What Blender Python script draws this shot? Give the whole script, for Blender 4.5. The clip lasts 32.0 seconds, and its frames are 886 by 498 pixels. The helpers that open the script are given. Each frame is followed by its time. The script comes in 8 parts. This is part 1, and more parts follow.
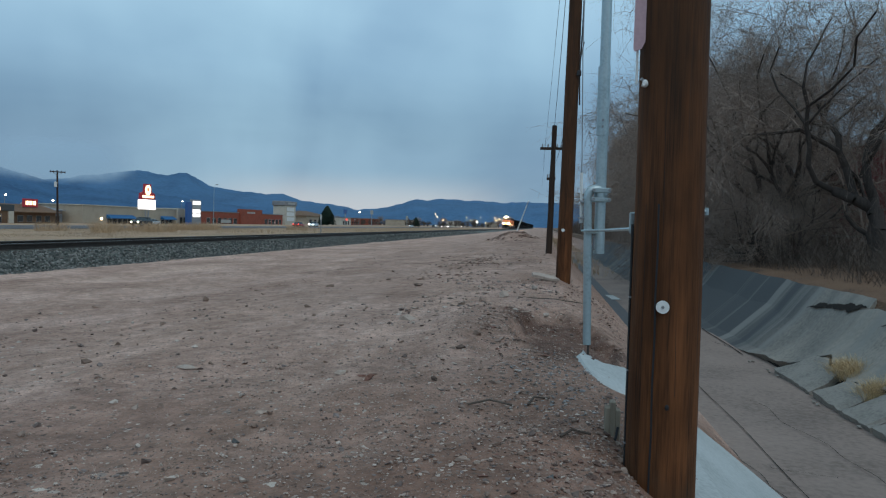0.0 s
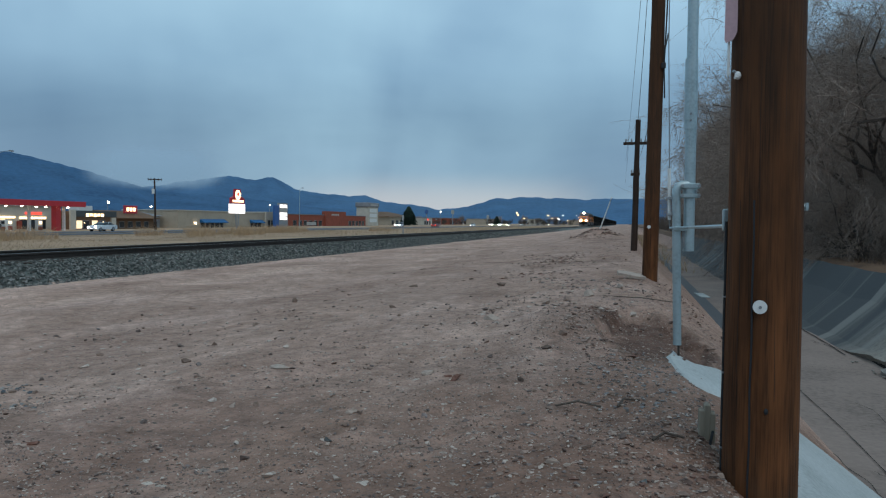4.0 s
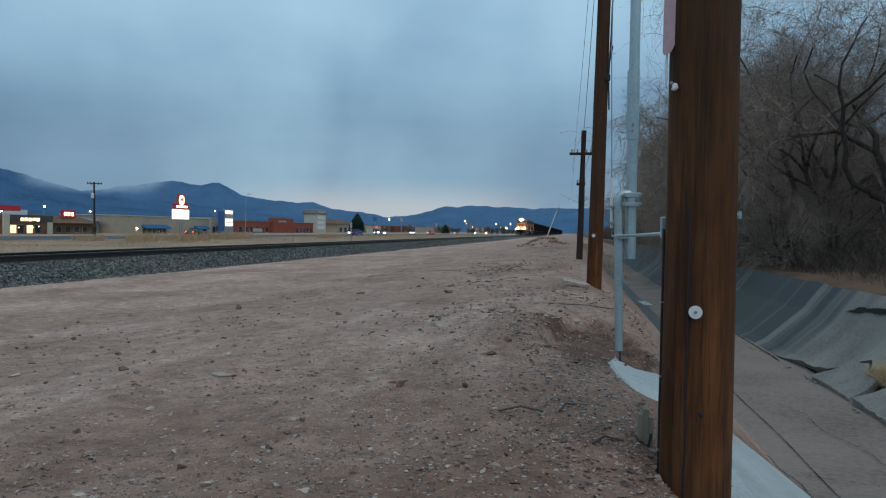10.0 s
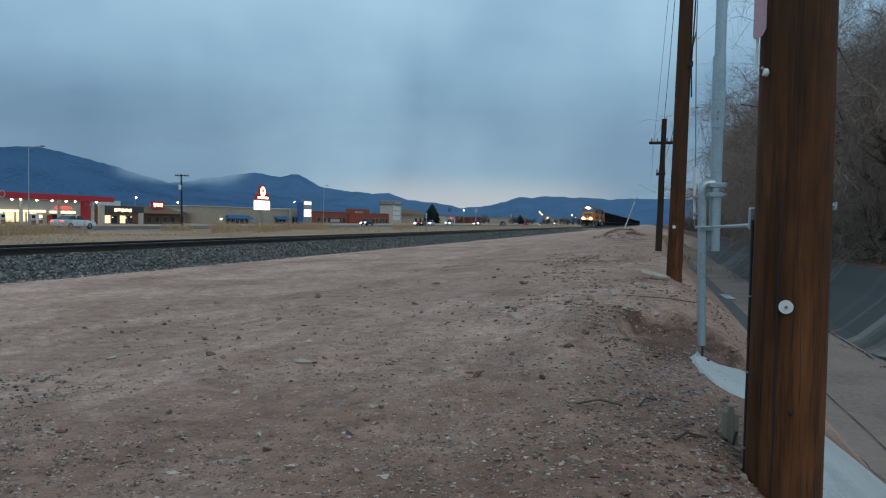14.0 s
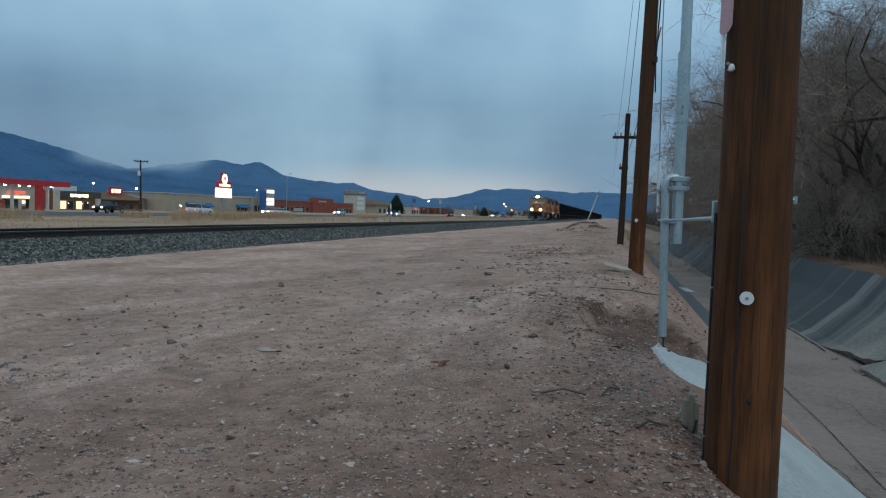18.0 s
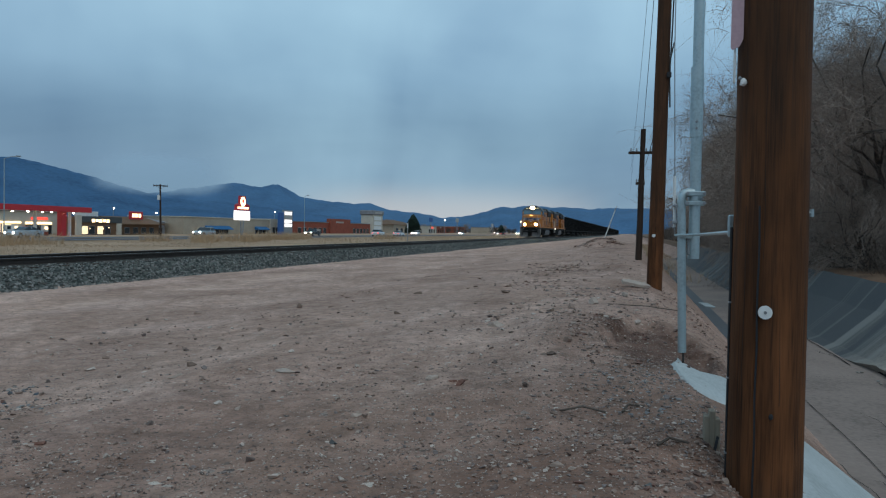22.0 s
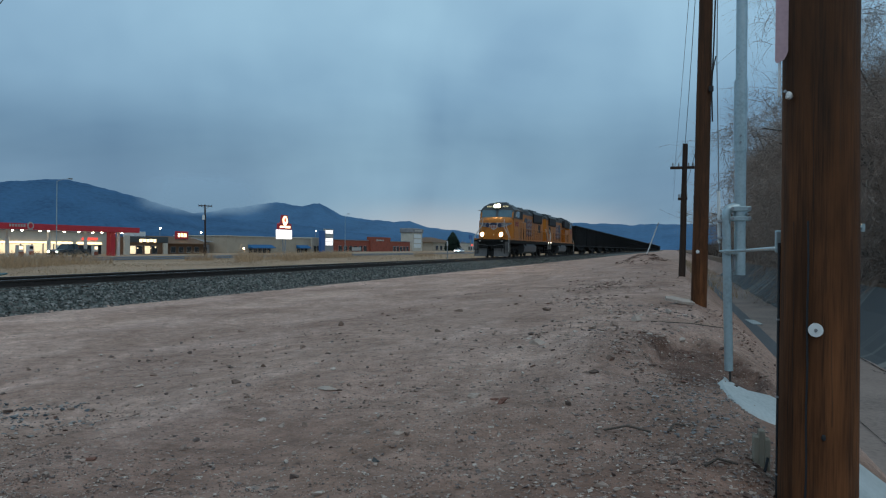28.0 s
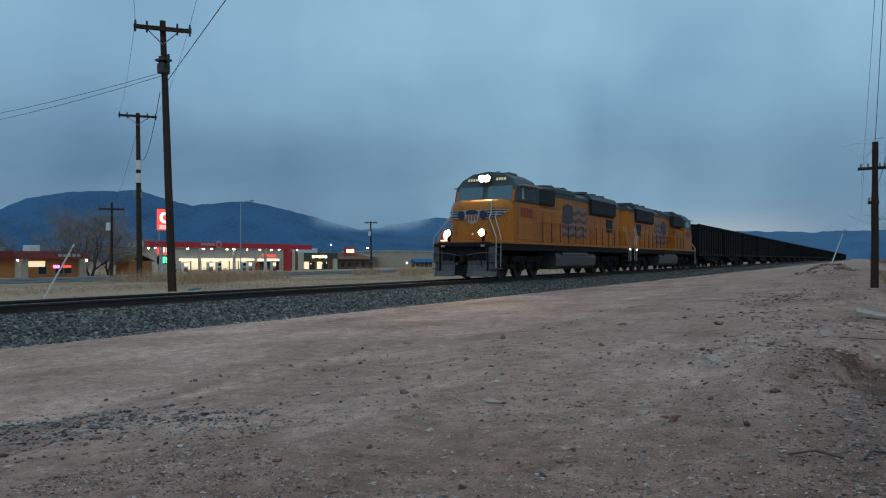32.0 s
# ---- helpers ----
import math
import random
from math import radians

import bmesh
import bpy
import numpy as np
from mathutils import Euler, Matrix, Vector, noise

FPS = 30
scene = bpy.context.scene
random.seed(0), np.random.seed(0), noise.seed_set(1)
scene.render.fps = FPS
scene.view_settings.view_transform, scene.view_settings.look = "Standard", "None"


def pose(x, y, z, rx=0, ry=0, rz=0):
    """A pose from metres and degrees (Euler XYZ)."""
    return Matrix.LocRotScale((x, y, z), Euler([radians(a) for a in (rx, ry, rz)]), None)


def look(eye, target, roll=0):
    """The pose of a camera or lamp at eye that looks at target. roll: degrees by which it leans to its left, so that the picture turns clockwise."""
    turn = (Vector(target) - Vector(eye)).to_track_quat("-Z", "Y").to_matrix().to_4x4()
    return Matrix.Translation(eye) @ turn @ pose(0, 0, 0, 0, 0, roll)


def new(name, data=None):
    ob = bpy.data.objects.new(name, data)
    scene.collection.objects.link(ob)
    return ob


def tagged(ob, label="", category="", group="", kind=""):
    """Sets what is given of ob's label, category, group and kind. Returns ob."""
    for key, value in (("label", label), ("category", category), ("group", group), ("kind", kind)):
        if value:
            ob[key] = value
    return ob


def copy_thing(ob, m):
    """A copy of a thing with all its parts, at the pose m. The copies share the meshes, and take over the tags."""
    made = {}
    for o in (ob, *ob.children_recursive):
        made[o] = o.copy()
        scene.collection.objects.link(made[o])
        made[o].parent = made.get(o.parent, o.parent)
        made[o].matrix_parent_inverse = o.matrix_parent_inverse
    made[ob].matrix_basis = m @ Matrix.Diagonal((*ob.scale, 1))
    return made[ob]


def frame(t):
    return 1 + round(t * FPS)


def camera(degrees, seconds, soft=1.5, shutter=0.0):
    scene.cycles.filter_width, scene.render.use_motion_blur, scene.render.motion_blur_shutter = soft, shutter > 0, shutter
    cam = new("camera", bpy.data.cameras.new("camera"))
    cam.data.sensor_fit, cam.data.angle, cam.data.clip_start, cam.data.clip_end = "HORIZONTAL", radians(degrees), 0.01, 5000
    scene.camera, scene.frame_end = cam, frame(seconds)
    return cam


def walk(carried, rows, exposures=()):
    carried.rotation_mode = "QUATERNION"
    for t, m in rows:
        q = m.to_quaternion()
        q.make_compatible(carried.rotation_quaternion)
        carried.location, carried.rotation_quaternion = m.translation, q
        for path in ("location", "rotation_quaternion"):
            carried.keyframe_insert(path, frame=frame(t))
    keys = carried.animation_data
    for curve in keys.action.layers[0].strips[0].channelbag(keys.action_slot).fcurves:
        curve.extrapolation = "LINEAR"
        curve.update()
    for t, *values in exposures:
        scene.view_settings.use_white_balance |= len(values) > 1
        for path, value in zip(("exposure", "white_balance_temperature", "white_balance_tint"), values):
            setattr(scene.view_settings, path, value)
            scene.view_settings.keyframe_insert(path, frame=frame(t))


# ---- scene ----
# camera and its walk
cam = camera(62.08, 32.0, soft=1.2)
PATH = [
    (0, look((0.001, 0.029, 0.996), (-1.348, 9.932, 0.668), 1.60)),
    (0.5, look((-0.000, 0.034, 0.993), (-1.253, 9.948, 0.610), 1.60)),
    (1, look((0.001, 0.029, 0.992), (-1.214, 9.945, 0.545), 1.65)),
    (1.5, look((0.001, 0.029, 0.992), (-1.203, 9.947, 0.560), 1.65)),
    (2, look((0.002, 0.035, 0.994), (-1.338, 9.934, 0.545), 1.36)),
    (2.5, look((-0.016, 0.018, 1.001), (-2.184, 9.772, 0.606), 1.11)),
    (3, look((-0.020, 0.020, 1.004), (-2.331, 9.739, 0.570), 1.55)),
    (3.5, look((-0.018, 0.021, 1.006), (-2.369, 9.733, 0.630), 0.86)),
    (5.5, look((-0.015, 0.015, 1.004), (-2.603, 9.668, 0.638), 0.82)),
    (6, look((-0.010, 0.009, 1.007), (-2.635, 9.652, 0.673), 0.79)),
    (6.5, look((-0.006, 0.007, 1.007), (-2.659, 9.644, 0.701), 0.59)),
    (7, look((-0.003, 0.009, 1.005), (-2.681, 9.639, 0.679), 0.19)),
    (7.5, look((-0.003, 0.008, 1.006), (-2.666, 9.641, 0.668), 0.44)),
    (8, look((0.001, 0.008, 1.004), (-2.619, 9.654, 0.683), 0.58)),
    (8.5, look((0.004, 0.003, 1.007), (-2.609, 9.650, 0.697), 0.60)),
    (9, look((0.000, 0.000, 1.000), (-2.593, 9.655, 0.740), 0.62)),
    (9.5, look((0.004, 0.018, 0.997), (-2.192, 9.772, 0.805), 0.68)),
    (10, look((0.002, 0.020, 0.995), (-1.748, 9.863, 0.750), 1.04)),
    (10.5, look((-0.002, 0.020, 0.995), (-1.779, 9.856, 0.702), 1.54)),
    (11, look((0.003, 0.015, 0.998), (-1.783, 9.850, 0.705), 1.37)),
    (11.5, look((0.003, 0.018, 0.997), (-1.781, 9.855, 0.780), 1.23)),
    (12, look((-0.008, 0.017, 0.999), (-2.081, 9.797, 0.766), 1.00)),
    (12.5, look((-0.013, 0.009, 1.000), (-2.737, 9.627, 0.733), 0.91)),
    (13, look((-0.016, 0.008, 0.997), (-2.797, 9.610, 0.714), 0.89)),
    (13.5, look((-0.014, 0.013, 0.996), (-2.768, 9.621, 0.673), 1.10)),
    (14, look((-0.015, 0.014, 0.995), (-2.745, 9.627, 0.606), 1.14)),
    (14.5, look((-0.014, 0.020, 0.992), (-2.719, 9.637, 0.561), 1.22)),
    (16.5, look((-0.036, -0.010, 0.989), (-3.050, 9.515, 0.543), 2.32)),
    (17, look((-0.031, 0.001, 0.984), (-2.692, 9.632, 0.573), 1.93)),
    (17.5, look((-0.026, 0.005, 0.983), (-2.367, 9.716, 0.528), 1.93)),
    (18, look((-0.032, 0.011, 0.985), (-2.282, 9.742, 0.487), 1.98)),
    (18.5, look((-0.030, 0.014, 0.983), (-2.240, 9.755, 0.506), 1.66)),
    (19, look((-0.029, 0.014, 0.987), (-2.282, 9.746, 0.533), 1.38)),
    (19.5, look((-0.021, 0.006, 0.988), (-2.281, 9.741, 0.637), 1.22)),
    (20, look((-0.021, 0.001, 0.988), (-2.365, 9.718, 0.704), 1.18)),
    (20.5, look((-0.018, 0.002, 0.990), (-2.419, 9.706, 0.717), 1.16)),
    (21, look((-0.018, -0.001, 0.990), (-2.426, 9.701, 0.722), 1.07)),
    (21.5, look((-0.023, 0.000, 0.987), (-2.461, 9.696, 0.765), 1.05)),
    (22, look((-0.021, -0.000, 0.987), (-2.509, 9.682, 0.737), 0.98)),
    (22.5, look((-0.020, -0.002, 0.987), (-2.533, 9.675, 0.765), 0.85)),
    (23, look((-0.018, -0.008, 0.989), (-2.627, 9.644, 0.808), 0.79)),
    (23.5, look((-0.009, -0.011, 0.990), (-2.661, 9.631, 0.927), 0.55)),
    (24, look((-0.010, -0.012, 0.992), (-2.655, 9.632, 0.928), 0.49)),
    (24.5, look((-0.009, -0.006, 0.991), (-2.656, 9.638, 0.924), 0.42)),
    (26.5, look((-0.011, -0.014, 0.989), (-2.738, 9.607, 0.923), 0.68)),
    (27, look((-0.010, -0.013, 0.990), (-2.808, 9.587, 0.934), 0.63)),
    (27.5, look((-0.020, -0.010, 0.991), (-2.891, 9.569, 0.983), 0.57)),
    (28, look((-0.025, -0.009, 0.989), (-3.035, 9.527, 0.968), 0.58)),
    (28.5, look((-0.031, -0.011, 0.990), (-3.237, 9.461, 0.967), 0.60)),
    (29, look((-0.034, -0.011, 0.987), (-3.385, 9.411, 0.947), 0.65)),
    (29.5, look((-0.035, -0.010, 0.988), (-3.487, 9.375, 0.952), 0.71)),
    (30, look((-0.028, -0.019, 0.992), (-3.578, 9.330, 0.974), 0.59)),
    (30.5, look((-0.029, -0.031, 0.995), (-3.851, 9.210, 1.058), 0.46)),
    (31, look((-0.030, -0.040, 0.995), (-4.308, 8.996, 1.242), 0.15)),
    (31.5, look((-0.035, -0.034, 0.993), (-4.663, 8.829, 1.136), 0.03)),
    (32, look((-0.039, -0.032, 0.992), (-5.015, 8.641, 1.139), -0.18)),
]

walk(cam, PATH, [(0, 0.3, 6500, 10), (8, 0.21, 6500, 10), (20, 0.2, 6500, 10), (25, 0.13, 6430, 10), (28, 0.07, 6330, 9), (32, -0.03, 6110, 7)])

# world, sun, exposure
SUN_EL, SUN_ROT = radians(35), radians(200)
world = bpy.data.worlds.new("overcast_dusk")
world.use_nodes = True
scene.world = world
wn, wl = world.node_tree.nodes, world.node_tree.links
wn.clear()


def wnode(kind, **kw):
    n = wn.new(kind)
    for k, v in kw.items():
        n.inputs[k].default_value = v
    return n


sky = wn.new("ShaderNodeTexSky")
sky.sky_type = "NISHITA"
sky.sun_disc = False
sky.sun_elevation, sky.sun_rotation = SUN_EL, SUN_ROT
coord = wn.new("ShaderNodeTexCoord")
sep = wn.new("ShaderNodeSeparateXYZ")
wl.new(coord.outputs["Generated"], sep.inputs[0])
# cloud sheet: the direction is laid on a flat layer, so that clouds shrink towards the horizon
up = wn.new("ShaderNodeMath")
up.operation = "MAXIMUM"
up.inputs[1].default_value = 0.0
wl.new(sep.outputs["Z"], up.inputs[0])
lift = wn.new("ShaderNodeMath")
lift.operation = "ADD"
lift.inputs[1].default_value = 0.34
wl.new(up.outputs[0], lift.inputs[0])
flat = wn.new("ShaderNodeVectorMath")
flat.operation = "DIVIDE"
both = wn.new("ShaderNodeCombineXYZ")
for k in range(3):
    wl.new(lift.outputs[0], both.inputs[k])
wl.new(coord.outputs["Generated"], flat.inputs[0])
wl.new(both.outputs[0], flat.inputs[1])
# streaks of falling rain: stretched upright; billows: laid on the cloud layer
stretch = wn.new("ShaderNodeMapping")
stretch.inputs["Rotation"].default_value = (0, radians(-14), radians(0))
stretch.inputs["Scale"].default_value = (3.2, 3.2, 1.8)
wl.new(coord.outputs["Generated"], stretch.inputs[0])
billow = wnode("ShaderNodeTexNoise", Scale=1.6, Detail=4.0, Roughness=0.42, Distortion=0.3)
wl.new(stretch.outputs[0], billow.inputs["Vector"])
wide = wnode("ShaderNodeTexNoise", Scale=1.15, Detail=4.0, Roughness=0.5, Distortion=0.4)
wl.new(flat.outputs[0], wide.inputs["Vector"])
mixed = wn.new("ShaderNodeMath")
mixed.operation = "MULTIPLY_ADD"
mixed.inputs[1].default_value = 0.3
wl.new(billow.outputs[0], mixed.inputs[0])
half = wn.new("ShaderNodeMath")
half.operation = "MULTIPLY"
half.inputs[1].default_value = 0.7
wl.new(wide.outputs[0], half.inputs[0])
wl.new(half.outputs[0], mixed.inputs[2])
ramp = wn.new("ShaderNodeValToRGB")
cr = ramp.color_ramp
cr.elements[0].position, cr.elements[0].color = 0.34, (0.185, 0.318, 0.455, 1)
cr.elements[1].position, cr.elements[1].color = 0.64, (0.30, 0.472, 0.61, 1)
wl.new(mixed.outputs[0], ramp.inputs[0])
# brightness by height: a darker rain band low down under the brighter sheet
tall = wn.new("ShaderNodeValToRGB")
th = tall.color_ramp
th.elements[0].position, th.elements[0].color = 0.0, (0.8, 0.79, 0.79, 1)
th.elements[1].position, th.elements[1].color = 1.0, (1.35, 1.22, 1.12, 1)
for pos, c in ((0.03, (0.74, 0.73, 0.745)), (0.06, (0.69, 0.69, 0.72)), (0.088, (0.67, 0.68, 0.72)), (0.112, (0.625, 0.65, 0.69)), (0.145, (0.68, 0.71, 0.75)), (0.2, (0.92, 0.94, 0.96)), (0.28, (1.08, 1.08, 1.08)), (0.5, (1.12, 1.12, 1.1))):
    e = th.elements.new(pos)
    e.color = (*c, 1)
wl.new(up.outputs[0], tall.inputs[0])
tint = wn.new("ShaderNodeMix")
tint.data_type, tint.blend_type = "RGBA", "MULTIPLY"
tint.inputs["Factor"].default_value = 1.0
wl.new(ramp.outputs[0], tint.inputs["A"])
wl.new(tall.outputs[0], tint.inputs["B"])
# pale break in the cloud over the far end of the valley
toward = wn.new("ShaderNodeVectorMath")
toward.operation = "DOT_PRODUCT"
toward.inputs[1].default_value = (-0.249, 0.968, 0.03)
wl.new(coord.outputs["Generated"], toward.inputs[0])
span = wnode("ShaderNodeMapRange", **{"From Min": 0.97, "From Max": 1.0})
span.interpolation_type = "SMOOTHSTEP"
wl.new(toward.outputs["Value"], span.inputs["Value"])
low = wnode("ShaderNodeMapRange", **{"From Min": 0.075, "From Max": 0.02})
low.interpolation_type = "SMOOTHSTEP"
wl.new(sep.outputs["Z"], low.inputs["Value"])
gap = wn.new("ShaderNodeMath")
gap.operation = "MULTIPLY"
wl.new(span.outputs[0], gap.inputs[0])
wl.new(low.outputs[0], gap.inputs[1])
open_sky = wn.new("ShaderNodeMix")
open_sky.data_type = "RGBA"
open_sky.inputs["B"].default_value = (0.42, 0.432, 0.46, 1)
wl.new(gap.outputs[0], open_sky.inputs["Factor"])
wl.new(tint.outputs["Result"], open_sky.inputs["A"])
# brighter thin patch higher up in the sheet, broken by the streaks
thin = wn.new("ShaderNodeVectorMath")
thin.operation = "DOT_PRODUCT"
thin.inputs[1].default_value = (-0.335, 0.893, 0.30)
wl.new(coord.outputs["Generated"], thin.inputs[0])
reach = wnode("ShaderNodeMapRange", **{"From Min": 0.89, "From Max": 1.0})
reach.interpolation_type = "SMOOTHSTEP"
wl.new(thin.outputs["Value"], reach.inputs["Value"])
torn = wnode("ShaderNodeMapRange", **{"From Min": 0.3, "From Max": 0.66, "To Min": 0.06, "To Max": 0.33})
wl.new(billow.outputs[0], torn.inputs["Value"])
bright = wn.new("ShaderNodeMath")
bright.operation = "MULTIPLY"
wl.new(reach.outputs[0], bright.inputs[0])
wl.new(torn.outputs[0], bright.inputs[1])
thin_sky = wn.new("ShaderNodeMix")
thin_sky.data_type = "RGBA"
thin_sky.inputs["B"].default_value = (0.43, 0.67, 0.79, 1)
wl.new(bright.outputs[0], thin_sky.inputs["Factor"])
wl.new(open_sky.outputs["Result"], thin_sky.inputs["A"])
back = wnode("ShaderNodeBackground", Strength=1.0)
wl.new(thin_sky.outputs["Result"], back.inputs[0])
clear = wnode("ShaderNodeBackground", Strength=0.05)
wl.new(sky.outputs[0], clear.inputs[0])
blend = wnode("ShaderNodeMixShader", Fac=0.06)
wl.new(back.outputs[0], blend.inputs[1])
wl.new(clear.outputs[0], blend.inputs[2])
wout = wn.new("ShaderNodeOutputWorld")
wl.new(blend.outputs[0], wout.inputs[0])
sun = new("sun", bpy.data.lights.new("sun", "SUN"))
sun.data.energy, sun.data.angle, sun.data.color = 0.5, radians(40), (1.0, 0.95, 0.9)
sun.matrix_world = look((0, 0, 50), (-18, 30, 0))


# ---- mesh and material tools ----
class Mesh:
    """Gathers vertices and faces of one part."""

    def __init__(self):
        self.v, self.f = [], []

    def add(self, verts, faces):
        n = len(self.v)
        self.v.extend(verts)
        self.f.extend([tuple(i + n for i in f) for f in faces])
        return self

    def box(self, x0, x1, y0, y1, z0, z1, bevel=0.0, m=None):
        b = min(bevel, 0.45 * (x1 - x0), 0.45 * (y1 - y0), 0.45 * (z1 - z0))
        if b <= 0:
            vs = [(x, y, z) for z in (z0, z1) for y in (y0, y1) for x in (x0, x1)]
            fs = [(0, 2, 3, 1), (4, 5, 7, 6), (0, 1, 5, 4), (2, 6, 7, 3), (0, 4, 6, 2), (1, 3, 7, 5)]
        else:
            vs, ids = [], {}
            for iz, z in enumerate((z0, z1)):
                for iy, y in enumerate((y0, y1)):
                    for ix, x in enumerate((x0, x1)):
                        dx, dy, dz = b * (1 - 2 * ix), b * (1 - 2 * iy), b * (1 - 2 * iz)
                        for a, p in enumerate(((x, y + dy, z + dz), (x + dx, y, z + dz), (x + dx, y + dy, z))):
                            ids[ix, iy, iz, a] = len(vs)
                            vs.append(p)
            q, fs = ids, []
            for s in (0, 1):
                r = [(0, 0), (0, 1), (1, 1), (1, 0)] if s == 0 else [(0, 0), (1, 0), (1, 1), (0, 1)]
                fs.append(tuple(q[s, a, c, 0] for c, a in [(k[1], k[0]) for k in r]) if s == 0 else tuple(q[s, a, c, 0] for a, c in r))
                fs.append(tuple(q[a, s, c, 1] for a, c in (r if s == 1 else r))[:: (-1 if s == 1 else -1)] if s == 1 else tuple(q[a, s, c, 1] for a, c in r)[::-1])
                fs.append(tuple(q[a, c, s, 2] for a, c in r))
            for a in (0, 1):
                for c in (0, 1):
                    fs.append((q[a, c, 0, 0], q[a, c, 1, 0], q[a, c, 1, 1], q[a, c, 0, 1]))
                    fs.append((q[a, 0, c, 0], q[a, 1, c, 0], q[a, 1, c, 2], q[a, 0, c, 2]))
                    fs.append((q[0, a, c, 1], q[1, a, c, 1], q[1, a, c, 2], q[0, a, c, 2]))
                    for e in (0, 1):
                        fs.append((q[a, c, e, 0], q[a, c, e, 1], q[a, c, e, 2]))
        if m is not None:
            vs = [tuple(m @ Vector(v)) for v in vs]
        return self.add(vs, fs)

    def tube(self, p0, p1, r0, r1=None, seg=12, caps=True):
        r1 = r0 if r1 is None else r1
        p0, p1 = Vector(p0), Vector(p1)
        d = (p1 - p0).normalized()
        a = d.orthogonal().normalized()
        b = d.cross(a)
        vs = []
        for p, r in ((p0, r0), (p1, r1)):
            for k in range(seg):
                w = 2 * math.pi * k / seg
                vs.append(tuple(p + a * (r * math.cos(w)) + b * (r * math.sin(w))))
        fs = [(k, (k + 1) % seg, seg + (k + 1) % seg, seg + k) for k in range(seg)]
        if caps:
            fs += [tuple(range(seg))[::-1], tuple(range(seg, 2 * seg))]
        return self.add(vs, fs)

    def path(self, pts, r, seg=6):
        """One bent round bar through the points, mitred at the bends."""
        ps = [Vector(p) for p in pts]
        n, first = len(ps), None
        vs = []
        for i, p in enumerate(ps):
            d0 = (ps[i] - ps[i - 1]).normalized() if i else (ps[1] - ps[0]).normalized()
            d1 = (ps[i + 1] - ps[i]).normalized() if i < n - 1 else d0
            d = (d0 + d1).normalized()
            if first is None:
                first = d.orthogonal().normalized()
            a = (first - d * first.dot(d)).normalized()
            first = a
            b, q = d.cross(a), min(2.0, 1 / max(0.3, d.dot(d0)) ** 0.5)
            for k in range(seg):
                w = 2 * math.pi * k / seg
                vs.append(tuple(p + a * (r * q * math.cos(w)) + b * (r * q * math.sin(w))))
        fs = [(i * seg + k, i * seg + (k + 1) % seg, (i + 1) * seg + (k + 1) % seg, (i + 1) * seg + k) for i in range(n - 1) for k in range(seg)]
        fs += [tuple(range(seg))[::-1], tuple(range((n - 1) * seg, n * seg))]
        return self.add(vs, fs)

    def prism(self, prof, axis, a, b):
        """Extrudes a closed profile (pairs) along an axis: 0 takes (y, z), 1 takes (x, z), 2 takes (x, y)."""
        n = len(prof)
        put = {0: lambda p, s: (s, p[0], p[1]), 1: lambda p, s: (p[0], s, p[1]), 2: lambda p, s: (p[0], p[1], s)}[axis]
        vs = [put(p, a) for p in prof] + [put(p, b) for p in prof]
        fs = [(k, (k + 1) % n, n + (k + 1) % n, n + k) for k in range(n)] + [tuple(range(n))[::-1], tuple(range(n, 2 * n))]
        return self.add(vs, fs)

    def ball(self, c, rx, ry=None, rz=None, seg=10, rings=6):
        ry, rz = ry or rx, rz or rx
        vs, fs = [(c[0], c[1], c[2] - rz)], []
        for i in range(1, rings):
            w = -math.pi / 2 + math.pi * i / rings
            for k in range(seg):
                u = 2 * math.pi * k / seg
                vs.append((c[0] + rx * math.cos(w) * math.cos(u), c[1] + ry * math.cos(w) * math.sin(u), c[2] + rz * math.sin(w)))
        vs.append((c[0], c[1], c[2] + rz))
        for k in range(seg):
            fs.append((0, 1 + (k + 1) % seg, 1 + k))
            for i in range(rings - 2):
                p, q = 1 + i * seg, 1 + (i + 1) * seg
                fs.append((p + k, p + (k + 1) % seg, q + (k + 1) % seg, q + k))
            p = 1 + (rings - 2) * seg
            fs.append((p + k, p + (k + 1) % seg, len(vs) - 1))
        return self.add(vs, fs)

    def data(self, name, material, smooth=False):
        me = bpy.data.meshes.new(name)
        me.from_pydata([tuple(v) for v in self.v], [], self.f)
        me.validate()
        bm = bmesh.new()
        bm.from_mesh(me)
        bmesh.ops.recalc_face_normals(bm, faces=bm.faces)
        bm.to_mesh(me)
        bm.free()
        if smooth:
            me.shade_smooth()
            me.set_sharp_from_angle(angle=radians(40))
        if material:
            me.materials.append(material)
        return me


def part(name, mesh, material, parent=None, label="", smooth=False):
    ob = new(name, mesh.data(name, material, smooth))
    if parent is not None:
        ob.parent = parent
    if label:
        ob["label"] = label
    return ob


def thing(name, label, category, group="", at=(0, 0, 0), rz=0.0):
    ob = new(name)
    ob.empty_display_size = 0.2
    ob.matrix_world = pose(*at, 0, 0, rz)
    return tagged(ob, label, category, group)


def setting(name, mesh, material, smooth=False, label="", category=""):
    return tagged(part(name, mesh, material, None, "", smooth), label, category, "", "structure")


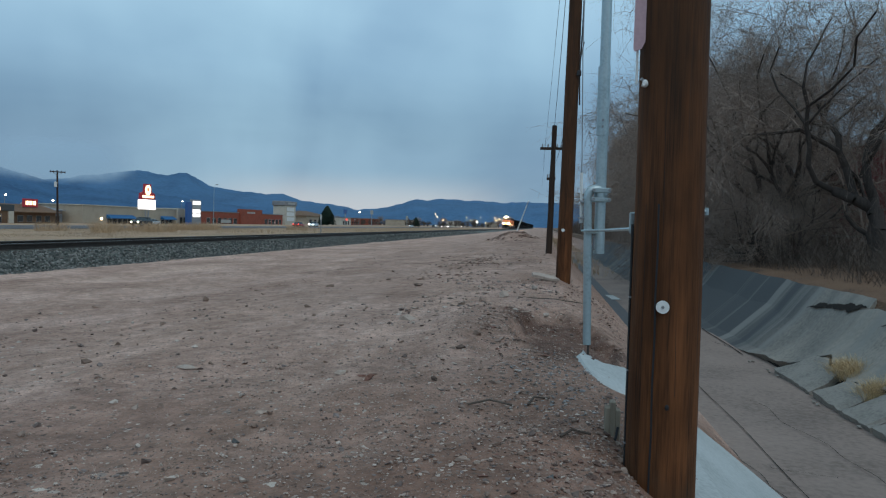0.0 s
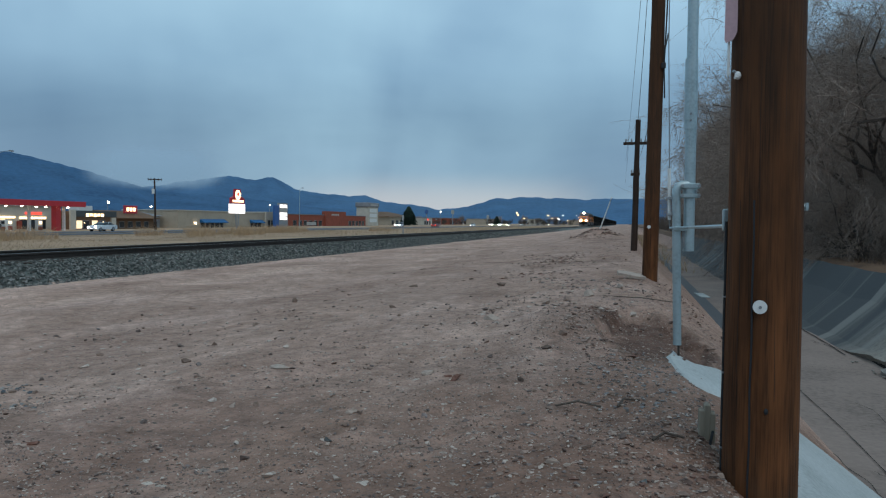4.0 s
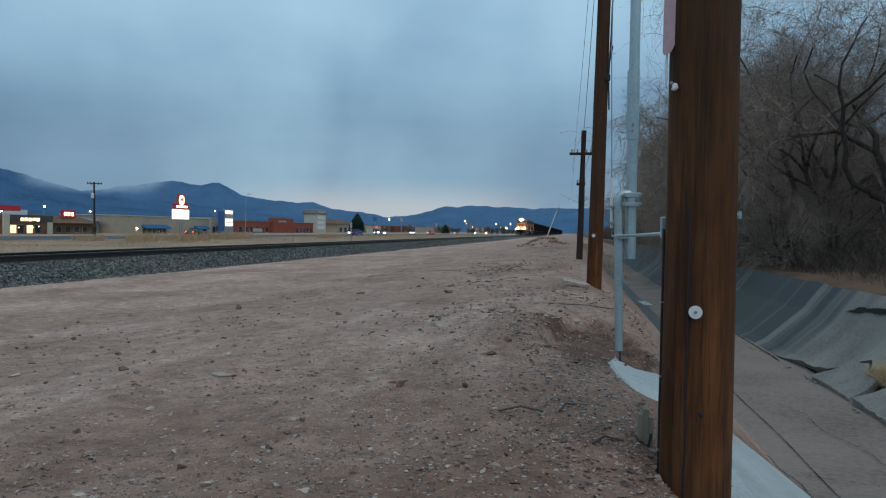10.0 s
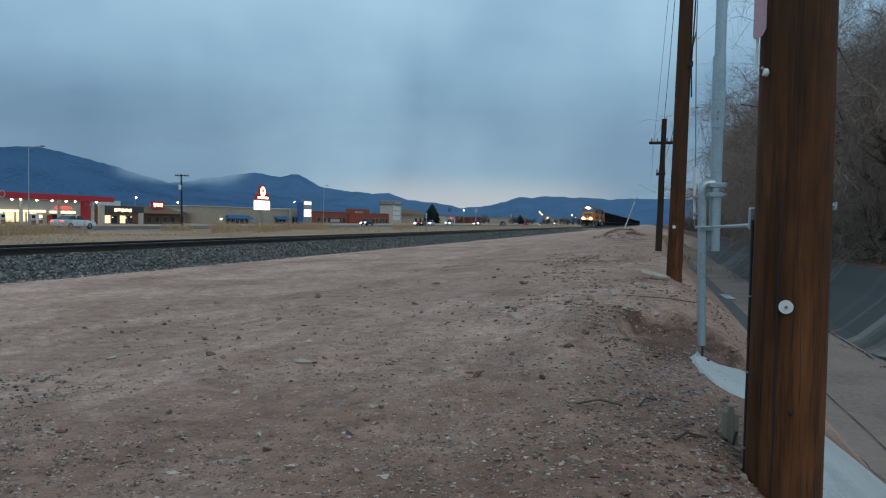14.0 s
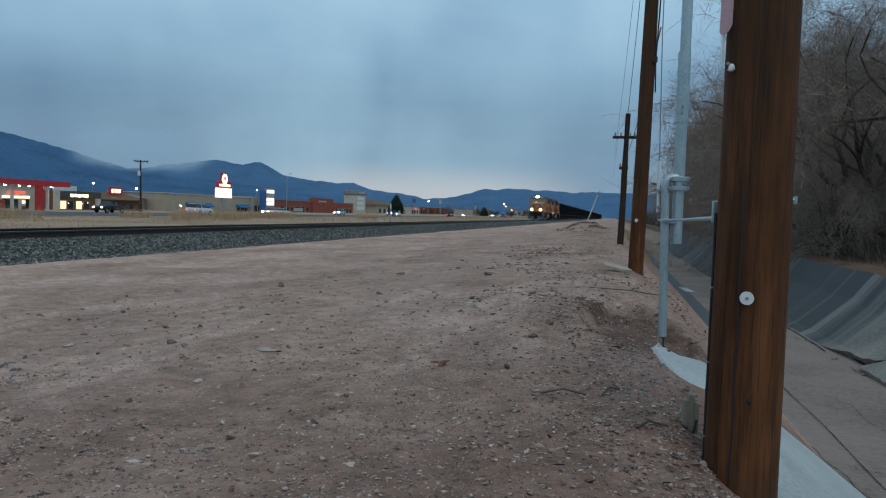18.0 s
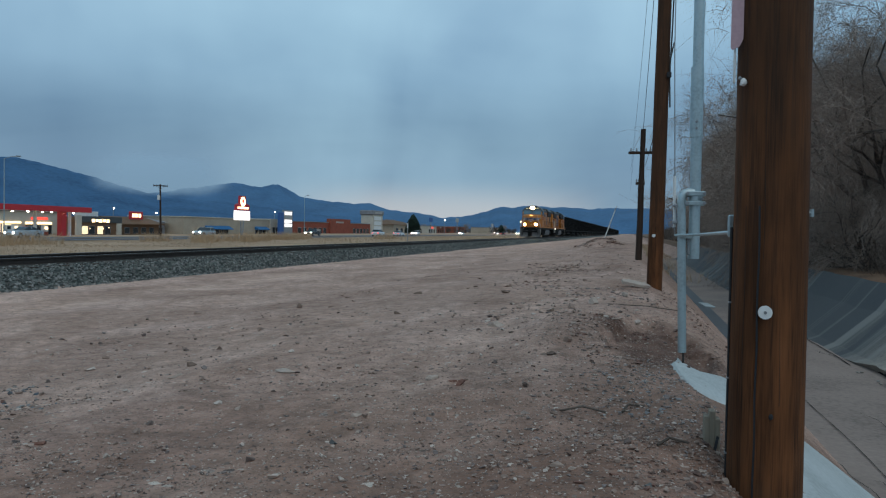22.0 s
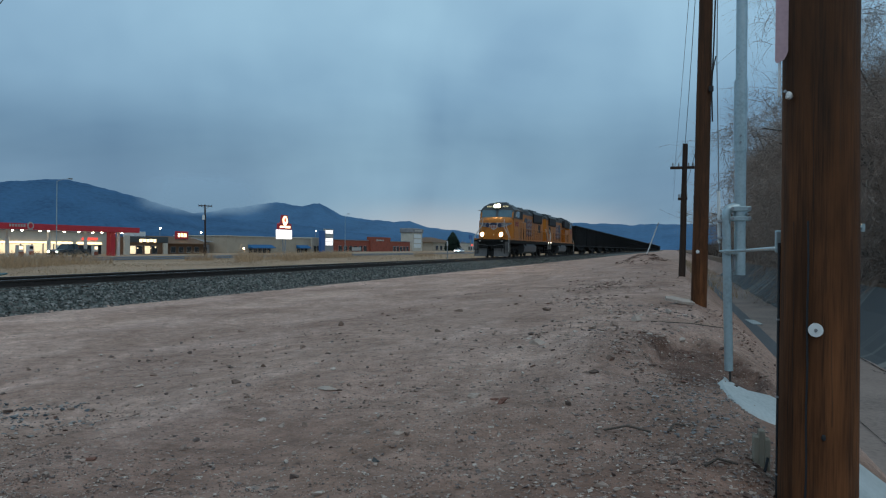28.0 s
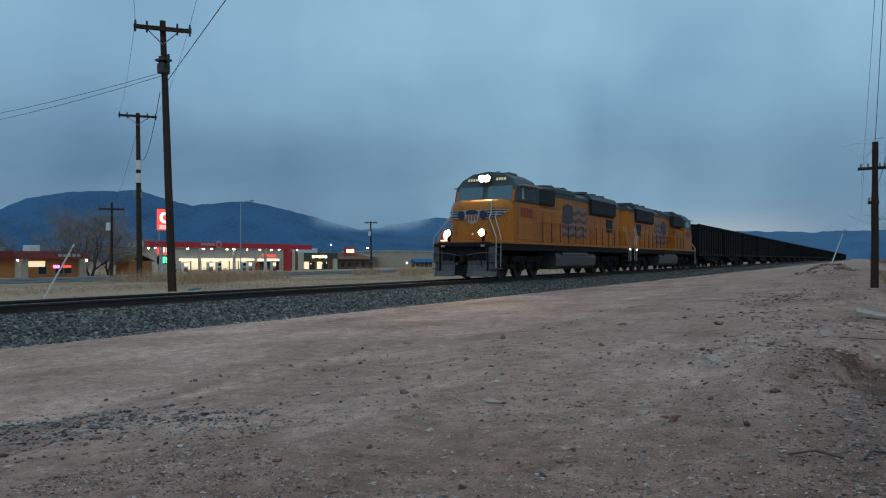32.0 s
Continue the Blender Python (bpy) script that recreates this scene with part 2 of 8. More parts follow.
def material(name, base, rough=0.8, metal=0.0, dark=None, scale=4.0, fine=60.0, amount=0.5, bump=0.2, stretch=(1, 1, 1), spread=0.0, emit=None, power=0.0, dist=0.02):
    """A procedural surface: base and a darker tone mixed at two scales, with fine relief; spread varies it from piece to piece."""
    m = bpy.data.materials.new(name)
    m.use_nodes = True
    nt = m.node_tree
    bs = nt.nodes["Principled BSDF"]
    bs.inputs["Metallic"].default_value = metal
    if rough >= 0.85 and not metal:
        bs.inputs["Specular IOR Level"].default_value = 0.2
    tc = nt.nodes.new("ShaderNodeTexCoord")
    mp = nt.nodes.new("ShaderNodeMapping")
    mp.inputs["Scale"].default_value = stretch
    nt.links.new(tc.outputs["Object"], mp.inputs[0])
    n1, n2 = nt.nodes.new("ShaderNodeTexNoise"), nt.nodes.new("ShaderNodeTexNoise")
    n1.inputs["Scale"].default_value, n1.inputs["Detail"].default_value = scale, 4.0
    n2.inputs["Scale"].default_value, n2.inputs["Detail"].default_value = fine, 3.0
    nt.links.new(mp.outputs[0], n1.inputs["Vector"])
    nt.links.new(mp.outputs[0], n2.inputs["Vector"])
    add = nt.nodes.new("ShaderNodeMath")
    add.operation = "MULTIPLY_ADD"
    add.inputs[1].default_value = 0.45
    mul = nt.nodes.new("ShaderNodeMath")
    mul.operation = "MULTIPLY"
    mul.inputs[1].default_value = 0.55
    nt.links.new(n2.outputs[0], add.inputs[0])
    nt.links.new(n1.outputs[0], mul.inputs[0])
    nt.links.new(mul.outputs[0], add.inputs[2])
    rp = nt.nodes.new("ShaderNodeValToRGB")
    dark = dark or tuple(c * (1 - amount) for c in base)
    lite = tuple(min(1.0, c * (1 + 0.35 * amount)) for c in base)
    rp.color_ramp.elements[0].position, rp.color_ramp.elements[0].color = 0.33, (*dark, 1)
    rp.color_ramp.elements[1].position, rp.color_ramp.elements[1].color = 0.66, (*lite, 1)
    mid = rp.color_ramp.elements.new(0.5)
    mid.color = (*base, 1)
    nt.links.new(add.outputs[0], rp.inputs[0])
    col = rp.outputs[0]
    if spread:
        oi = nt.nodes.new("ShaderNodeObjectInfo")
        gi = nt.nodes.new("ShaderNodeNewGeometry")
        sm = nt.nodes.new("ShaderNodeMath")
        sm.operation = "ADD"
        nt.links.new(oi.outputs["Random"], sm.inputs[0])
        nt.links.new(gi.outputs["Random Per Island"], sm.inputs[1])
        mr = nt.nodes.new("ShaderNodeMapRange")
        mr.inputs["From Max"].default_value = 2.0
        mr.inputs["To Min"].default_value, mr.inputs["To Max"].default_value = 1 - spread, 1 + spread
        nt.links.new(sm.outputs[0], mr.inputs["Value"])
        hv = nt.nodes.new("ShaderNodeHueSaturation")
        nt.links.new(mr.outputs[0], hv.inputs["Value"])
        nt.links.new(col, hv.inputs["Color"])
        col = hv.outputs[0]
    nt.links.new(col, bs.inputs["Base Color"])
    rr = nt.nodes.new("ShaderNodeMapRange")
    rr.inputs["To Min"].default_value, rr.inputs["To Max"].default_value = max(0.03, rough - 0.15), min(1.0, rough + 0.12)
    nt.links.new(n1.outputs[0], rr.inputs["Value"])
    nt.links.new(rr.outputs[0], bs.inputs["Roughness"])
    if bump:
        bp = nt.nodes.new("ShaderNodeBump")
        bp.inputs["Strength"].default_value, bp.inputs["Distance"].default_value = bump, dist
        nt.links.new(add.outputs[0], bp.inputs["Height"])
        nt.links.new(bp.outputs[0], bs.inputs["Normal"])
    if emit:
        bs.inputs["Emission Color"].default_value = (*emit, 1)
        bs.inputs["Emission Strength"].default_value = power
    return m


def glow(name, color, power):
    return material(name, color, 0.4, amount=0.1, bump=0.0, emit=color, power=power)


def glass(name, tint=(0.02, 0.03, 0.035), rough=0.05):
    return material(name, tint, rough, amount=0.1, bump=0.0)


# ---- shape of the land ----
LAND_X = (-420, -110, -80, -40, -26, -18, -12, -9, -6.2, -4.6, -2.7, -1.3, -0.2, 0.3, 0.75, 1.7, 3.1, 3.4, 3.75, 4.1, 4.3, 4.6, 8.0, 30, 400)
LAND_Z = (-2.2, -1.25, -1.0, -0.6, -0.42, -0.36, -0.4, -0.39, -0.33, -0.18, -0.03, 0.06, 0.11, 0.085, -0.13, -0.9, -1.0, -0.95, -0.7, -0.2, 0.17, 0.24, 0.35, 0.4, 1.0)


def land(x, y):
    z = float(np.interp(x, LAND_X, LAND_Z))
    if -13 < x < 0.9:
        k = min(1.0, (x + 13) / 3) * min(1.0, max(0.0, (0.9 - x) / 0.6))
        z += k * (0.05 * noise.noise((x * 0.35, y * 0.3, 3.1)) + 0.034 * noise.noise((x * 1.3, y * 1.1, 7.7)) + 0.021 * noise.noise((x * 3.5, y * 3.0, 1.7)) + 0.013 * noise.noise((x * 9, y * 8, 4.4)) + (0.007 * noise.noise((x * 21, y * 21, 2.2)) if y < 10 else 0.0))
        # old wheel ruts running along the lot, broken up
        z -= k * 0.03 * max(0.0, noise.noise((x * 1.6 + 0.4 * math.sin(y * 0.12), y * 0.07, 11.3)) - 0.12)
    if -6 < x < 0.9:
        z += 0.62 * math.exp(-(((x + 1.9) / 1.5) ** 2) - ((y - 47) / 2.4) ** 2) * (1 + 0.35 * noise.noise((x * 1.7, y * 1.2, 4.0)))  # heap of earth
        if 4 < y < 10:
            # washed-out hollow with a crumbling scarp
            d = ((x - 0.2) / 0.44) ** 2 + ((y - 6.7) / 1.35) ** 2 + 0.5 * noise.noise((x * 4, y * 2.2, 8.8)) + 0.25 * noise.noise((x * 11, y * 7, 5.1))
            q = min(1.0, max(0.0, (1.25 - d) / 0.6))
            z -= 0.15 * q * q * (3 - 2 * q)
            z += 0.022 * q * (noise.noise((x * 7, y * 5, 8.8)) + 0.7 * noise.noise((x * 16, y * 12, 5.1)))
        z -= 0.03 * math.exp(-(((x + 0.85) / 0.13) ** 2) - ((y - 3.61) / 0.16) ** 2)  # shallow dent
        z += 0.10 * math.exp(-(((x + 0.6) / 0.4) ** 2) - ((y - 6.6) / 1.6) ** 2)
    if 4.35 < x < 12:
        z += 0.06 * noise.noise((x * 1.1, y * 0.9, 5.5)) + 0.03 * noise.noise((x * 4, y * 4, 2.5))
    if -1 < x < 1.2 and y < 5:
        z -= 0.08 * math.exp(-(((x - 0.55) / 0.28) ** 2) - ((y - 2.8) / 0.55) ** 2)  # worn ground about the pole
    return z


RAIL_Z, RAIL_NEAR, RAIL_FAR = 0.17, -14.0, -15.435
MID = (RAIL_NEAR + RAIL_FAR) / 2

# ---- materials of the land ----
M_DIRT = material("pinkish_dirt", (0.425, 0.274, 0.212), 0.95, dark=(0.292, 0.18, 0.138), scale=0.45, fine=40.0, amount=0.55, bump=1.0, dist=0.05)


def strewn(m, cell, low, high, amount):
    """Adds pebbles to a ground material, then darker, redder gravelly soil along the bank and in stained patches."""
    nt = m.node_tree
    bs = nt.nodes["Principled BSDF"]
    soil = bs.inputs["Base Color"].links[0].from_socket
    tc = nt.nodes.new("ShaderNodeTexCoord")

    def node(kind, **kw):
        n = nt.nodes.new(kind)
        for k, v in kw.items():
            n.inputs[k].default_value = v
        return n

    def math2(op, a, b):
        n = nt.nodes.new("ShaderNodeMath")
        n.operation = op
        for i, q in enumerate((a, b)):
            if isinstance(q, (int, float)):
                n.inputs[i].default_value = q
            else:
                nt.links.new(q, n.inputs[i])
        return n.outputs[0]

    def mixed_to(fac, a, b):
        n = nt.nodes.new("ShaderNodeMix")
        n.data_type = "RGBA"
        nt.links.new(fac, n.inputs["Factor"])
        nt.links.new(a, n.inputs["A"])
        if isinstance(b, tuple):
            n.inputs["B"].default_value = (*b, 1)
        else:
            nt.links.new(b, n.inputs["B"])
        return n.outputs["Result"]

    # broad stains: damp reddish soil, thicker along the bank and towards the gravelly corner
    sq = node("ShaderNodeMapping", Scale=(1.0, 0.4, 1.0))
    nt.links.new(tc.outputs["Object"], sq.inputs[0])
    st = node("ShaderNodeTexNoise", Scale=0.8, Detail=6.0, Roughness=0.62, Distortion=0.6)
    nt.links.new(sq.outputs[0], st.inputs["Vector"])
    ps = nt.nodes.new("ShaderNodeSeparateXYZ")
    nt.links.new(tc.outputs["Object"], ps.inputs[0])
    bank = node("ShaderNodeMapRange", **{"From Min": -2.6, "From Max": 0.4, "To Max": 0.42})
    nt.links.new(ps.outputs[0], bank.inputs["Value"])
    close = node("ShaderNodeMapRange", **{"From Min": 7.5, "From Max": 2.2, "To Max": 1.0})
    nt.links.new(ps.outputs[1], close.inputs["Value"])
    near_soil = node("ShaderNodeMapRange", **{"From Min": 4.6, "From Max": 2.4, "To Max": 0.2})
    nt.links.new(ps.outputs[1], near_soil.inputs["Value"])
    weight = math2("ADD", math2("MULTIPLY", bank.outputs[0], close.outputs[0]), near_soil.outputs[0])
    rg = node("ShaderNodeMapRange", **{"From Min": 0.56, "From Max": 0.9})
    nt.links.new(math2("ADD", st.outputs[0], weight), rg.inputs["Value"])
    soil = mixed_to(rg.outputs[0], soil, (0.25, 0.145, 0.106))
    # bare raw earth in the washed-out hollow
    hx = math2("MULTIPLY", math2("SUBTRACT", ps.outputs[0], 0.2), 1.95)
    hy = math2("MULTIPLY", math2("SUBTRACT", ps.outputs[1], 6.7), 0.62)
    hd = math2("ADD", math2("ADD", math2("MULTIPLY", hx, hx), math2("MULTIPLY", hy, hy)), math2("MULTIPLY", math2("SUBTRACT", st.outputs[0], 0.5), 6.0))
    hr = node("ShaderNodeMapRange", **{"From Min": 1.25, "From Max": 0.45, "To Max": 0.9})
    nt.links.new(hd, hr.inputs["Value"])
    soil = mixed_to(hr.outputs[0], soil, (0.115, 0.06, 0.042))
    # wheel-worn paler dust along the lot
    du = node("ShaderNodeMapping", Scale=(0.9, 0.05, 1.0))
    nt.links.new(tc.outputs["Object"], du.inputs[0])
    dn = node("ShaderNodeTexNoise", Scale=0.7, Detail=4.0, Distortion=0.3)
    nt.links.new(du.outputs[0], dn.inputs["Vector"])
    dr = node("ShaderNodeMapRange", **{"From Min": 0.5, "From Max": 0.72, "To Max": 0.6})
    nt.links.new(dn.outputs[0], dr.inputs["Value"])
    soil = mixed_to(dr.outputs[0], soil, (0.49, 0.325, 0.25))
    # trodden pale dust against gritty darker ground
    pm = node("ShaderNodeMapping", Scale=(1.0, 0.55, 1.0))
    nt.links.new(tc.outputs["Object"], pm.inputs[0])
    pn = node("ShaderNodeTexNoise", Scale=0.75, Detail=9.0, Roughness=0.66, Distortion=0.5)
    nt.links.new(pm.outputs[0], pn.inputs["Vector"])
    pr = node("ShaderNodeMapRange", **{"From Min": 0.36, "From Max": 0.64, "To Min": 0.74, "To Max": 1.15})
    nt.links.new(pn.outputs[0], pr.inputs["Value"])
    pd = node("ShaderNodeMapRange", **{"From Min": 0.36, "From Max": 0.64, "To Min": 1.08, "To Max": 0.95})
    nt.links.new(pn.outputs[0], pd.inputs["Value"])
    ph = nt.nodes.new("ShaderNodeHueSaturation")
    nt.links.new(pr.outputs[0], ph.inputs["Value"])
    nt.links.new(pd.outputs[0], ph.inputs["Saturation"])
    nt.links.new(soil, ph.inputs["Color"])
    soil = ph.outputs[0]
    # pale dust blown off the track lies thicker towards it
    tx = node("ShaderNodeMapRange", **{"From Min": -3.5, "From Max": -10.5, "To Min": 1.0, "To Max": 1.24})
    nt.links.new(ps.outputs[0], tx.inputs["Value"])
    th_ = nt.nodes.new("ShaderNodeHueSaturation")
    nt.links.new(tx.outputs[0], th_.inputs["Value"])
    nt.links.new(soil, th_.inputs["Color"])
    soil = th_.outputs[0]
    # clods and crumbs: finer uneven tone
    gn = node("ShaderNodeTexNoise", Scale=5.5, Detail=9.0, Roughness=0.74)
    nt.links.new(tc.outputs["Object"], gn.inputs["Vector"])
    gr_ = node("ShaderNodeMapRange", **{"From Min": 0.3, "From Max": 0.7, "To Min": 0.55, "To Max": 1.42})
    nt.links.new(gn.outputs[0], gr_.inputs["Value"])
    gh = nt.nodes.new("ShaderNodeHueSaturation")
    nt.links.new(gr_.outputs[0], gh.inputs["Value"])
    nt.links.new(soil, gh.inputs["Color"])
    soil = gh.outputs[0]
    # pebbles at three sizes
    for sc, share in ((cell * 0.45, amount * 0.35), (cell, amount), (cell * 2.7, amount)):
        wob = node("ShaderNodeTexNoise", Scale=sc * 1.7, Detail=1.0)
        nt.links.new(tc.outputs["Object"], wob.inputs["Vector"])
        shift = nt.nodes.new("ShaderNodeVectorMath")
        shift.operation = "MULTIPLY_ADD"
        nt.links.new(wob.outputs["Color"], shift.inputs[0])
        shift.inputs[1].default_value = (0.55 / sc, 0.55 / sc, 0.0)
        nt.links.new(tc.outputs["Object"], shift.inputs[2])
        vo = node("ShaderNodeTexVoronoi", Scale=sc, Randomness=1.0)
        nt.links.new(shift.outputs[0], vo.inputs["Vector"])
        grey = nt.nodes.new("ShaderNodeSeparateColor")
        nt.links.new(vo.outputs["Color"], grey.inputs[0])
        size = node("ShaderNodeMapRange", **{"To Min": 0.16, "To Max": 0.36})
        nt.links.new(grey.outputs[2], size.inputs["Value"])
        is_in = math2("LESS_THAN", vo.outputs["Distance"], size.outputs[0])
        some = math2("GREATER_THAN", math2("ADD", grey.outputs[0], math2("MULTIPLY", math2("SUBTRACT", gn.outputs[0], 0.5), 1.6)), 1 - share)
        tone = nt.nodes.new("ShaderNodeValToRGB")
        el = tone.color_ramp.elements
        el[0].color, el[1].color = (*low, 1), (*high, 1)
        e = el.new(0.45)
        e.color = (0.2, 0.14, 0.11, 1)
        e = el.new(0.75)
        e.color = (0.3, 0.23, 0.19, 1)
        nt.links.new(grey.outputs[1], tone.inputs[0])
        soil = mixed_to(math2("MULTIPLY", is_in, some), soil, tone.outputs[0])
    nt.links.new(soil, bs.inputs["Base Color"])


strewn(M_DIRT, 34.0, (0.075, 0.056, 0.048), (0.6, 0.5, 0.42), 0.5)
M_FIELD = material("dry_grass_ground", (0.4, 0.262, 0.165), 0.95, dark=(0.24, 0.152, 0.095), scale=0.15, fine=3.0, bump=0.4)
M_LITTER = material("leaf_littered_soil", (0.16, 0.095, 0.06), 0.95, dark=(0.06, 0.04, 0.03), scale=1.2, fine=30.0, amount=0.6, bump=1.0, dist=0.05)
M_BALLAST = material("grey_green_ballast", (0.09, 0.095, 0.085), 0.9, amount=0.6, scale=3, fine=18.0, bump=0.5, spread=0.95, dist=0.03)
M_ASPHALT = material("worn_asphalt", (0.13, 0.13, 0.135), 0.85, amount=0.3, scale=0.3, fine=40, bump=0.2)
M_RAIL = material("rusty_rail_steel", (0.05, 0.038, 0.032), 0.6, 0.3, amount=0.5, scale=6, fine=50, bump=0.1)
M_RAILTOP = material("polished_rail_head", (0.24, 0.23, 0.225), 0.42, 0.8, amount=0.2, scale=6, fine=80, bump=0.05)
M_TIE = material("creosoted_tie", (0.06, 0.045, 0.035), 0.9, amount=0.5, scale=5, fine=50, bump=0.4, stretch=(1, 6, 6), spread=0.3)
M_CONC = material("weathered_concrete", (0.275, 0.25, 0.215), 0.9, dark=(0.165, 0.155, 0.138), scale=0.7, fine=22, bump=0.35)


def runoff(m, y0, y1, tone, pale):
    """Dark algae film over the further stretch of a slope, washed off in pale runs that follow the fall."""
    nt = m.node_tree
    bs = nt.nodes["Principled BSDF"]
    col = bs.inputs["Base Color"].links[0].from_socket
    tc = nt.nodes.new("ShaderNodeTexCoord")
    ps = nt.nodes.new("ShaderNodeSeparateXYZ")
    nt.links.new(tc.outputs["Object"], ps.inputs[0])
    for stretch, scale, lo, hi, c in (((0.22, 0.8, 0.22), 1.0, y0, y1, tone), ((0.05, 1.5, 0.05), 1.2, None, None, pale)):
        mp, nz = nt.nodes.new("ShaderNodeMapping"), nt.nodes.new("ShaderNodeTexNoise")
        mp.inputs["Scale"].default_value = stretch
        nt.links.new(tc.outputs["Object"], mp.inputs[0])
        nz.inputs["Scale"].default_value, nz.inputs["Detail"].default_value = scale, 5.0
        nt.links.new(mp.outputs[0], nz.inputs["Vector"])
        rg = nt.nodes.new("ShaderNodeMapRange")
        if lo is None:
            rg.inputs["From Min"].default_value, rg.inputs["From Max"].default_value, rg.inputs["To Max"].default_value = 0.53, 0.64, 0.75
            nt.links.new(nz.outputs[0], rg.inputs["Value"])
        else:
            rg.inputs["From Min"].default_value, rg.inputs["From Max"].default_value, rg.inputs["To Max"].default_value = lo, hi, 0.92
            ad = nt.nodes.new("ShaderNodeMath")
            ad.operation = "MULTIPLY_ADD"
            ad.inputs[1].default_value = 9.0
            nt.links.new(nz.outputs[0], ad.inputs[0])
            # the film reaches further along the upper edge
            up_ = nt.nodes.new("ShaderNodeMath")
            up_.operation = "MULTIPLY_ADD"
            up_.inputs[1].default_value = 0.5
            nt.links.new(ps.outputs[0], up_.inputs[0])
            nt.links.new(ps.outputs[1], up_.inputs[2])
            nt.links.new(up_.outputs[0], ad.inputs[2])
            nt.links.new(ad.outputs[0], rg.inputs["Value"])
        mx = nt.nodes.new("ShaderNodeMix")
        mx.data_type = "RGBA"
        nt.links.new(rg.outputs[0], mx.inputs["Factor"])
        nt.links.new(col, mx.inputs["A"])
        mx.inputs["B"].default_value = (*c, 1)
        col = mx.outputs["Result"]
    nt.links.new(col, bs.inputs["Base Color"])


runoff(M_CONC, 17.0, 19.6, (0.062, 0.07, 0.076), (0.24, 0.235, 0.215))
M_CONC_LIGHT = material("pale_concrete", (0.42, 0.44, 0.43), 0.85, dark=(0.3, 0.32, 0.31), scale=1.2, fine=40, bump=0.2)
M_MUD = material("silted_channel_floor", (0.25, 0.192, 0.163), 0.9, dark=(0.16, 0.122, 0.104), scale=0.9, fine=20, bump=0.12)
M_POLEWOOD = material("brown_creosote_wood", (0.118, 0.044, 0.0165), 0.85, dark=(0.034, 0.015, 0.0075), scale=42, fine=190, amount=0.9, bump=0.5, stretch=(1, 1, 0.035), dist=0.01)


def stained(m, low, high):
    """Broad uneven stains over a grained material."""
    nt = m.node_tree
    bs = nt.nodes["Principled BSDF"]
    col = bs.inputs["Base Color"].links[0].from_socket
    tc, mp, nz = nt.nodes.new("ShaderNodeTexCoord"), nt.nodes.new("ShaderNodeMapping"), nt.nodes.new("ShaderNodeTexNoise")
    mp.inputs["Scale"].default_value = (1, 1, 0.22)
    nz.inputs["Scale"].default_value, nz.inputs["Detail"].default_value, nz.inputs["Distortion"].default_value = 7.0, 6.0, 0.6
    nt.links.new(tc.outputs["Object"], mp.inputs[0])
    nt.links.new(mp.outputs[0], nz.inputs["Vector"])
    rg = nt.nodes.new("ShaderNodeMapRange")
    rg.inputs["From Min"].default_value, rg.inputs["From Max"].default_value = 0.36, 0.64
    rg.inputs["To Min"].default_value, rg.inputs["To Max"].default_value = low, high
    nt.links.new(nz.outputs[0], rg.inputs["Value"])
    hv = nt.nodes.new("ShaderNodeHueSaturation")
    nt.links.new(rg.outputs[0], hv.inputs["Value"])
    nt.links.new(col, hv.inputs["Color"])
    nt.links.new(hv.outputs[0], bs.inputs["Base Color"])


stained(M_POLEWOOD, 0.62, 1.3)


def weathered(m, grey, dust):
    """A greyer tone mixed into the wood higher up, dry dirt splashed at the foot."""
    nt = m.node_tree
    bs = nt.nodes["Principled BSDF"]
    col = bs.inputs["Base Color"].links[0].from_socket
    tc, ps, nz = nt.nodes.new("ShaderNodeTexCoord"), nt.nodes.new("ShaderNodeSeparateXYZ"), nt.nodes.new("ShaderNodeTexNoise")
    nz.inputs["Scale"].default_value, nz.inputs["Detail"].default_value = 9.0, 6.0
    nt.links.new(tc.outputs["Object"], ps.inputs[0])
    nt.links.new(tc.outputs["Object"], nz.inputs["Vector"])
    for a, b, top, c in ((0.9, 2.6, 0.62, grey), (0.55, 0.02, 0.6, dust)):
        ad, rg, mx = nt.nodes.new("ShaderNodeMath"), nt.nodes.new("ShaderNodeMapRange"), nt.nodes.new("ShaderNodeMix")
        ad.operation = "MULTIPLY_ADD"
        ad.inputs[1].default_value = 0.9
        nt.links.new(nz.outputs[0], ad.inputs[0])
        nt.links.new(ps.outputs[2], ad.inputs[2])
        rg.inputs["From Min"].default_value, rg.inputs["From Max"].default_value, rg.inputs["To Max"].default_value = a, b, top
        nt.links.new(ad.outputs[0], rg.inputs["Value"])
        mx.data_type, mx.blend_type = "RGBA", "MIX"
        nt.links.new(rg.outputs[0], mx.inputs["Factor"])
        nt.links.new(col, mx.inputs["A"])
        mx.inputs["B"].default_value = (*c, 1)
        col = mx.outputs["Result"]
    nt.links.new(col, bs.inputs["Base Color"])


weathered(M_POLEWOOD, (0.05, 0.03, 0.019), (0.1, 0.062, 0.038))
M_POLEDARK = material("dark_weathered_pole", (0.05, 0.032, 0.024), 0.85, scale=6, fine=40, amount=0.6, bump=0.4, stretch=(1, 1, 0.06))
M_GALV = material("galvanised_steel", (0.42, 0.5, 0.52), 0.45, 0.75, amount=0.25, scale=9, fine=70, bump=0.05)
# distance haze is painted into both ridge colours, paler on the further one
M_RIDGE_FAR = material("haze_toned_far_ridge", (0.062, 0.142, 0.25), 1.0, dark=(0.045, 0.108, 0.2), scale=0.006, fine=0.06, bump=0.0)
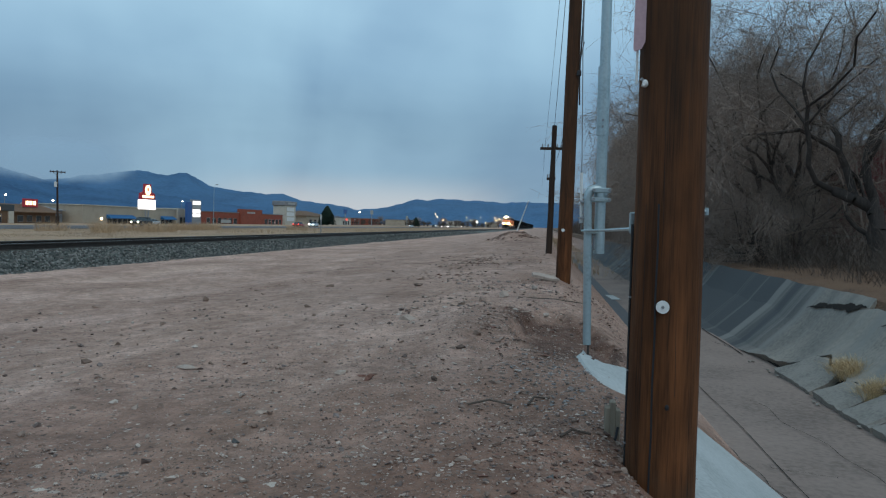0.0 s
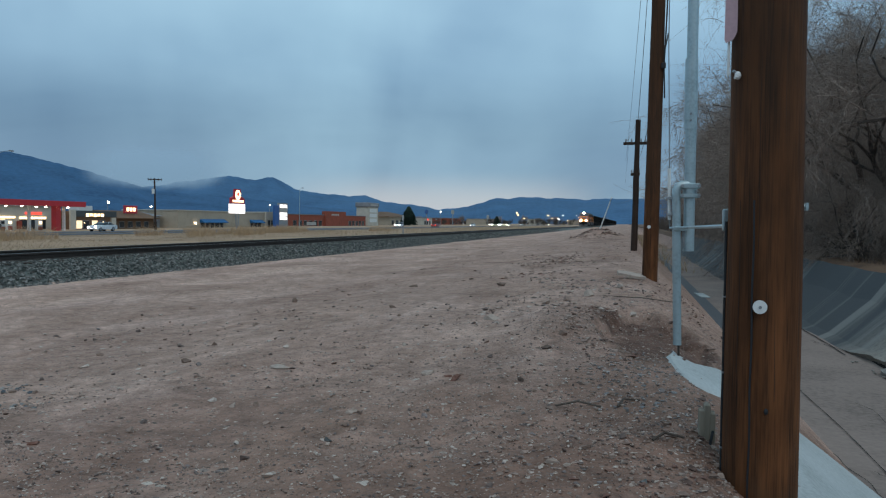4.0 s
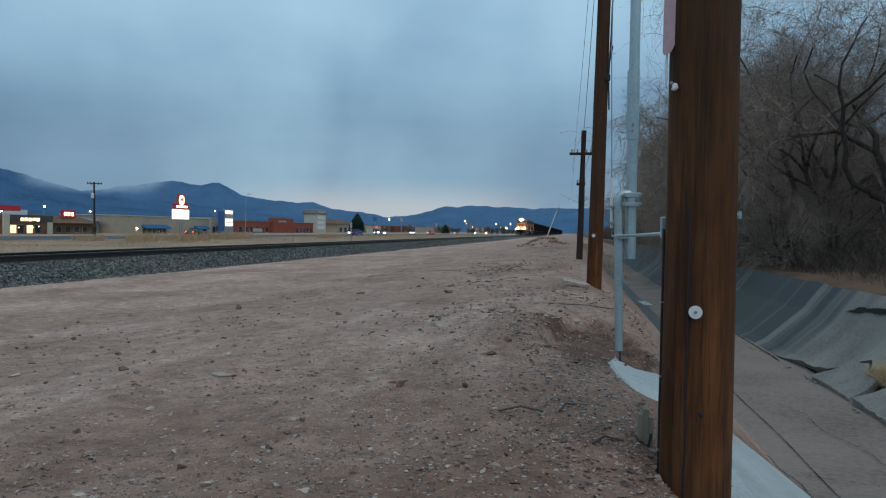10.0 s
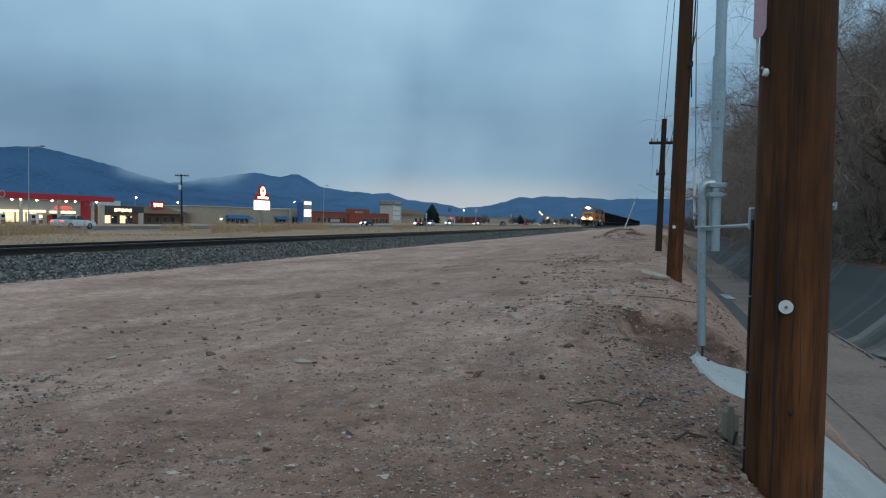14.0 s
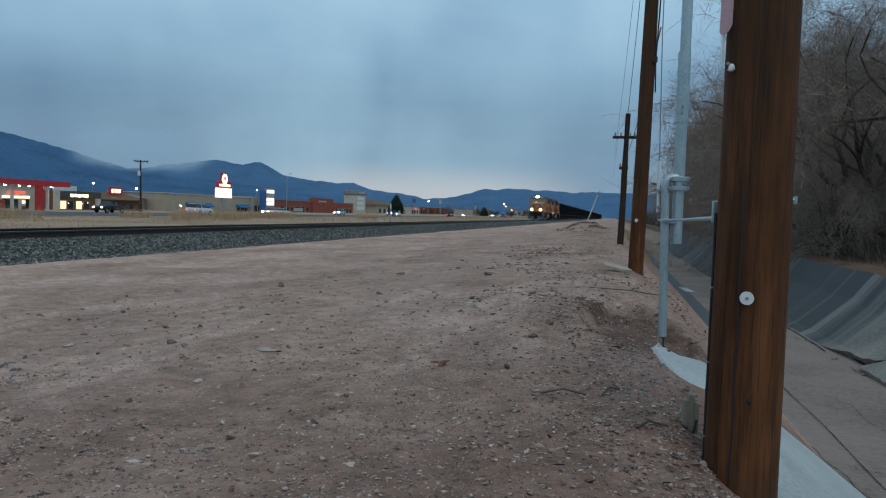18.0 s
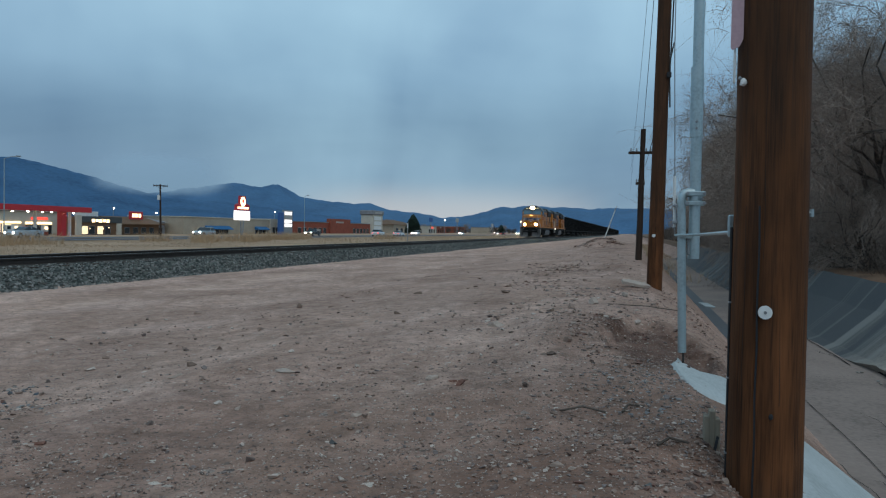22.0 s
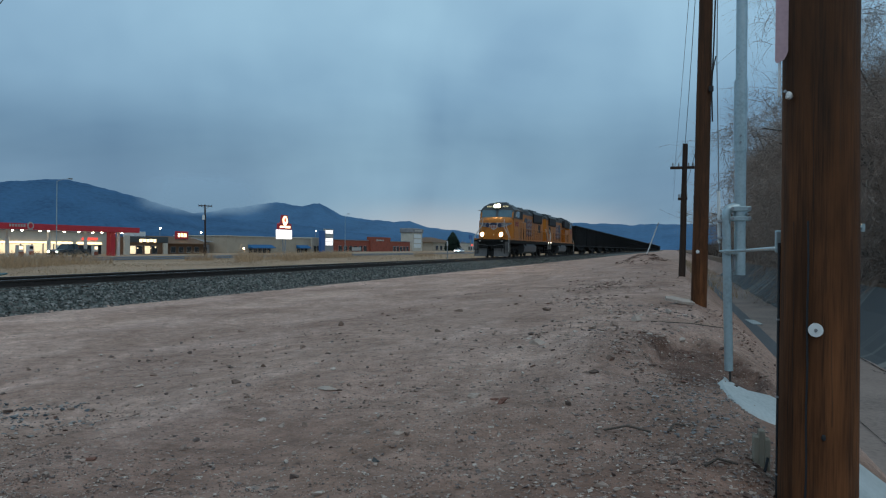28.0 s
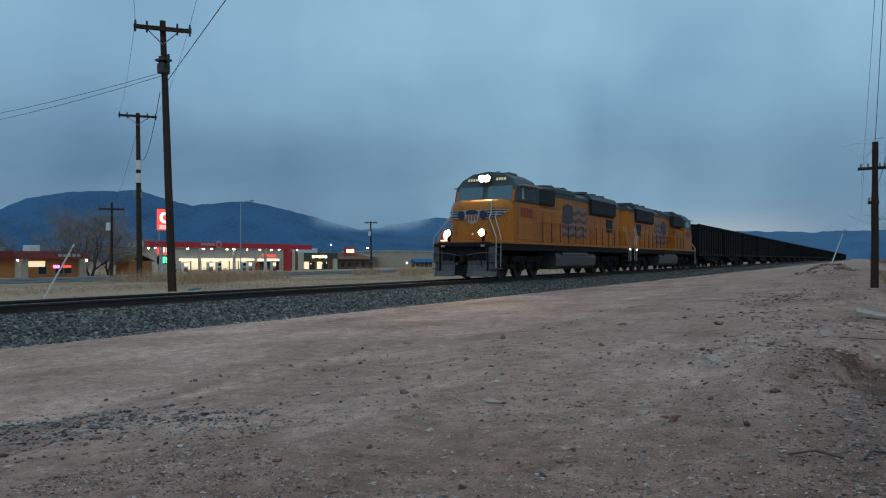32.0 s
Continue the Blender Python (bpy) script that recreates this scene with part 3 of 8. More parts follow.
M_RIDGE = material("haze_toned_blue_ridge", (0.045, 0.115, 0.215), 1.0, dark=(0.026, 0.074, 0.15), scale=0.006, fine=0.06, bump=0.0)
M_BARK = material("grey_bark", (0.055, 0.045, 0.04), 0.95, scale=6, fine=30, amount=0.5, bump=0.6, stretch=(1, 1, 0.2))

# ---- ground sheet ----
def breaks(spans):
    out = []
    for a, b, step in spans:
        n = max(1, round((b - a) / step))
        out += [a + (b - a) * k / n for k in range(n)]
    return out + [spans[-1][1]]


gx = breaks([(-4500, -1200, 500), (-1200, -200, 100), (-200, -20, 9), (-20, -13, 1.4), (-13, -8, 0.4), (-8, -1.7, 0.16), (-1.7, 1.0, 0.06), (1.0, 1.7, 0.175), (1.7, 3.1, 0.45), (3.1, 4.6, 0.1), (4.6, 8, 0.34), (8, 40, 4), (40, 400, 60), (400, 4500, 600)])
gy = breaks([(-4500, -600, 600), (-600, -40, 60), (-40, 0, 4), (0, 2, 0.4), (2, 9, 0.08), (9, 14, 0.16), (14, 26, 0.4), (26, 70, 1.2), (70, 300, 20), (300, 1500, 120), (1500, 4900, 500)])
gm = Mesh()
nx = len(gx)
gm.v = [(x, y, land(x, y)) for y in gy for x in gx]
gm.f = [(j * nx + i, j * nx + i + 1, (j + 1) * nx + i + 1, (j + 1) * nx + i) for j in range(len(gy) - 1) for i in range(nx - 1)]
ground = setting("ground", gm, M_DIRT, True)
ground.data.materials.append(M_FIELD)
ground.data.materials.append(M_LITTER)
cols = np.array([1 if x < -16.5 else 2 if x > 4.05 else 0 for x in gx[:-1]], dtype=np.int32)
ground.data.polygons.foreach_set("material_index", np.tile(cols, len(gy) - 1))

# ---- road ----
rm = Mesh()
for x0, x1, lift in ((-66, -57.5, 0.05), (-84, -70, 0.06)):
    for a, b in zip(range(-200, 900, 50), range(-150, 950, 50)):
        rm.add([(x0, a, land(x0, a) + lift), (x1, a, land(x1, a) + lift), (x1, b, land(x1, b) + lift), (x0, b, land(x0, b) + lift)], [(0, 1, 2, 3)])
setting("road", rm, M_ASPHALT)

# ---- ballast and track ----
bm_ = Mesh()
bm_.prism([(-12.3, -0.6), (-12.25, -0.42), (-13.25, -0.06), (-13.85, -0.025), (-14.2, -0.06), (MID, -0.06), (-15.6, -0.03), (-16.2, -0.08), (-17.8, -0.36), (-17.8, -0.5)], 1, -150, 900)
setting("ballast", bm_, M_BALLAST)
PROFILE = [(-0.075, 0), (0.075, 0), (0.075, 0.012), (0.012, 0.035), (0.01, 0.13), (0.036, 0.14), (0.036, 0.172), (0.03, 0.18), (-0.03, 0.18), (-0.036, 0.172), (-0.036, 0.14), (-0.01, 0.13), (-0.012, 0.035), (-0.075, 0.012)]
for rx in (RAIL_NEAR, RAIL_FAR):
    r = Mesh().prism([(rx + a, RAIL_Z - 0.18 + b) for a, b in PROFILE], 1, -150, 900)
    ob = setting("rail", r, M_RAIL)
    part("rail_head", Mesh().box(rx - 0.029, rx + 0.029, -150, 900, RAIL_Z, RAIL_Z + 0.003), M_RAILTOP, ob)

# ---- channel ----
def strip(profile, y0, y1, n, wob=0.0):
    m = Mesh()
    rows = len(profile)
    for j in range(n + 1):
        y = y0 + (y1 - y0) * j / n
        for k, (x, z) in enumerate(profile):
            dz = wob * noise.noise((x * 2.0, y * 0.8, k)) if wob else 0
            m.v.append((x + dz, y, z + dz * 0.4))
    for j in range(n):
        for k in range(rows - 1):
            a = j * rows + k
            m.f.append((a, a + 1, a + rows + 1, a + rows))
    return m


M_WET = material("dark_damp_channel_floor", (0.075, 0.075, 0.078), 0.7, amount=0.4, scale=0.8, fine=15, bump=0.2)
setting("channel_floor", strip([(1.2, -0.72), (1.5, -0.87), (2.0, -0.885), (2.6, -0.885), (3.35, -0.88)], -30, 60, 180, 0.02), M_MUD)
setting("channel_floor_far", strip([(1.0, -0.62), (1.2, -0.7), (1.45, -0.855), (1.8, -0.872), (1.95, -0.88)], 12.9, 60, 80, 0.008), M_WET)
setting("channel_slope_near", strip([(0.6, -0.3), (0.62, -0.09), (0.8, -0.14), (1.3, -0.52), (1.74, -0.86)], -30, 5.4, 60, 0.012), M_CONC_LIGHT)
ap = Mesh()
for j in range(15):
    for i in range(13):
        u, v = i / 12, j / 14
        x = 0.2 + 0.85 * u + 0.2 * abs(v - 0.55) * (1 - u) + 0.05 * noise.noise((v * 4, u * 2, 3))
        y = 4.75 + 1.15 * v + 0.2 * (u - 0.5) + 0.08 * noise.noise((u * 3, v * 3, 8))
        ap.v.append((x, y, land(x, y) + 0.016 - (0.06 if i in (0, 12) or j in (0, 14) else 0)))
ap.f = [(j * 13 + i, j * 13 + i + 1, j * 13 + i + 14, j * 13 + i + 13) for j in range(14) for i in range(12)]
setting("channel_apron", ap, M_CONC_LIGHT, True)
# joints and cracks of the floor
def crack(name, pts, w, mat, parent):
    m = Mesh()
    for i, (x, y, z) in enumerate(pts):
        q = w * (0.5 + 0.5 * abs(math.sin(i * 2.1)))
        m.v += [(x - q, y - q * 0.3, z), (x + q, y + q * 0.3, z)]
    m.f = [(2 * i, 2 * i + 1, 2 * i + 3, 2 * i + 2) for i in range(len(pts) - 1)]
    return part(name, m, mat, parent)


# near-black colour standing in for shade inside gaps and breaks of the lining
M_GAP_SHADE = material("gap_shade_dark", (0.022, 0.018, 0.015), 0.95, amount=0.4, scale=9, fine=50, bump=0.5)
M_SLAB = material("pale_broken_concrete", (0.25, 0.232, 0.205), 0.9, amount=0.35, scale=2.5, fine=30, bump=0.5)
M_CRACK = material("black_open_crack", (0.012, 0.011, 0.01), 1.0, amount=0.3, bump=0.0)
floor_ob = bpy.data.objects["channel_floor"]
crack("floor_joint", [(1.94 + 0.012 * math.sin(y * 1.9), y, -0.872) for y in np.linspace(-5, 12.4, 60).tolist()], 0.005, M_CRACK, floor_ob)
for sd, x0, x1, y0, y1 in ((1, 2.35, 2.7, 8.6, 5.4), (2, 2.7, 2.9, 5.4, 3.6), (3, 1.6, 1.75, 7.6, 5.2), (4, 1.7, 3.1, 10.4, 11.0), (5, 1.75, 2.3, 6.2, 6.0)):
    crack("floor_crack", [(x0 + (x1 - x0) * u + 0.1 * noise.noise((u * 5, sd, 0)), y0 + (y1 - y0) * u + 0.08 * noise.noise((u * 5, sd, 4)), -0.866) for u in np.linspace(0, 1, 24).tolist()], 0.0035, M_CRACK, floor_ob)
board = part("pale_board", Mesh().prism([(-0.12, -0.55), (0.1, -0.6), (0.13, 0.5), (-0.09, 0.62)], 2, 0.0, 0.02), M_CONC_LIGHT)
board.matrix_world = pose(1.92, 20.6, -0.872, 0, 0, 6)
tagged(board, "pale flat board lying in the channel", "board")

# far lining of the channel: steep, slightly dished, snapped along its foot
SLOPE_X, SLOPE_Z = (3.15, 3.4, 3.62, 3.9, 4.12, 4.28, 4.4), (-0.89, -0.78, -0.6, -0.3, 0.0, 0.2, 0.3)
SNAP_Y = (6.0, 7.5, 8.2, 8.6, 9.1, 9.3, 9.6, 10.0, 10.25, 10.3, 10.5, 10.9, 11.4, 11.9, 13.5)
SNAP_X = (3.62, 3.6, 3.58, 3.56, 3.5, 3.6, 3.62, 3.66, 3.62, 3.54, 3.4, 3.33, 3.29, 3.21, 3.14)


def on_slope(x):
    return float(np.interp(x, SLOPE_X, SLOPE_Z))


def foot(y):
    """Where the standing lining ends towards the floor."""
    if y > 13.5:
        return 3.12
    x = float(np.interp(y, SNAP_Y, SNAP_X))
    return x + (0.035 * noise.noise((y * 5.0, 2.2, 0)) + 0.02 * noise.noise((y * 14.0, 1.2, 0)) if y < 12.6 else 0.0)


def crest(y):
    """Upper edge of the lining, broken away on the nearer stretch."""
    return 4.28 + 0.02 * noise.noise((y * 0.9, 0, 3)) - (0.1 + 0.07 * noise.noise((y * 3.1, 5, 0)) if y < 10.14 else 0.0)


ys_ = breaks([(-30, 5, 1.0), (5, 7, 0.1), (7, 13.6, 0.04), (13.6, 24, 0.2), (24, 60, 1.0)])
lining, NU = Mesh(), 16
for y in ys_:
    a, b = foot(y), crest(y)
    for k in range(NU + 1):
        x = a + (b - a) * k / NU
        dz = 0.018 * noise.noise((x * 2.0, y * 0.7, 4.0)) + 0.006 * noise.noise((x * 7, y * 6, 1.0))
        # slight heave along the snapped edge
        dz += 0.04 * max(0.0, 1 - (x - a) / 0.2) * (1 if 7 < y < 12.3 else 0) * (0.6 + noise.noise((y * 2.4, 8, 0)))
        lining.v.append((x - 0.4 * dz, y, on_slope(x) + dz))
    for x, dz in ((b + 0.02, -0.14), (a + 0.05, -0.075)):
        lining.v.append((x, y, on_slope(x) + dz))
W_ = NU + 3
for j in range(len(ys_) - 1):
    for k in range(W_):
        k2 = (k + 1) % W_
        lining.f.append((j * W_ + k, j * W_ + k2, (j + 1) * W_ + k2, (j + 1) * W_ + k))
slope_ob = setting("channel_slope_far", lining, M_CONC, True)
# strip below the snapped foot, its darkness painted for the shaded gap
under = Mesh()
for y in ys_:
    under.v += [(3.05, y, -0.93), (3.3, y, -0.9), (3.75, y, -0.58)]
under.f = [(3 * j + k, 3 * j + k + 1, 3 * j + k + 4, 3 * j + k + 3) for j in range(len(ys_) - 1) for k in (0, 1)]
part("wet_subsoil", under, M_GAP_SHADE, slope_ob, "strip under the snapped lining, coloured as dark as its shade")
rng = np.random.default_rng(5)
# loose slabs fallen from the foot of the lining: (near end, far end, gap to the edge, tilt)
for ya, yb, gap_, tilt in ((9.14, 10.42, 0.045, 0.02), (8.24, 8.98, 0.035, 0.035), (7.52, 8.2, 0.05, 0.01), (6.5, 7.46, 0.03, 0.03), (5.4, 6.44, 0.04, 0.02)):
    n = 14
    outer, inner = [], []
    for i in range(n + 1):
        y = ya + (yb - ya) * i / n
        end = min(1.0, 5 * i / n, 5 * (1 - i / n) + 0.35)
        top = min(foot(y) - gap_, 3.22 + 0.45 * end) + 0.02 * noise.noise((y * 9, 3, 0))
        low = 3.14 + 0.05 * noise.noise((y * 2.3, 7, 0)) + 0.03 * noise.noise((y * 9, 9, 0))
        inner.append((max(top, low + 0.06), y + 0.03 * noise.noise((i, ya, 0))))
        outer.append((low, y + 0.04 * noise.noise((i * 1.3, yb, 2))))
    ring = outer + inner[::-1]
    m = Mesh()
    for x, y in ring:
        m.v.append((x, y, on_slope(x) + 0.03 + tilt * (y - ya) / (yb - ya) + 0.012 * noise.noise((x * 6, y * 6, 2)) + (0.02 if x < 3.25 else 0)))
    k = len(ring)
    m.v += [(x + 0.03, y, on_slope(x) - 0.06) for x, y in ring]
    m.f = [(i, i + 1, k - 2 - i, k - 1 - i) for i in range(n)] + [(i, k + i, k + (i + 1) % k, (i + 1) % k) for i in range(k)]
    part("broken_slab", m, M_SLAB, slope_ob, "pale broken slab of the concrete lining", True)
for i in range(16):
    y = rng.uniform(6.2, 12.4)
    x = 3.1 + rng.normal(0, 0.06)
    q = rng.uniform(0.01, 0.028)
    ch = Mesh().box(-q, q, -q * 0.8, q * 0.8, -q * 0.4, q * 0.4, q * 0.25)
    ob = part("lining_crumb", ch, M_SLAB, slope_ob)
    ob.matrix_world = pose(x, y, -0.868 + q * 0.25, rng.uniform(-25, 25), rng.uniform(-25, 25), rng.uniform(0, 360))


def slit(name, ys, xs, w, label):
    """An open break in the lining: a jagged near-black strip that paints the shade inside."""
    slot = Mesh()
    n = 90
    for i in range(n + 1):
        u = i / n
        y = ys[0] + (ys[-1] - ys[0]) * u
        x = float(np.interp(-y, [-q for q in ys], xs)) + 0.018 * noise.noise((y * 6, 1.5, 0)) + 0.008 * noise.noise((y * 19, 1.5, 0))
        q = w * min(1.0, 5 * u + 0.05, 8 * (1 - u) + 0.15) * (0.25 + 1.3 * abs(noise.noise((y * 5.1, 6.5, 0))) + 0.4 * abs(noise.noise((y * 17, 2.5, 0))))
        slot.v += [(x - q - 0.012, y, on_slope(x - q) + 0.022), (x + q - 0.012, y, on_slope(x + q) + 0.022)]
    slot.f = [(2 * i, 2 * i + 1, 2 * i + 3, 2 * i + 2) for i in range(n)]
    part(name, slot, M_GAP_SHADE, slope_ob, label)


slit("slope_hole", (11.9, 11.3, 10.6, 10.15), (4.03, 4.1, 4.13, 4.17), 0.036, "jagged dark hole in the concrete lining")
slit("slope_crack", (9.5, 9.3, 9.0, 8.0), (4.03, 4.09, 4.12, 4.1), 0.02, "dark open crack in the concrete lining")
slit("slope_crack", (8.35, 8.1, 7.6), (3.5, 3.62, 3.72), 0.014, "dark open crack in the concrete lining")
crack("edge_joint", [(3.1 + 0.025 * noise.noise((y * 1.3, 0, 0)), y, -0.868) for y in np.linspace(11.8, 24, 70).tolist()], 0.012, M_CRACK, slope_ob)
crack("floor_crack", [(2.9 + 0.3 * u + 0.08 * noise.noise((u * 7, 1, 0)), 13.1 - 0.9 * u, -0.866) for u in np.linspace(0, 1, 20).tolist()], 0.009, M_CRACK, floor_ob)

# ---- mountains ----
def ridge(name, dist, az, el, rough, mat, base=-60):
    m = Mesh()
    a0, a1 = az[0], az[-1]
    n = 520
    for k in range(n + 1):
        a = a0 + (a1 - a0) * k / n
        e = float(np.interp(-a, [-v for v in az], el))
        e += rough * noise.fractal((a * 0.5, dist * 0.001, 0), 0.8, 2.1, 5)
        for w, q in ((1.0, 1.0), (0.93, 0.72), (0.86, 0.4), (0.78, 0.0)):
            d = dist * w * (1 + 0.03 * noise.noise((a * 0.35, w * 5, 2)))
            z = 1 + d * math.tan(radians(max(e, 0.05))) * q if q else base
            m.v.append((-d * math.sin(radians(a)), d * math.cos(radians(a)), z))
    for k in range(n):
        for r in range(3):
            i = 4 * k + r
            m.f.append((i, i + 1, i + 5, i + 4))
    return tagged(part(name, m, mat, None, "", True), "hazy blue wooded mountain ridge under low cloud", "mountain", "", "structure")


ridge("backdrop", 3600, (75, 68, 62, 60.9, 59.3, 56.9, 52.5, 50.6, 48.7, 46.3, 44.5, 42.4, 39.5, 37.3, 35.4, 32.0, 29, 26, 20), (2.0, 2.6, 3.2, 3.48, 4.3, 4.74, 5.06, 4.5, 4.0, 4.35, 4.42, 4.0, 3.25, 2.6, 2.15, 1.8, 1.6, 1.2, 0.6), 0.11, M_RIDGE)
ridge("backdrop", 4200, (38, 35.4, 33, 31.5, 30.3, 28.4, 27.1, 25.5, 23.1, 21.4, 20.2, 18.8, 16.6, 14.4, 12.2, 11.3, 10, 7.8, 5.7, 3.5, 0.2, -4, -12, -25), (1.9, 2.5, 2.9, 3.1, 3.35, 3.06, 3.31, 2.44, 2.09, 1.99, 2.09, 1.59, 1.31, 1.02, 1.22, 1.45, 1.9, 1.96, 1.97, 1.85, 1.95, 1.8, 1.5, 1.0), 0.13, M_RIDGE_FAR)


# ---- low cloud lying on the peaks ----
M_CLOUD = bpy.data.materials.new("low_cloud_wisps")
M_CLOUD.use_nodes = True
ct = M_CLOUD.node_tree
cb = ct.nodes["Principled BSDF"]
cb.inputs["Base Color"].default_value = (0.02, 0.03, 0.04, 1)
cb.inputs["Roughness"].default_value = 1.0
# daylight on the cloud is set as emission in the tone of the sky
cb.inputs["Emission Color"].default_value = (0.163, 0.268, 0.372, 1)
cb.inputs["Emission Strength"].default_value = 1.0
cc = ct.nodes.new("ShaderNodeTexCoord")
cs = ct.nodes.new("ShaderNodeSeparateXYZ")
ct.links.new(cc.outputs["UV"], cs.inputs[0])


def cmath(op, a, b):
    n = ct.nodes.new("ShaderNodeMath")
    n.operation = op
    for i, q in enumerate((a, b)):
        if isinstance(q, (int, float)):
            n.inputs[i].default_value = q
        else:
            ct.links.new(q, n.inputs[i])
    return n.outputs[0]


hat = [cmath("SINE", cmath("MULTIPLY", cs.outputs[k], math.pi), 0) for k in (0, 1)]
cm = ct.nodes.new("ShaderNodeMapping")
cm.inputs["Scale"].default_value = (5.0, 2.0, 1.0)
ct.links.new(cc.outputs["UV"], cm.inputs[0])
cz = ct.nodes.new("ShaderNodeTexNoise")
cz.inputs["Scale"].default_value, cz.inputs["Detail"].default_value = 1.2, 5.0
ct.links.new(cm.outputs[0], cz.inputs["Vector"])
cover = cmath("MULTIPLY", cmath("MULTIPLY", hat[0], hat[1]), cmath("ADD", cz.outputs[0], 0.35))
cr2 = ct.nodes.new("ShaderNodeMapRange")
cr2.interpolation_type = "SMOOTHSTEP"
cr2.inputs["From Min"].default_value, cr2.inputs["From Max"].default_value, cr2.inputs["To Max"].default_value = 0.1, 0.62, 0.97
ct.links.new(cover, cr2.inputs["Value"])
ct.links.new(cr2.outputs[0], cb.inputs["Alpha"])


def cloud_bank(az0, az1, el0, el1, dist):
    """A shallow bowed sheet of cloud in front of the ridge."""
    m = Mesh()
    nu, nv = 24, 8
    uv = []
    for j in range(nv + 1):
        for i in range(nu + 1):
            a, e = radians(az0 + (az1 - az0) * i / nu), radians(el0 + (el1 - el0) * j / nv)
            d = dist * (1 - 0.02 * math.sin(math.pi * j / nv))
            m.v.append((-d * math.sin(a), d * math.cos(a), 1 + d * math.tan(e)))
            uv.append((i / nu, j / nv))
    m.f = [(j * (nu + 1) + i, j * (nu + 1) + i + 1, (j + 1) * (nu + 1) + i + 1, (j + 1) * (nu + 1) + i) for j in range(nv) for i in range(nu)]
    me = bpy.data.meshes.new("backdrop")
    me.from_pydata(m.v, [], m.f)
    layer = me.uv_layers.new(name="sheet")
    for lp in me.loops:
        layer.data[lp.index].uv = uv[lp.vertex_index]
    me.materials.append(M_CLOUD)
    me.shade_smooth()
    ob = tagged(new("backdrop", me), "low grey cloud hanging on the mountain tops", "cloud", "", "structure")
    ob.visible_shadow = False


cloud_bank(29.6, 41.0, 1.9, 5.6, 2700)

# ---- more materials ----
M_TWIG = material("bare_grey_brown_twigs", (0.3, 0.235, 0.195), 0.95, scale=2, fine=20, amount=0.3, bump=0.0, spread=0.35)
M_BRUSH = material("dry_brush", (0.105, 0.082, 0.067), 0.95, scale=2, fine=20, amount=0.4, bump=0.0, spread=0.35)
M_STRAW = material("straw_grass", (0.42, 0.31, 0.205), 0.95, scale=2, fine=20, amount=0.35, bump=0.0, spread=0.3)
M_WEED = material("tall_tan_weeds", (0.5, 0.345, 0.21), 0.95, scale=2, fine=20, amount=0.35, bump=0.0, spread=0.35)
M_STRAWPALE = material("bleached_straw_grass", (0.6, 0.45, 0.26), 0.95, scale=2, fine=20, amount=0.3, bump=0.0, spread=0.3)
M_ROCK = material("pink_granite_rubble", (0.28, 0.195, 0.155), 0.95, amount=0.35, scale=8, fine=50, bump=0.4, spread=0.8)
M_ROCK_PALE = material("pale_limestone_chunk", (0.45, 0.36, 0.3), 0.95, amount=0.3, scale=14, fine=90, bump=0.6)
M_ROCK_BLUE = material("blue_grey_stone", (0.17, 0.168, 0.16), 0.9, amount=0.4, scale=8, fine=50, bump=0.3, spread=0.9)
M_ROCK_RED = material("red_sandstone_chunk", (0.24, 0.125, 0.095), 0.9, amount=0.4, scale=8, fine=50, bump=0.3)
def chips(name, tones, rough=0.95):
    """Crushed stone: every piece takes one of a few tones, with a little grain."""
    m = material(name, (0.25, 0.2, 0.17), rough, amount=0.3, scale=12, fine=90, bump=0.3)
    nt = m.node_tree
    bs = nt.nodes["Principled BSDF"]
    gi, rp, hv = nt.nodes.new("ShaderNodeNewGeometry"), nt.nodes.new("ShaderNodeValToRGB"), nt.nodes.new("ShaderNodeTexNoise")
    rp.color_ramp.interpolation = "CONSTANT"
    el = rp.color_ramp.elements
    el[0].color = (*tones[0], 1)
    el[1].position, el[1].color = 1 / len(tones), (*tones[1], 1)
    for k, c in enumerate(tones[2:]):
        e = el.new((k + 2) / len(tones))
        e.color = (*c, 1)
    nt.links.new(gi.outputs["Random Per Island"], rp.inputs[0])
    hv.inputs["Scale"].default_value = 70.0
    mx = nt.nodes.new("ShaderNodeMix")
    mx.data_type, mx.blend_type = "RGBA", "OVERLAY"
    mx.inputs["Factor"].default_value = 0.6
    nt.links.new(rp.outputs[0], mx.inputs["A"])
    nt.links.new(hv.outputs[0], mx.inputs["B"])
    nt.links.new(mx.outputs["Result"], bs.inputs["Base Color"])
    return m


M_CHIPS = chips("mixed_pink_grey_gravel", ((0.24, 0.165, 0.13), (0.34, 0.25, 0.205), (0.15, 0.11, 0.095), (0.5, 0.41, 0.35), (0.28, 0.2, 0.16), (0.21, 0.17, 0.155), (0.4, 0.31, 0.255)))
M_CHIPS_BLUE = chips("blue_grey_mixed_chips", ((0.13, 0.14, 0.145), (0.2, 0.205, 0.2), (0.07, 0.075, 0.08), (0.28, 0.26, 0.24), (0.16, 0.12, 0.1), (0.1, 0.11, 0.12), (0.34, 0.3, 0.27)))
M_CHIPS_GREY = chips("warm_grey_crushed_stone", ((0.3, 0.27, 0.25), (0.2, 0.18, 0.17), (0.4, 0.36, 0.33), (0.15, 0.125, 0.11), (0.27, 0.2, 0.165), (0.24, 0.23, 0.225)))
M_CHIPS_RED = chips("reddish_mixed_chips", ((0.2, 0.11, 0.085), (0.28, 0.2, 0.165), (0.12, 0.075, 0.06), (0.36, 0.27, 0.22), (0.22, 0.15, 0.12)))
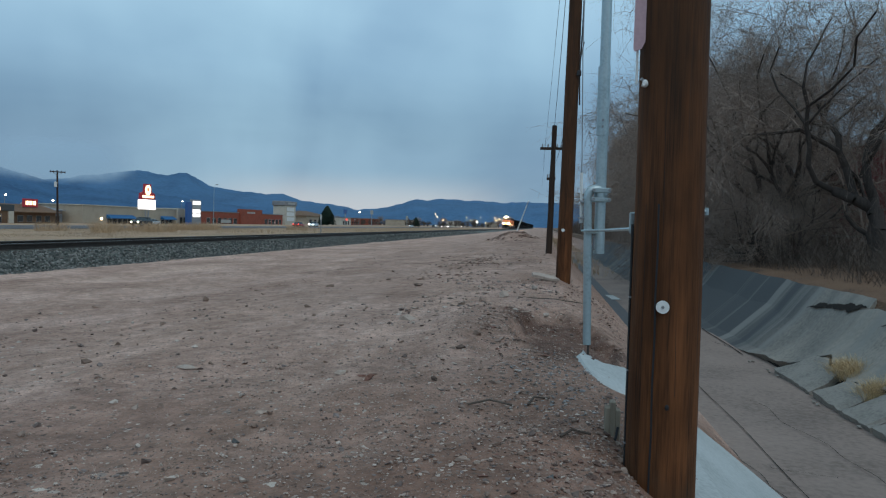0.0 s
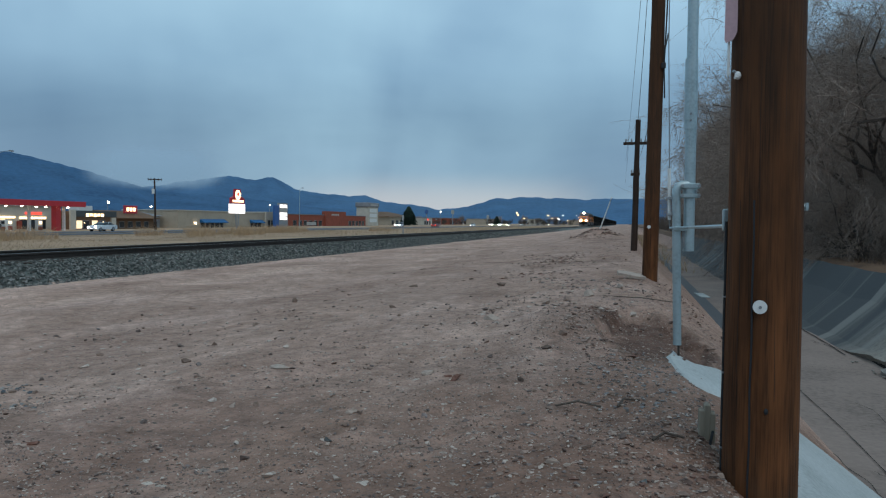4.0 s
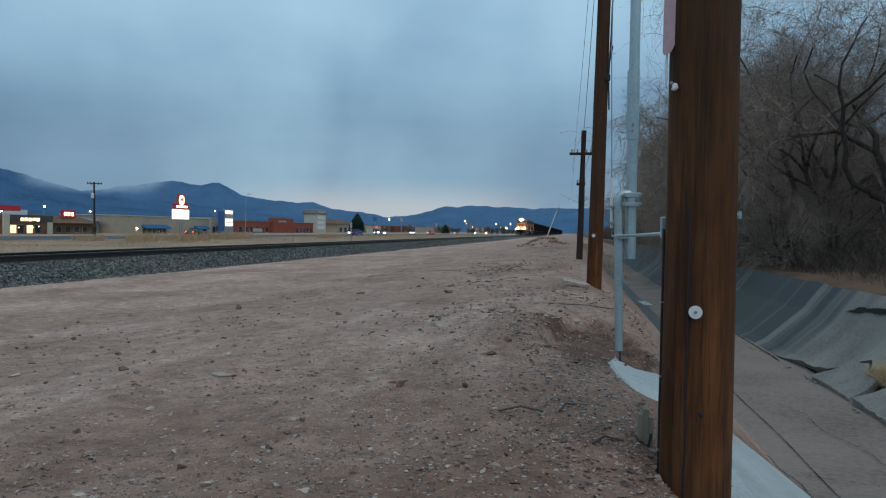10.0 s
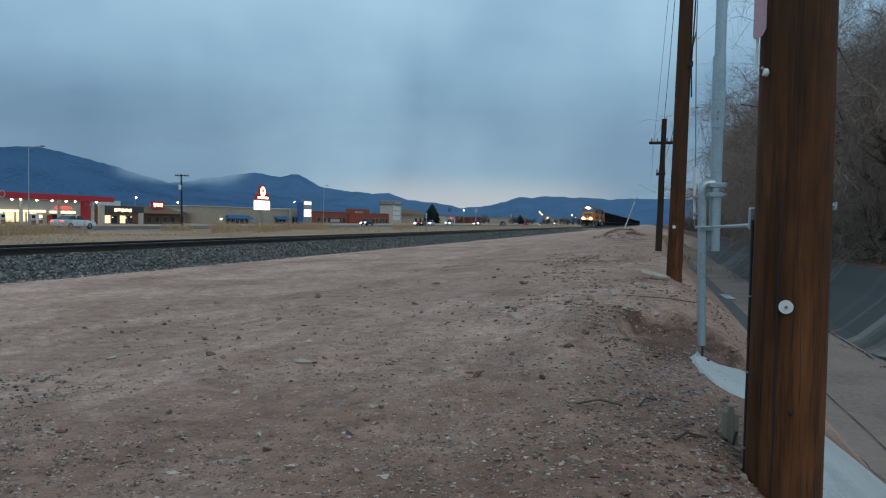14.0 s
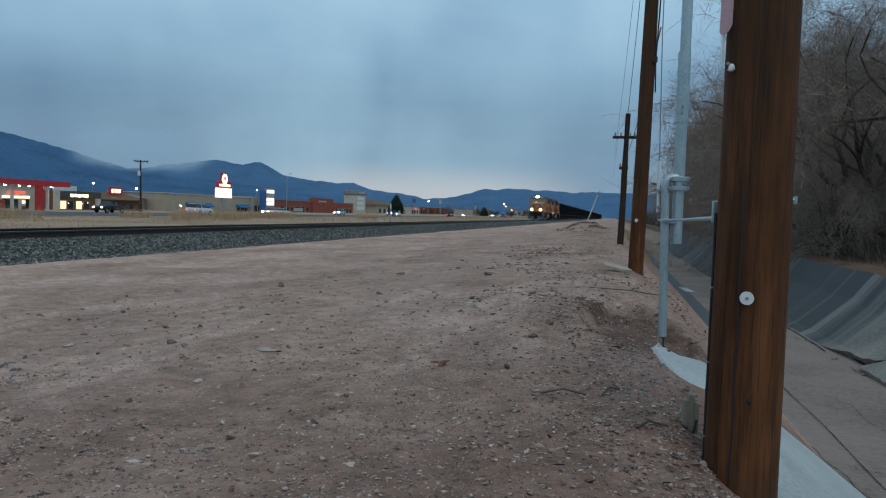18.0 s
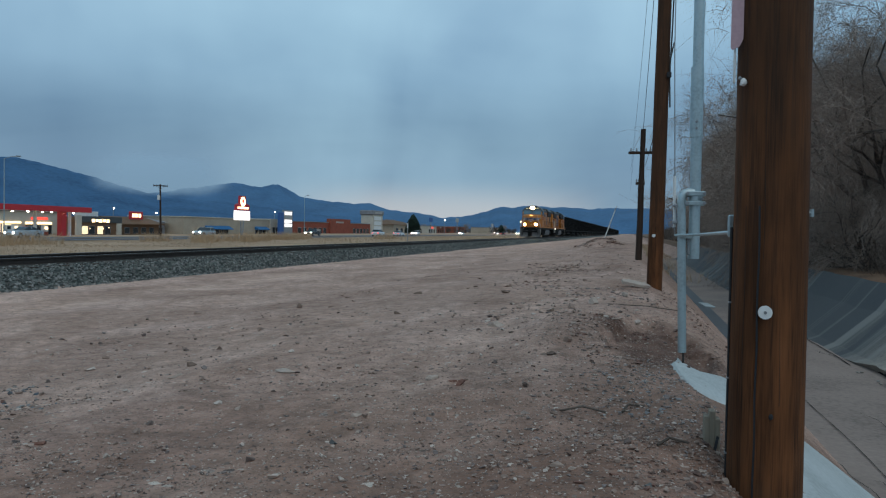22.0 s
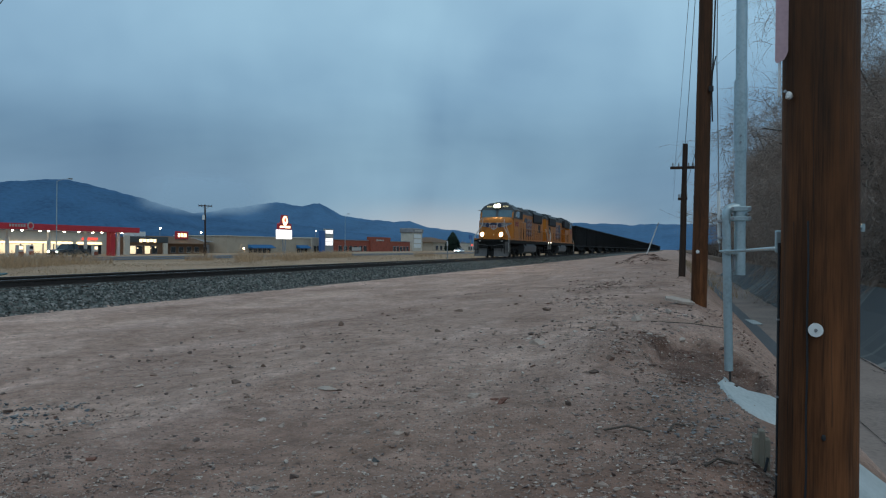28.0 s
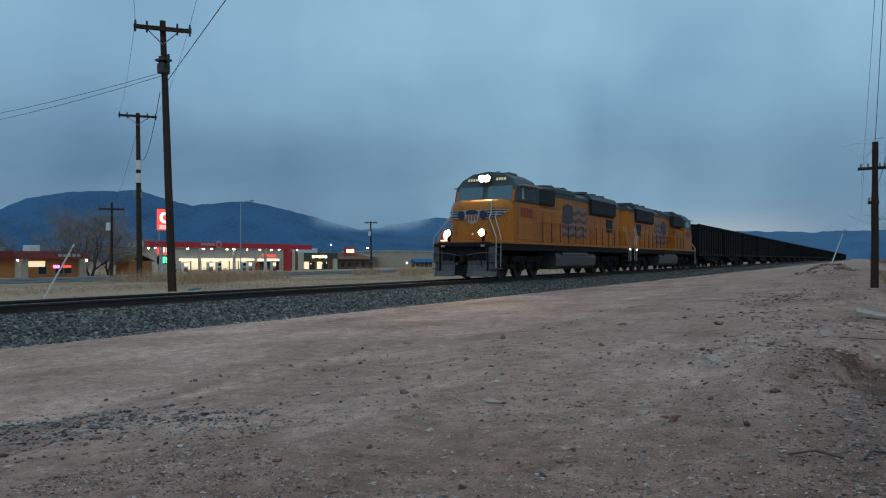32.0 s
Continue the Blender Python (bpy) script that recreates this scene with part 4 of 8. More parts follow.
M_WHITE = material("white_painted_metal", (0.72, 0.72, 0.7), 0.5, amount=0.15, scale=3, fine=40, bump=0.05)
M_GREYMETAL = material("grey_metal", (0.28, 0.29, 0.3), 0.55, 0.3, amount=0.3, scale=4, fine=40, bump=0.1)
M_BLACK = material("black_rubber", (0.018, 0.018, 0.02), 0.7, amount=0.3, scale=4, fine=40, bump=0.1)
M_PINK = material("faded_pink_sign_face", (0.5, 0.33, 0.36), 0.6, amount=0.15, scale=6, fine=60, bump=0.05)
M_REDSHED = material("dull_red_steel_siding", (0.2, 0.022, 0.025), 0.6, amount=0.35, scale=0.6, fine=12, bump=0.1)
M_STUMP = material("grey_split_wood", (0.3, 0.25, 0.19), 0.9, amount=0.5, scale=8, fine=50, bump=0.5, stretch=(1, 1, 0.1))


def bowed(pts, sag, n=10):
    """Points of a hanging wire between two places."""
    a, b = Vector(pts[0]), Vector(pts[1])
    return [tuple(a.lerp(b, k / n) - Vector((0, 0, 4 * sag * (k / n) * (1 - k / n)))) for k in range(n + 1)]


def taper_pole(p0, p1, r0, r1, seg=28, n=10, rough=0.006):
    m = Mesh()
    p0, p1 = Vector(p0), Vector(p1)
    for j in range(n + 1):
        c, r = p0.lerp(p1, j / n), r0 + (r1 - r0) * j / n
        for k in range(seg):
            w = 2 * math.pi * k / seg
            q = r + rough * noise.noise((math.cos(w) * 1.5, math.sin(w) * 1.5, j * 0.35)) * (1.5 if j == 0 else 1)
            m.v.append((c.x + q * math.cos(w), c.y + q * math.sin(w), c.z))
    for j in range(n):
        for k in range(seg):
            m.f.append((j * seg + k, j * seg + (k + 1) % seg, (j + 1) * seg + (k + 1) % seg, (j + 1) * seg + k))
    m.f.append(tuple(range(n * seg, n * seg + seg)))
    m.f.append(tuple(range(seg))[::-1])
    return m


# ---- the near utility pole ----
near = thing("utility_pole", "brown creosoted wooden utility pole with a long drying crack", "utility pole", at=(0.5, 3.1, 0))
part("shaft", taper_pole((0.005, 0, -0.45), (-0.03, 0, 10.2), 0.142, 0.1, 36, 30), M_POLEWOOD, near, smooth=True)
part("tag_disc", Mesh().tube((-0.034, -0.136, 0.701), (-0.034, -0.145, 0.701), 0.0255, 0.025, 24), M_WHITE, near, "white round aluminium tag", True)
part("tag_nail", Mesh().tube((-0.034, -0.147, 0.701), (-0.034, -0.15, 0.701), 0.006, 0.005, 10), M_GREYMETAL, near)
cr_ = Mesh()
for k in range(18):
    z0, z1 = -0.25 + k * 0.075, -0.25 + (k + 1) * 0.075
    x0, x1 = -0.06 + 0.0015 * math.sin(k * 1.3), -0.06 + 0.0015 * math.sin((k + 1) * 1.3)
    cr_.tube((x0, -0.1285, z0), (x1, -0.1285, z1), 0.0038, 0.0038, 6)
part("drying_crack", cr_, M_BLACK, near, "long dark drying crack")
for k_, (w_, z0_, z1_, r_) in enumerate(((-18, 0.9, 2.3, 0.001), (9, 0.35, 1.5, 0.0009), (20, 1.2, 2.6, 0.0011), (31, -0.2, 0.9, 0.0009), (-48, -0.3, 1.1, 0.0012), (42, 0.8, 2.2, 0.001))):
    ck = Mesh()
    pts_ = []
    for i in range(15):
        z = z0_ + (z1_ - z0_) * i / 14
        rr = 0.1405 - 0.004 * (z + 0.45) + 0.001
        a_ = radians(w_ + 0.9 * math.sin(i * 0.9 + k_))
        pts_.append((0.003 - 0.0033 * (z + 0.45) + rr * math.sin(a_), -rr * math.cos(a_), z))
    part("check_line", ck.path(pts_, r_, 5), M_POLEDARK, near, "thin dark weathering check")
part("knot", Mesh().ball((-0.004, -0.139, 0.31), 0.008, 0.004, 0.012), M_BLACK, near, "small dark knot")
part("insulator_knob", Mesh().ball((-0.124, -0.085, 1.572), 0.012, 0.012, 0.016).tube((-0.11, -0.07, 1.572), (-0.136, -0.1, 1.562), 0.005), M_WHITE, near, "white porcelain wire knob", True)
part("staple", Mesh().tube((-0.125, -0.075, 1.58), (-0.14, -0.085, 1.59), 0.006), M_GREYMETAL, near)
part("pink_sign", Mesh().prism([(-0.172, 1.712), (-0.166, 1.7), (-0.14, 1.712), (-0.127, 1.74), (-0.127, 2.4), (-0.168, 2.4)], 1, -0.07, -0.064), M_PINK, near, "edge of a faded pink sign", False)
part("white_moulding", Mesh().box(-0.158, -0.15, -0.06, -0.04, 1.575, 1.8, 0.003), M_WHITE, near)
part("ground_cable", Mesh().path([(-0.14 - 0.0006 * (k % 3), 0.006, -0.3 + 0.12 * k) for k in range(12)], 0.0055, 8), M_BLACK, near, "black ground cable stapled to the wood")
for zz in (0.12, 0.42, 0.72):
    part("cable_staple", Mesh().box(-0.147, -0.135, -0.004, 0.016, zz, zz + 0.006), M_GREYMETAL, near)
part("side_bolt", Mesh().tube((0.125, 0.03, 1.08), (0.15, 0.03, 1.08), 0.009, 0.009, 8).box(0.147, 0.157, 0.017, 0.043, 1.065, 1.095), M_GALV, near)

# ---- galvanised mast and its clamps beside the pole ----
mast = thing("conduit_mast", "galvanised steel mast and conduit clamped beside the pole", "conduit", at=(0.34, 5.5, -0.31))
mast.scale = (1.31, 1.31, 1.31)
part("conduit_pipe", Mesh().tube((0.0, 0, 0.35), (-0.022, 0, 1.18), 0.0225, 0.0225, 18), M_GALV, mast, "", True)
part("elbow_cap", Mesh().path([(-0.022, 0, 1.16), (-0.021, 0, 1.19), (-0.01, 0.004, 1.212), (0.012, 0.01, 1.22), (0.04, 0.02, 1.222)], 0.0235, 14), M_GALV, mast, "", True)
part("ground_rod", Mesh().tube((0.012, 0, 0.05), (0.005, 0, 0.44), 0.006, 0.006, 8), M_RAIL, mast, "thin rusty ground rod")
part("mast_tube", Mesh().tube((0.05, 0.03, 0.86), (0.045, 0.03, 4.9), 0.03, 0.026, 18), M_GALV, mast, "", True)
part("mast_sleeve", Mesh().tube((0.0475, 0.03, 1.52), (0.0465, 0.03, 1.9), 0.034, 0.034, 18), M_GALV, mast, "", True)
for zz in (1.565, 1.6):
    part("sleeve_bolt", Mesh().tube((0.045, -0.002, zz), (0.045, -0.014, zz), 0.007, 0.006, 8), M_GREYMETAL, mast)
for zz, hh in ((1.15, 0.022), (1.2, 0.026)):
    part("clamp", Mesh().box(-0.03, 0.1, -0.014, -0.004, zz, zz + hh, 0.003), M_GALV, mast, "bolted galvanised pipe clamp")
    part("clamp", Mesh().box(-0.005, 0.1, 0.062, 0.072, zz, zz + hh, 0.003), M_GALV, mast, "bolted galvanised pipe clamp")
    part("clamp_nut", Mesh().tube((0.094, -0.03, zz + hh / 2), (0.094, -0.012, zz + hh / 2), 0.009, 0.009, 6), M_GREYMETAL, mast)
    part("clamp_nut", Mesh().tube((0.008, -0.03, zz + hh / 2), (0.008, -0.012, zz + hh / 2), 0.009, 0.009, 6), M_GREYMETAL, mast)
part("clamp_ring", Mesh().tube((0.0498, 0.03, 1.165), (0.0495, 0.03, 1.21), 0.037, 0.037, 16), M_GALV, mast, "", True)
part("clamp_bolt", Mesh().tube((0.085, -0.02, 1.185), (0.085, 0.09, 1.185), 0.006, 0.006, 8), M_GREYMETAL, mast)
part("bracket_bar", Mesh().path([(-0.05, 0.0, 0.985), (0.04, -0.1, 0.99), (0.045, -1.5, 1.0), (0.04, -1.72, 1.0)], 0.007, 8), M_GALV, mast, "horizontal standoff bracket bolted to the pole")
part("bracket_plate", Mesh().box(0.015, 0.06, -1.74, -1.715, 0.985, 1.055, 0.004), M_GALV, mast)
part("u_bolt", Mesh().box(-0.035, 0.035, -0.035, 0.035, 0.97, 0.995, 0.006), M_GALV, mast)
part("splice_box", Mesh().box(0.015, 0.04, 0.01, 0.05, 0.88, 0.98, 0.004), M_GREYMETAL, mast)
part("white_tube", Mesh().tube((-0.054, 0.02, 1.03), (-0.06, 0.02, 1.31), 0.0085, 0.0085, 10), M_WHITE, mast, "thin white plastic tube", True)
part("thin_wire", Mesh().path([(-0.052, 0.03, 0.99), (-0.06, 0.03, 1.4), (-0.075, 0.03, 2.0), (-0.08, 0.03, 4.5)], 0.003, 5), M_GREYMETAL, mast)
for zz in (1.05, 1.14):
    part("tube_strap", Mesh().box(-0.065, -0.01, -0.01, 0.03, zz, zz + 0.015, 0.003), M_GREYMETAL, mast)

# split stub post with a cable loop
stub = thing("stub_post", "short split grey wooden stub post beside the pole", "post", at=(0.335, 3.4, 0))
for k, (dx, w, h) in enumerate(((-0.024, 0.024, 0.2), (-0.002, 0.026, 0.225), (0.021, 0.022, 0.19))):
    part("splinter", Mesh().box(dx - w / 2, dx + w / 2, -0.03, 0.03, -0.3, h, 0.004), M_STUMP, stub)
part("cable_loop", Mesh().path([(0.02, -0.05, 0.12), (0.0, -0.08, 0.04), (-0.05, -0.13, -0.005), (-0.13, -0.18, 0.03), (-0.17, -0.2, 0.035)], 0.006, 8), M_BLACK, stub, "black cable trailing over the gravel")

# ---- further poles on this side ----
p2 = thing("utility_pole", "brown wooden utility pole on the edge of the dirt bank", "utility pole", "poles along the channel", at=(0.37, 13.5, 0))
part("shaft", taper_pole((0, 0, -0.3), (0.13, 0, 10.5), 0.135, 0.095, 24, 20), M_POLEWOOD, p2, smooth=True)
part("tag_disc", Mesh().tube((-0.03, -0.132, 0.96), (-0.03, -0.142, 0.96), 0.03, 0.03, 16), M_WHITE, p2, "white round tag", True)
part("cable_riser", Mesh().path([(0.19, -0.05, 3.2), (0.17, -0.09, 3.75), (0.2, -0.09, 4.6), (0.24, -0.08, 6.5)], 0.013, 8), M_BLACK, p2)
part("cable_clip", Mesh().box(0.12, 0.2, -0.14, -0.1, 3.7, 3.8, 0.01), M_BLACK, p2)
p3_ = thing("utility_pole", "weathered dark wooden pole with short crossarms and brackets", "utility pole", "poles along the channel", at=(0.2, 26, 0.1))
part("shaft", taper_pole((0, 0, -0.4), (0.05, 0, 4.45), 0.115, 0.08, 18, 12, 0.02), M_POLEDARK, p3_, smooth=True)
for zz, w in ((3.65, 0.42), (2.6, 0.16)):
    part("crossarm", Mesh().box(-w, w * 0.9, -0.05, 0.05, zz - 0.045, zz + 0.045, 0.01), M_POLEDARK, p3_)
    for sx in (-0.8, -0.35, 0.4, 0.75):
        part("insulator", Mesh().tube((sx * w, 0, zz + 0.04), (sx * w, 0, zz + 0.16), 0.03, 0.02, 8), M_GREYMETAL, p3_)

# wires of the channel-side line
def wire(a, b, sag, r=0.008, label="thin black overhead wire between the poles"):
    return tagged(part("overhead_wire", Mesh().path(bowed((a, b), sag), r, 5), M_BLACK), label, "wire", "overhead wires")


wire((0.47, 13.4, 9.6), (0.25, 26, 4.5), 0.3, 0.008)
wire((0.6, 13.4, 4.3), (0.6, 60, 6.0), 0.5, 0.012, "black overhead cable fixed to the pole")
wire((0.45, 13.4, 9.9), (-0.4, 90, 8.5), 0.8)
wire((0.47, 3.1, 9.8), (0.47, 13.5, 9.9), 0.15)
wire((-0.04, 26, 3.9), (-0.6, 120, 7.5), 0.6, 0.004)

M_UNDERGREY = material("dark_weathered_fitting", (0.045, 0.047, 0.05), 0.7, amount=0.3, scale=4, fine=40, bump=0.1)


# ---- poles across the track ----
def line_pole(x, y, z, h, lean, r, arm, arm_z, label, extras=()):
    p = thing("utility_pole", label, "utility pole", "poles across the track", at=(x, y, z))
    part("shaft", taper_pole((0, 0, -0.6), (lean, 0, h), r, r * 0.68, 18, 16, 0.01), M_POLEDARK, p, smooth=True)
    ca, sa, off = math.cos(radians(50)), math.sin(radians(50)), r + 0.06
    for az in arm_z:
        c = lean * az / h
        place = Matrix.Translation((c, 0, 0)) @ Matrix.Rotation(radians(50), 4, "Z")
        part("crossarm", Mesh().box(-arm, arm, -off - 0.06, -off + 0.06, az - 0.1, az + 0.1, 0.012, place), M_POLEDARK, p)
        for sx in (-0.94, -0.55, 0.5, 0.94):
            ux, uy = c + sx * arm * ca + off * sa, sx * arm * sa - off * ca
            part("insulator", Mesh().tube((ux, uy, az + 0.08), (ux, uy, az + 0.3), 0.06, 0.045, 8), M_UNDERGREY, p)
            part("arm_bolt", Mesh().tube((ux, uy, az - 0.24), (ux, uy, az - 0.08), 0.045, 0.045, 8), M_UNDERGREY, p)
        for sg in (-1, 1):
            part("brace", Mesh().tube((c + sg * arm * 0.55 * ca + off * sa, sg * arm * 0.55 * sa - off * ca, az - 0.08), (c + r * 0.7 * sa, -r * 0.7 * ca, az - 0.72), 0.028, 0.028, 6), M_GREYMETAL, p, "grey flat steel brace")
    for kind, ez in extras:
        c = lean * ez / h
        if kind == "can":
            part("transformer", Mesh().tube((c, -r - 0.32, ez), (c, -r - 0.32, ez + 0.95), 0.27, 0.27, 16).tube((c, -r - 0.32, ez + 0.95), (c, -r - 0.32, ez + 1.1), 0.06, 0.04, 8), M_WHITE, p, "pale grey pole transformer", True)
        elif kind == "band":
            part("marker_band", Mesh().tube((c, 0, ez), (c, 0, ez + 0.8), r * 1.02, r, 18, False), M_WHITE, p, "pale wrapped band", True)
        elif kind == "racks":
            for sg in (-1, 1):
                part("cutout", Mesh().tube((c + sg * 0.45, -0.1, ez), (c + sg * 0.5, -0.1, ez + 0.7), 0.06, 0.05, 8).tube((c, 0, ez + 0.35), (c + sg * 0.48, -0.1, ez + 0.35), 0.025), M_GREYMETAL, p)
        elif kind == "stub":
            part("bracket", Mesh().box(c - 0.32, c + 0.32, -r - 0.08, r, ez, ez + 0.1, 0.01).tube((c + 0.3, 0, ez - 0.3), (c + 0.3, 0, ez + 0.3), 0.06, 0.06, 8).tube((c - 0.3, 0, ez - 0.3), (c - 0.3, 0, ez + 0.3), 0.06, 0.06, 8).box(c - 0.2, c + 0.22, -r - 0.08, r, ez - 0.6, ez - 0.1, 0.05), M_UNDERGREY, p, "dark fuse bracket")
    return p


line_pole(-28.2, 23.6, -0.45, 12.85, -0.75, 0.2, 1.28, (12.4,), "tall dark wooden power pole with a crossarm beside the track", (("stub", 10.9),))
line_pole(-53.0, 41.0, -0.73, 14.2, -0.3, 0.24, 1.5, (13.9,), "dark wooden power pole with crossarm and cutouts", (("band", 9.4), ("band", 8.3), ("racks", 7.0)))
line_pole(-83.3, 60.3, -1.03, 9.4, 0.0, 0.2, 1.5, (8.6,), "dark wooden pole with a transformer near the restaurant", (("can", 5.9),))
line_pole(-94.0, 132.2, -1.12, 10.6, -0.2, 0.22, 1.4, (10.3,), "dark wooden power pole beside the highway", (("can", 7.4),))
wire((-29.50, 22.51, 12.23), (23.70, -20, 12.5), 0.0, 0.009, "black overhead wire running back over the track")
wire((-27.95, 24.35, 12.23), (31.10, -20, 12.5), 0.0, 0.009, "black overhead wire running back over the track")
wire((-29.50, 22.51, 12.23), (-53.97, 39.73, 13.45), 0.7, 0.008)
wire((-27.95, 24.35, 12.23), (-52.16, 41.89, 13.45), 0.7, 0.008)
wire((-28.8, 23.5, 9.2), (32.57, -14, 9), 0.0, 0.016, "black overhead service cable")
wire((-29.0, 23.5, 9.0), (-53.0, 41, 9.6), 1.2, 0.016, "black service cable between the poles")
wire((-53.3, 41, 12.2), (-83.3, 60.3, 7.9), 0.8, 0.012)
wire((-28.9, 23.5, 9.9), (-60, 25.5, 10.2), 0.35, 0.012)
wire((-28.9, 23.5, 9.75), (-60, 25.5, 9.7), 0.4, 0.012)

# ---- marker posts and earth debris ----
def stake(x, y, dx, dy, h, label):
    s = thing("marker_post", label, "marker post", at=(x, y, land(x, y)))
    part("blade", Mesh().tube((0, 0, -0.15), (dx, dy, h), 0.035, 0.03, 6), M_WHITE, s)
    part("band", Mesh().tube((dx * 0.86, dy * 0.86, h * 0.86), (dx * 0.94, dy * 0.94, h * 0.94), 0.038, 0.036, 6), M_GREYMETAL, s)


stake(-1.75, 46.5, 0.75, 0.0, 2.0, "leaning white fibreglass marker post on an earth heap")
stake(-28.2, 17.3, 1.1, 0.6, 2.1, "leaning pale marker post in the dry grass")
slab = thing("concrete_slab", "broken flat concrete slab lying on the dirt", "slab", at=(0.02, 12.9, land(0.02, 12.9) + 0.03), rz=12)
slab.matrix_world = pose(0.02, 12.9, land(0.02, 12.9) + 0.05, 12, 9, 20)
slab.scale = (0.75, 0.75, 0.75)
part("slab_body", Mesh().prism([(-0.3, -0.12), (0.1, -0.2), (0.36, -0.1), (0.3, 0.14), (-0.05, 0.2), (-0.26, 0.1)], 2, -0.02, 0.04), M_ROCK_PALE, slab)


def lump(seed, sx, sy, sz, n=1):
    """An angular stone: a jittered icosphere cut low."""
    bm = bmesh.new()
    bmesh.ops.create_icosphere(bm, subdivisions=n, radius=1)
    for v in bm.verts:
        q = 1 + 0.55 * noise.noise((v.co.x * 1.3 + seed * 3.1, v.co.y * 1.3, v.co.z * 1.3 + seed))
        v.co = Vector((v.co.x * sx * q, v.co.y * sy * q, v.co.z * sz * q))
    m = Mesh()
    m.v = [tuple(v.co) for v in bm.verts]
    m.f = [tuple(v.index for v in f.verts) for f in bm.faces]
    bm.free()
    return m


def chip(seed, flat=0.6):
    """A crushed, sharp-edged stone: the hull of a few points."""
    rng = np.random.default_rng(seed + 900)
    bm = bmesh.new()
    for _ in range(10):
        p = rng.normal(0, 1, 3)
        p = p / np.linalg.norm(p) * rng.uniform(0.75, 1.1)
        bm.verts.new((p[0], p[1] * 0.85, p[2] * flat))
    bmesh.ops.convex_hull(bm, input=bm.verts)
    loose = [v for v in bm.verts if not v.link_faces]
    bmesh.ops.delete(bm, geom=loose, context="VERTS")
    bm.verts.index_update()
    m = Mesh()
    m.v = [tuple(v.co) for v in bm.verts]
    m.f = [tuple(v.index for v in f.verts) for f in bm.faces]
    bm.free()
    return m


ROCKS = [
    (-1.3, 7.14, 0.14, 0.08, 0.06, "p"), (-1.22, 4.47, 0.07, 0.055, 0.04, "p"), (-0.14, 3.33, 0.045, 0.035, 0.025, "p"), (-1.32, 3.1, 0.045, 0.03, 0.025, "b"),
    (-2.66, 2.81, 0.05, 0.032, 0.028, "r"), (-0.22, 2.75, 0.022, 0.018, 0.012, "p"), (-0.7, 2.9, 0.026, 0.018, 0.014, "p"), (-1.05, 2.55, 0.03, 0.02, 0.016, "p"), (-1.75, 3.35, 0.03, 0.022, 0.02, "d"), (-3.6, 5.9, 0.035, 0.025, 0.03, "d"), (-2.9, 6.3, 0.03, 0.025, 0.02, "d"), (-4.57, 9.58, 0.07, 0.05, 0.08, "d"), (-6.24, 9.69, 0.12, 0.08, 0.06, "d"), (-1.0, 4.3, 0.06, 0.04, 0.04, "r"), (-1.07, 4.38, 0.05, 0.04, 0.035, "r"),
    (-2.35, 4.7, 0.14, 0.08, 0.035, "p"), (-3.3, 5.0, 0.05, 0.04, 0.035, "d"), (-3.1, 4.5, 0.08, 0.05, 0.02, "p"), (-2.0, 3.7, 0.05, 0.03, 0.025, "d"), (-0.5, 5.6, 0.06, 0.05, 0.04, "d"), (-0.55, 5.15, 0.06, 0.04, 0.035, "d"),
    (-0.9, 8.3, 0.12, 0.08, 0.08, "p"), (-0.7, 8.8, 0.1, 0.08, 0.07, "d"), (-1.9, 11.4, 0.12, 0.08, 0.07, "d"), (-0.5, 9.7, 0.1, 0.08, 0.08, "p"), (-3.9, 7.2, 0.07, 0.05, 0.04, "d"), (-5.2, 6.6, 0.06, 0.05, 0.04, "d"),
    (-2.8, 8.6, 0.06, 0.05, 0.04, "d"), (-0.15, 2.85, 0.02, 0.016, 0.012, "r"), (0.05, 2.66, 0.028, 0.022, 0.02, "b"), (0.28, 2.6, 0.02, 0.015, 0.014, "r"), (-3.2, 3.4, 0.04, 0.03, 0.025, "d"), (-2.2, 2.7, 0.03, 0.025, 0.02, "p"),
    (-1.7, 5.5, 0.05, 0.035, 0.03, "p"), (-0.6, 4.2, 0.04, 0.03, 0.03, "d"), (-4.4, 5.4, 0.05, 0.04, 0.035, "d"), (0.05, 8.0, 0.08, 0.06, 0.05, "p"), (-0.1, 10.6, 0.12, 0.09, 0.07, "p"), (-3.6, 12.3, 0.12, 0.06, 0.05, "d"),
]
RMAT = {"p": (M_ROCK_PALE, "pale angular stone lying on the dirt"), "b": (M_ROCK_BLUE, "blue-grey stone lying on the dirt"), "r": (M_ROCK_RED, "reddish sandstone chunk lying on the dirt"), "d": (M_ROCK, "dusty brown stone lying on the dirt")}
for k, (x, y, sx, sy, sz, c) in enumerate(ROCKS):
    sx, sy, sz = 0.92 * sx, 0.92 * sy, 0.85 * sz
    st_ = chip(k * 3 + 40, 1.0)
    st_.v = [(a * sx, b * sy, c_ * sz) for a, b, c_ in st_.v]
    ob = part("rock", st_, RMAT[c][0])
    ob.matrix_world = pose(x, y, land(x, y) + sz * 0.2, 0, 0, k * 47)
    tagged(ob, RMAT[c][1], "rock", "loose rocks")


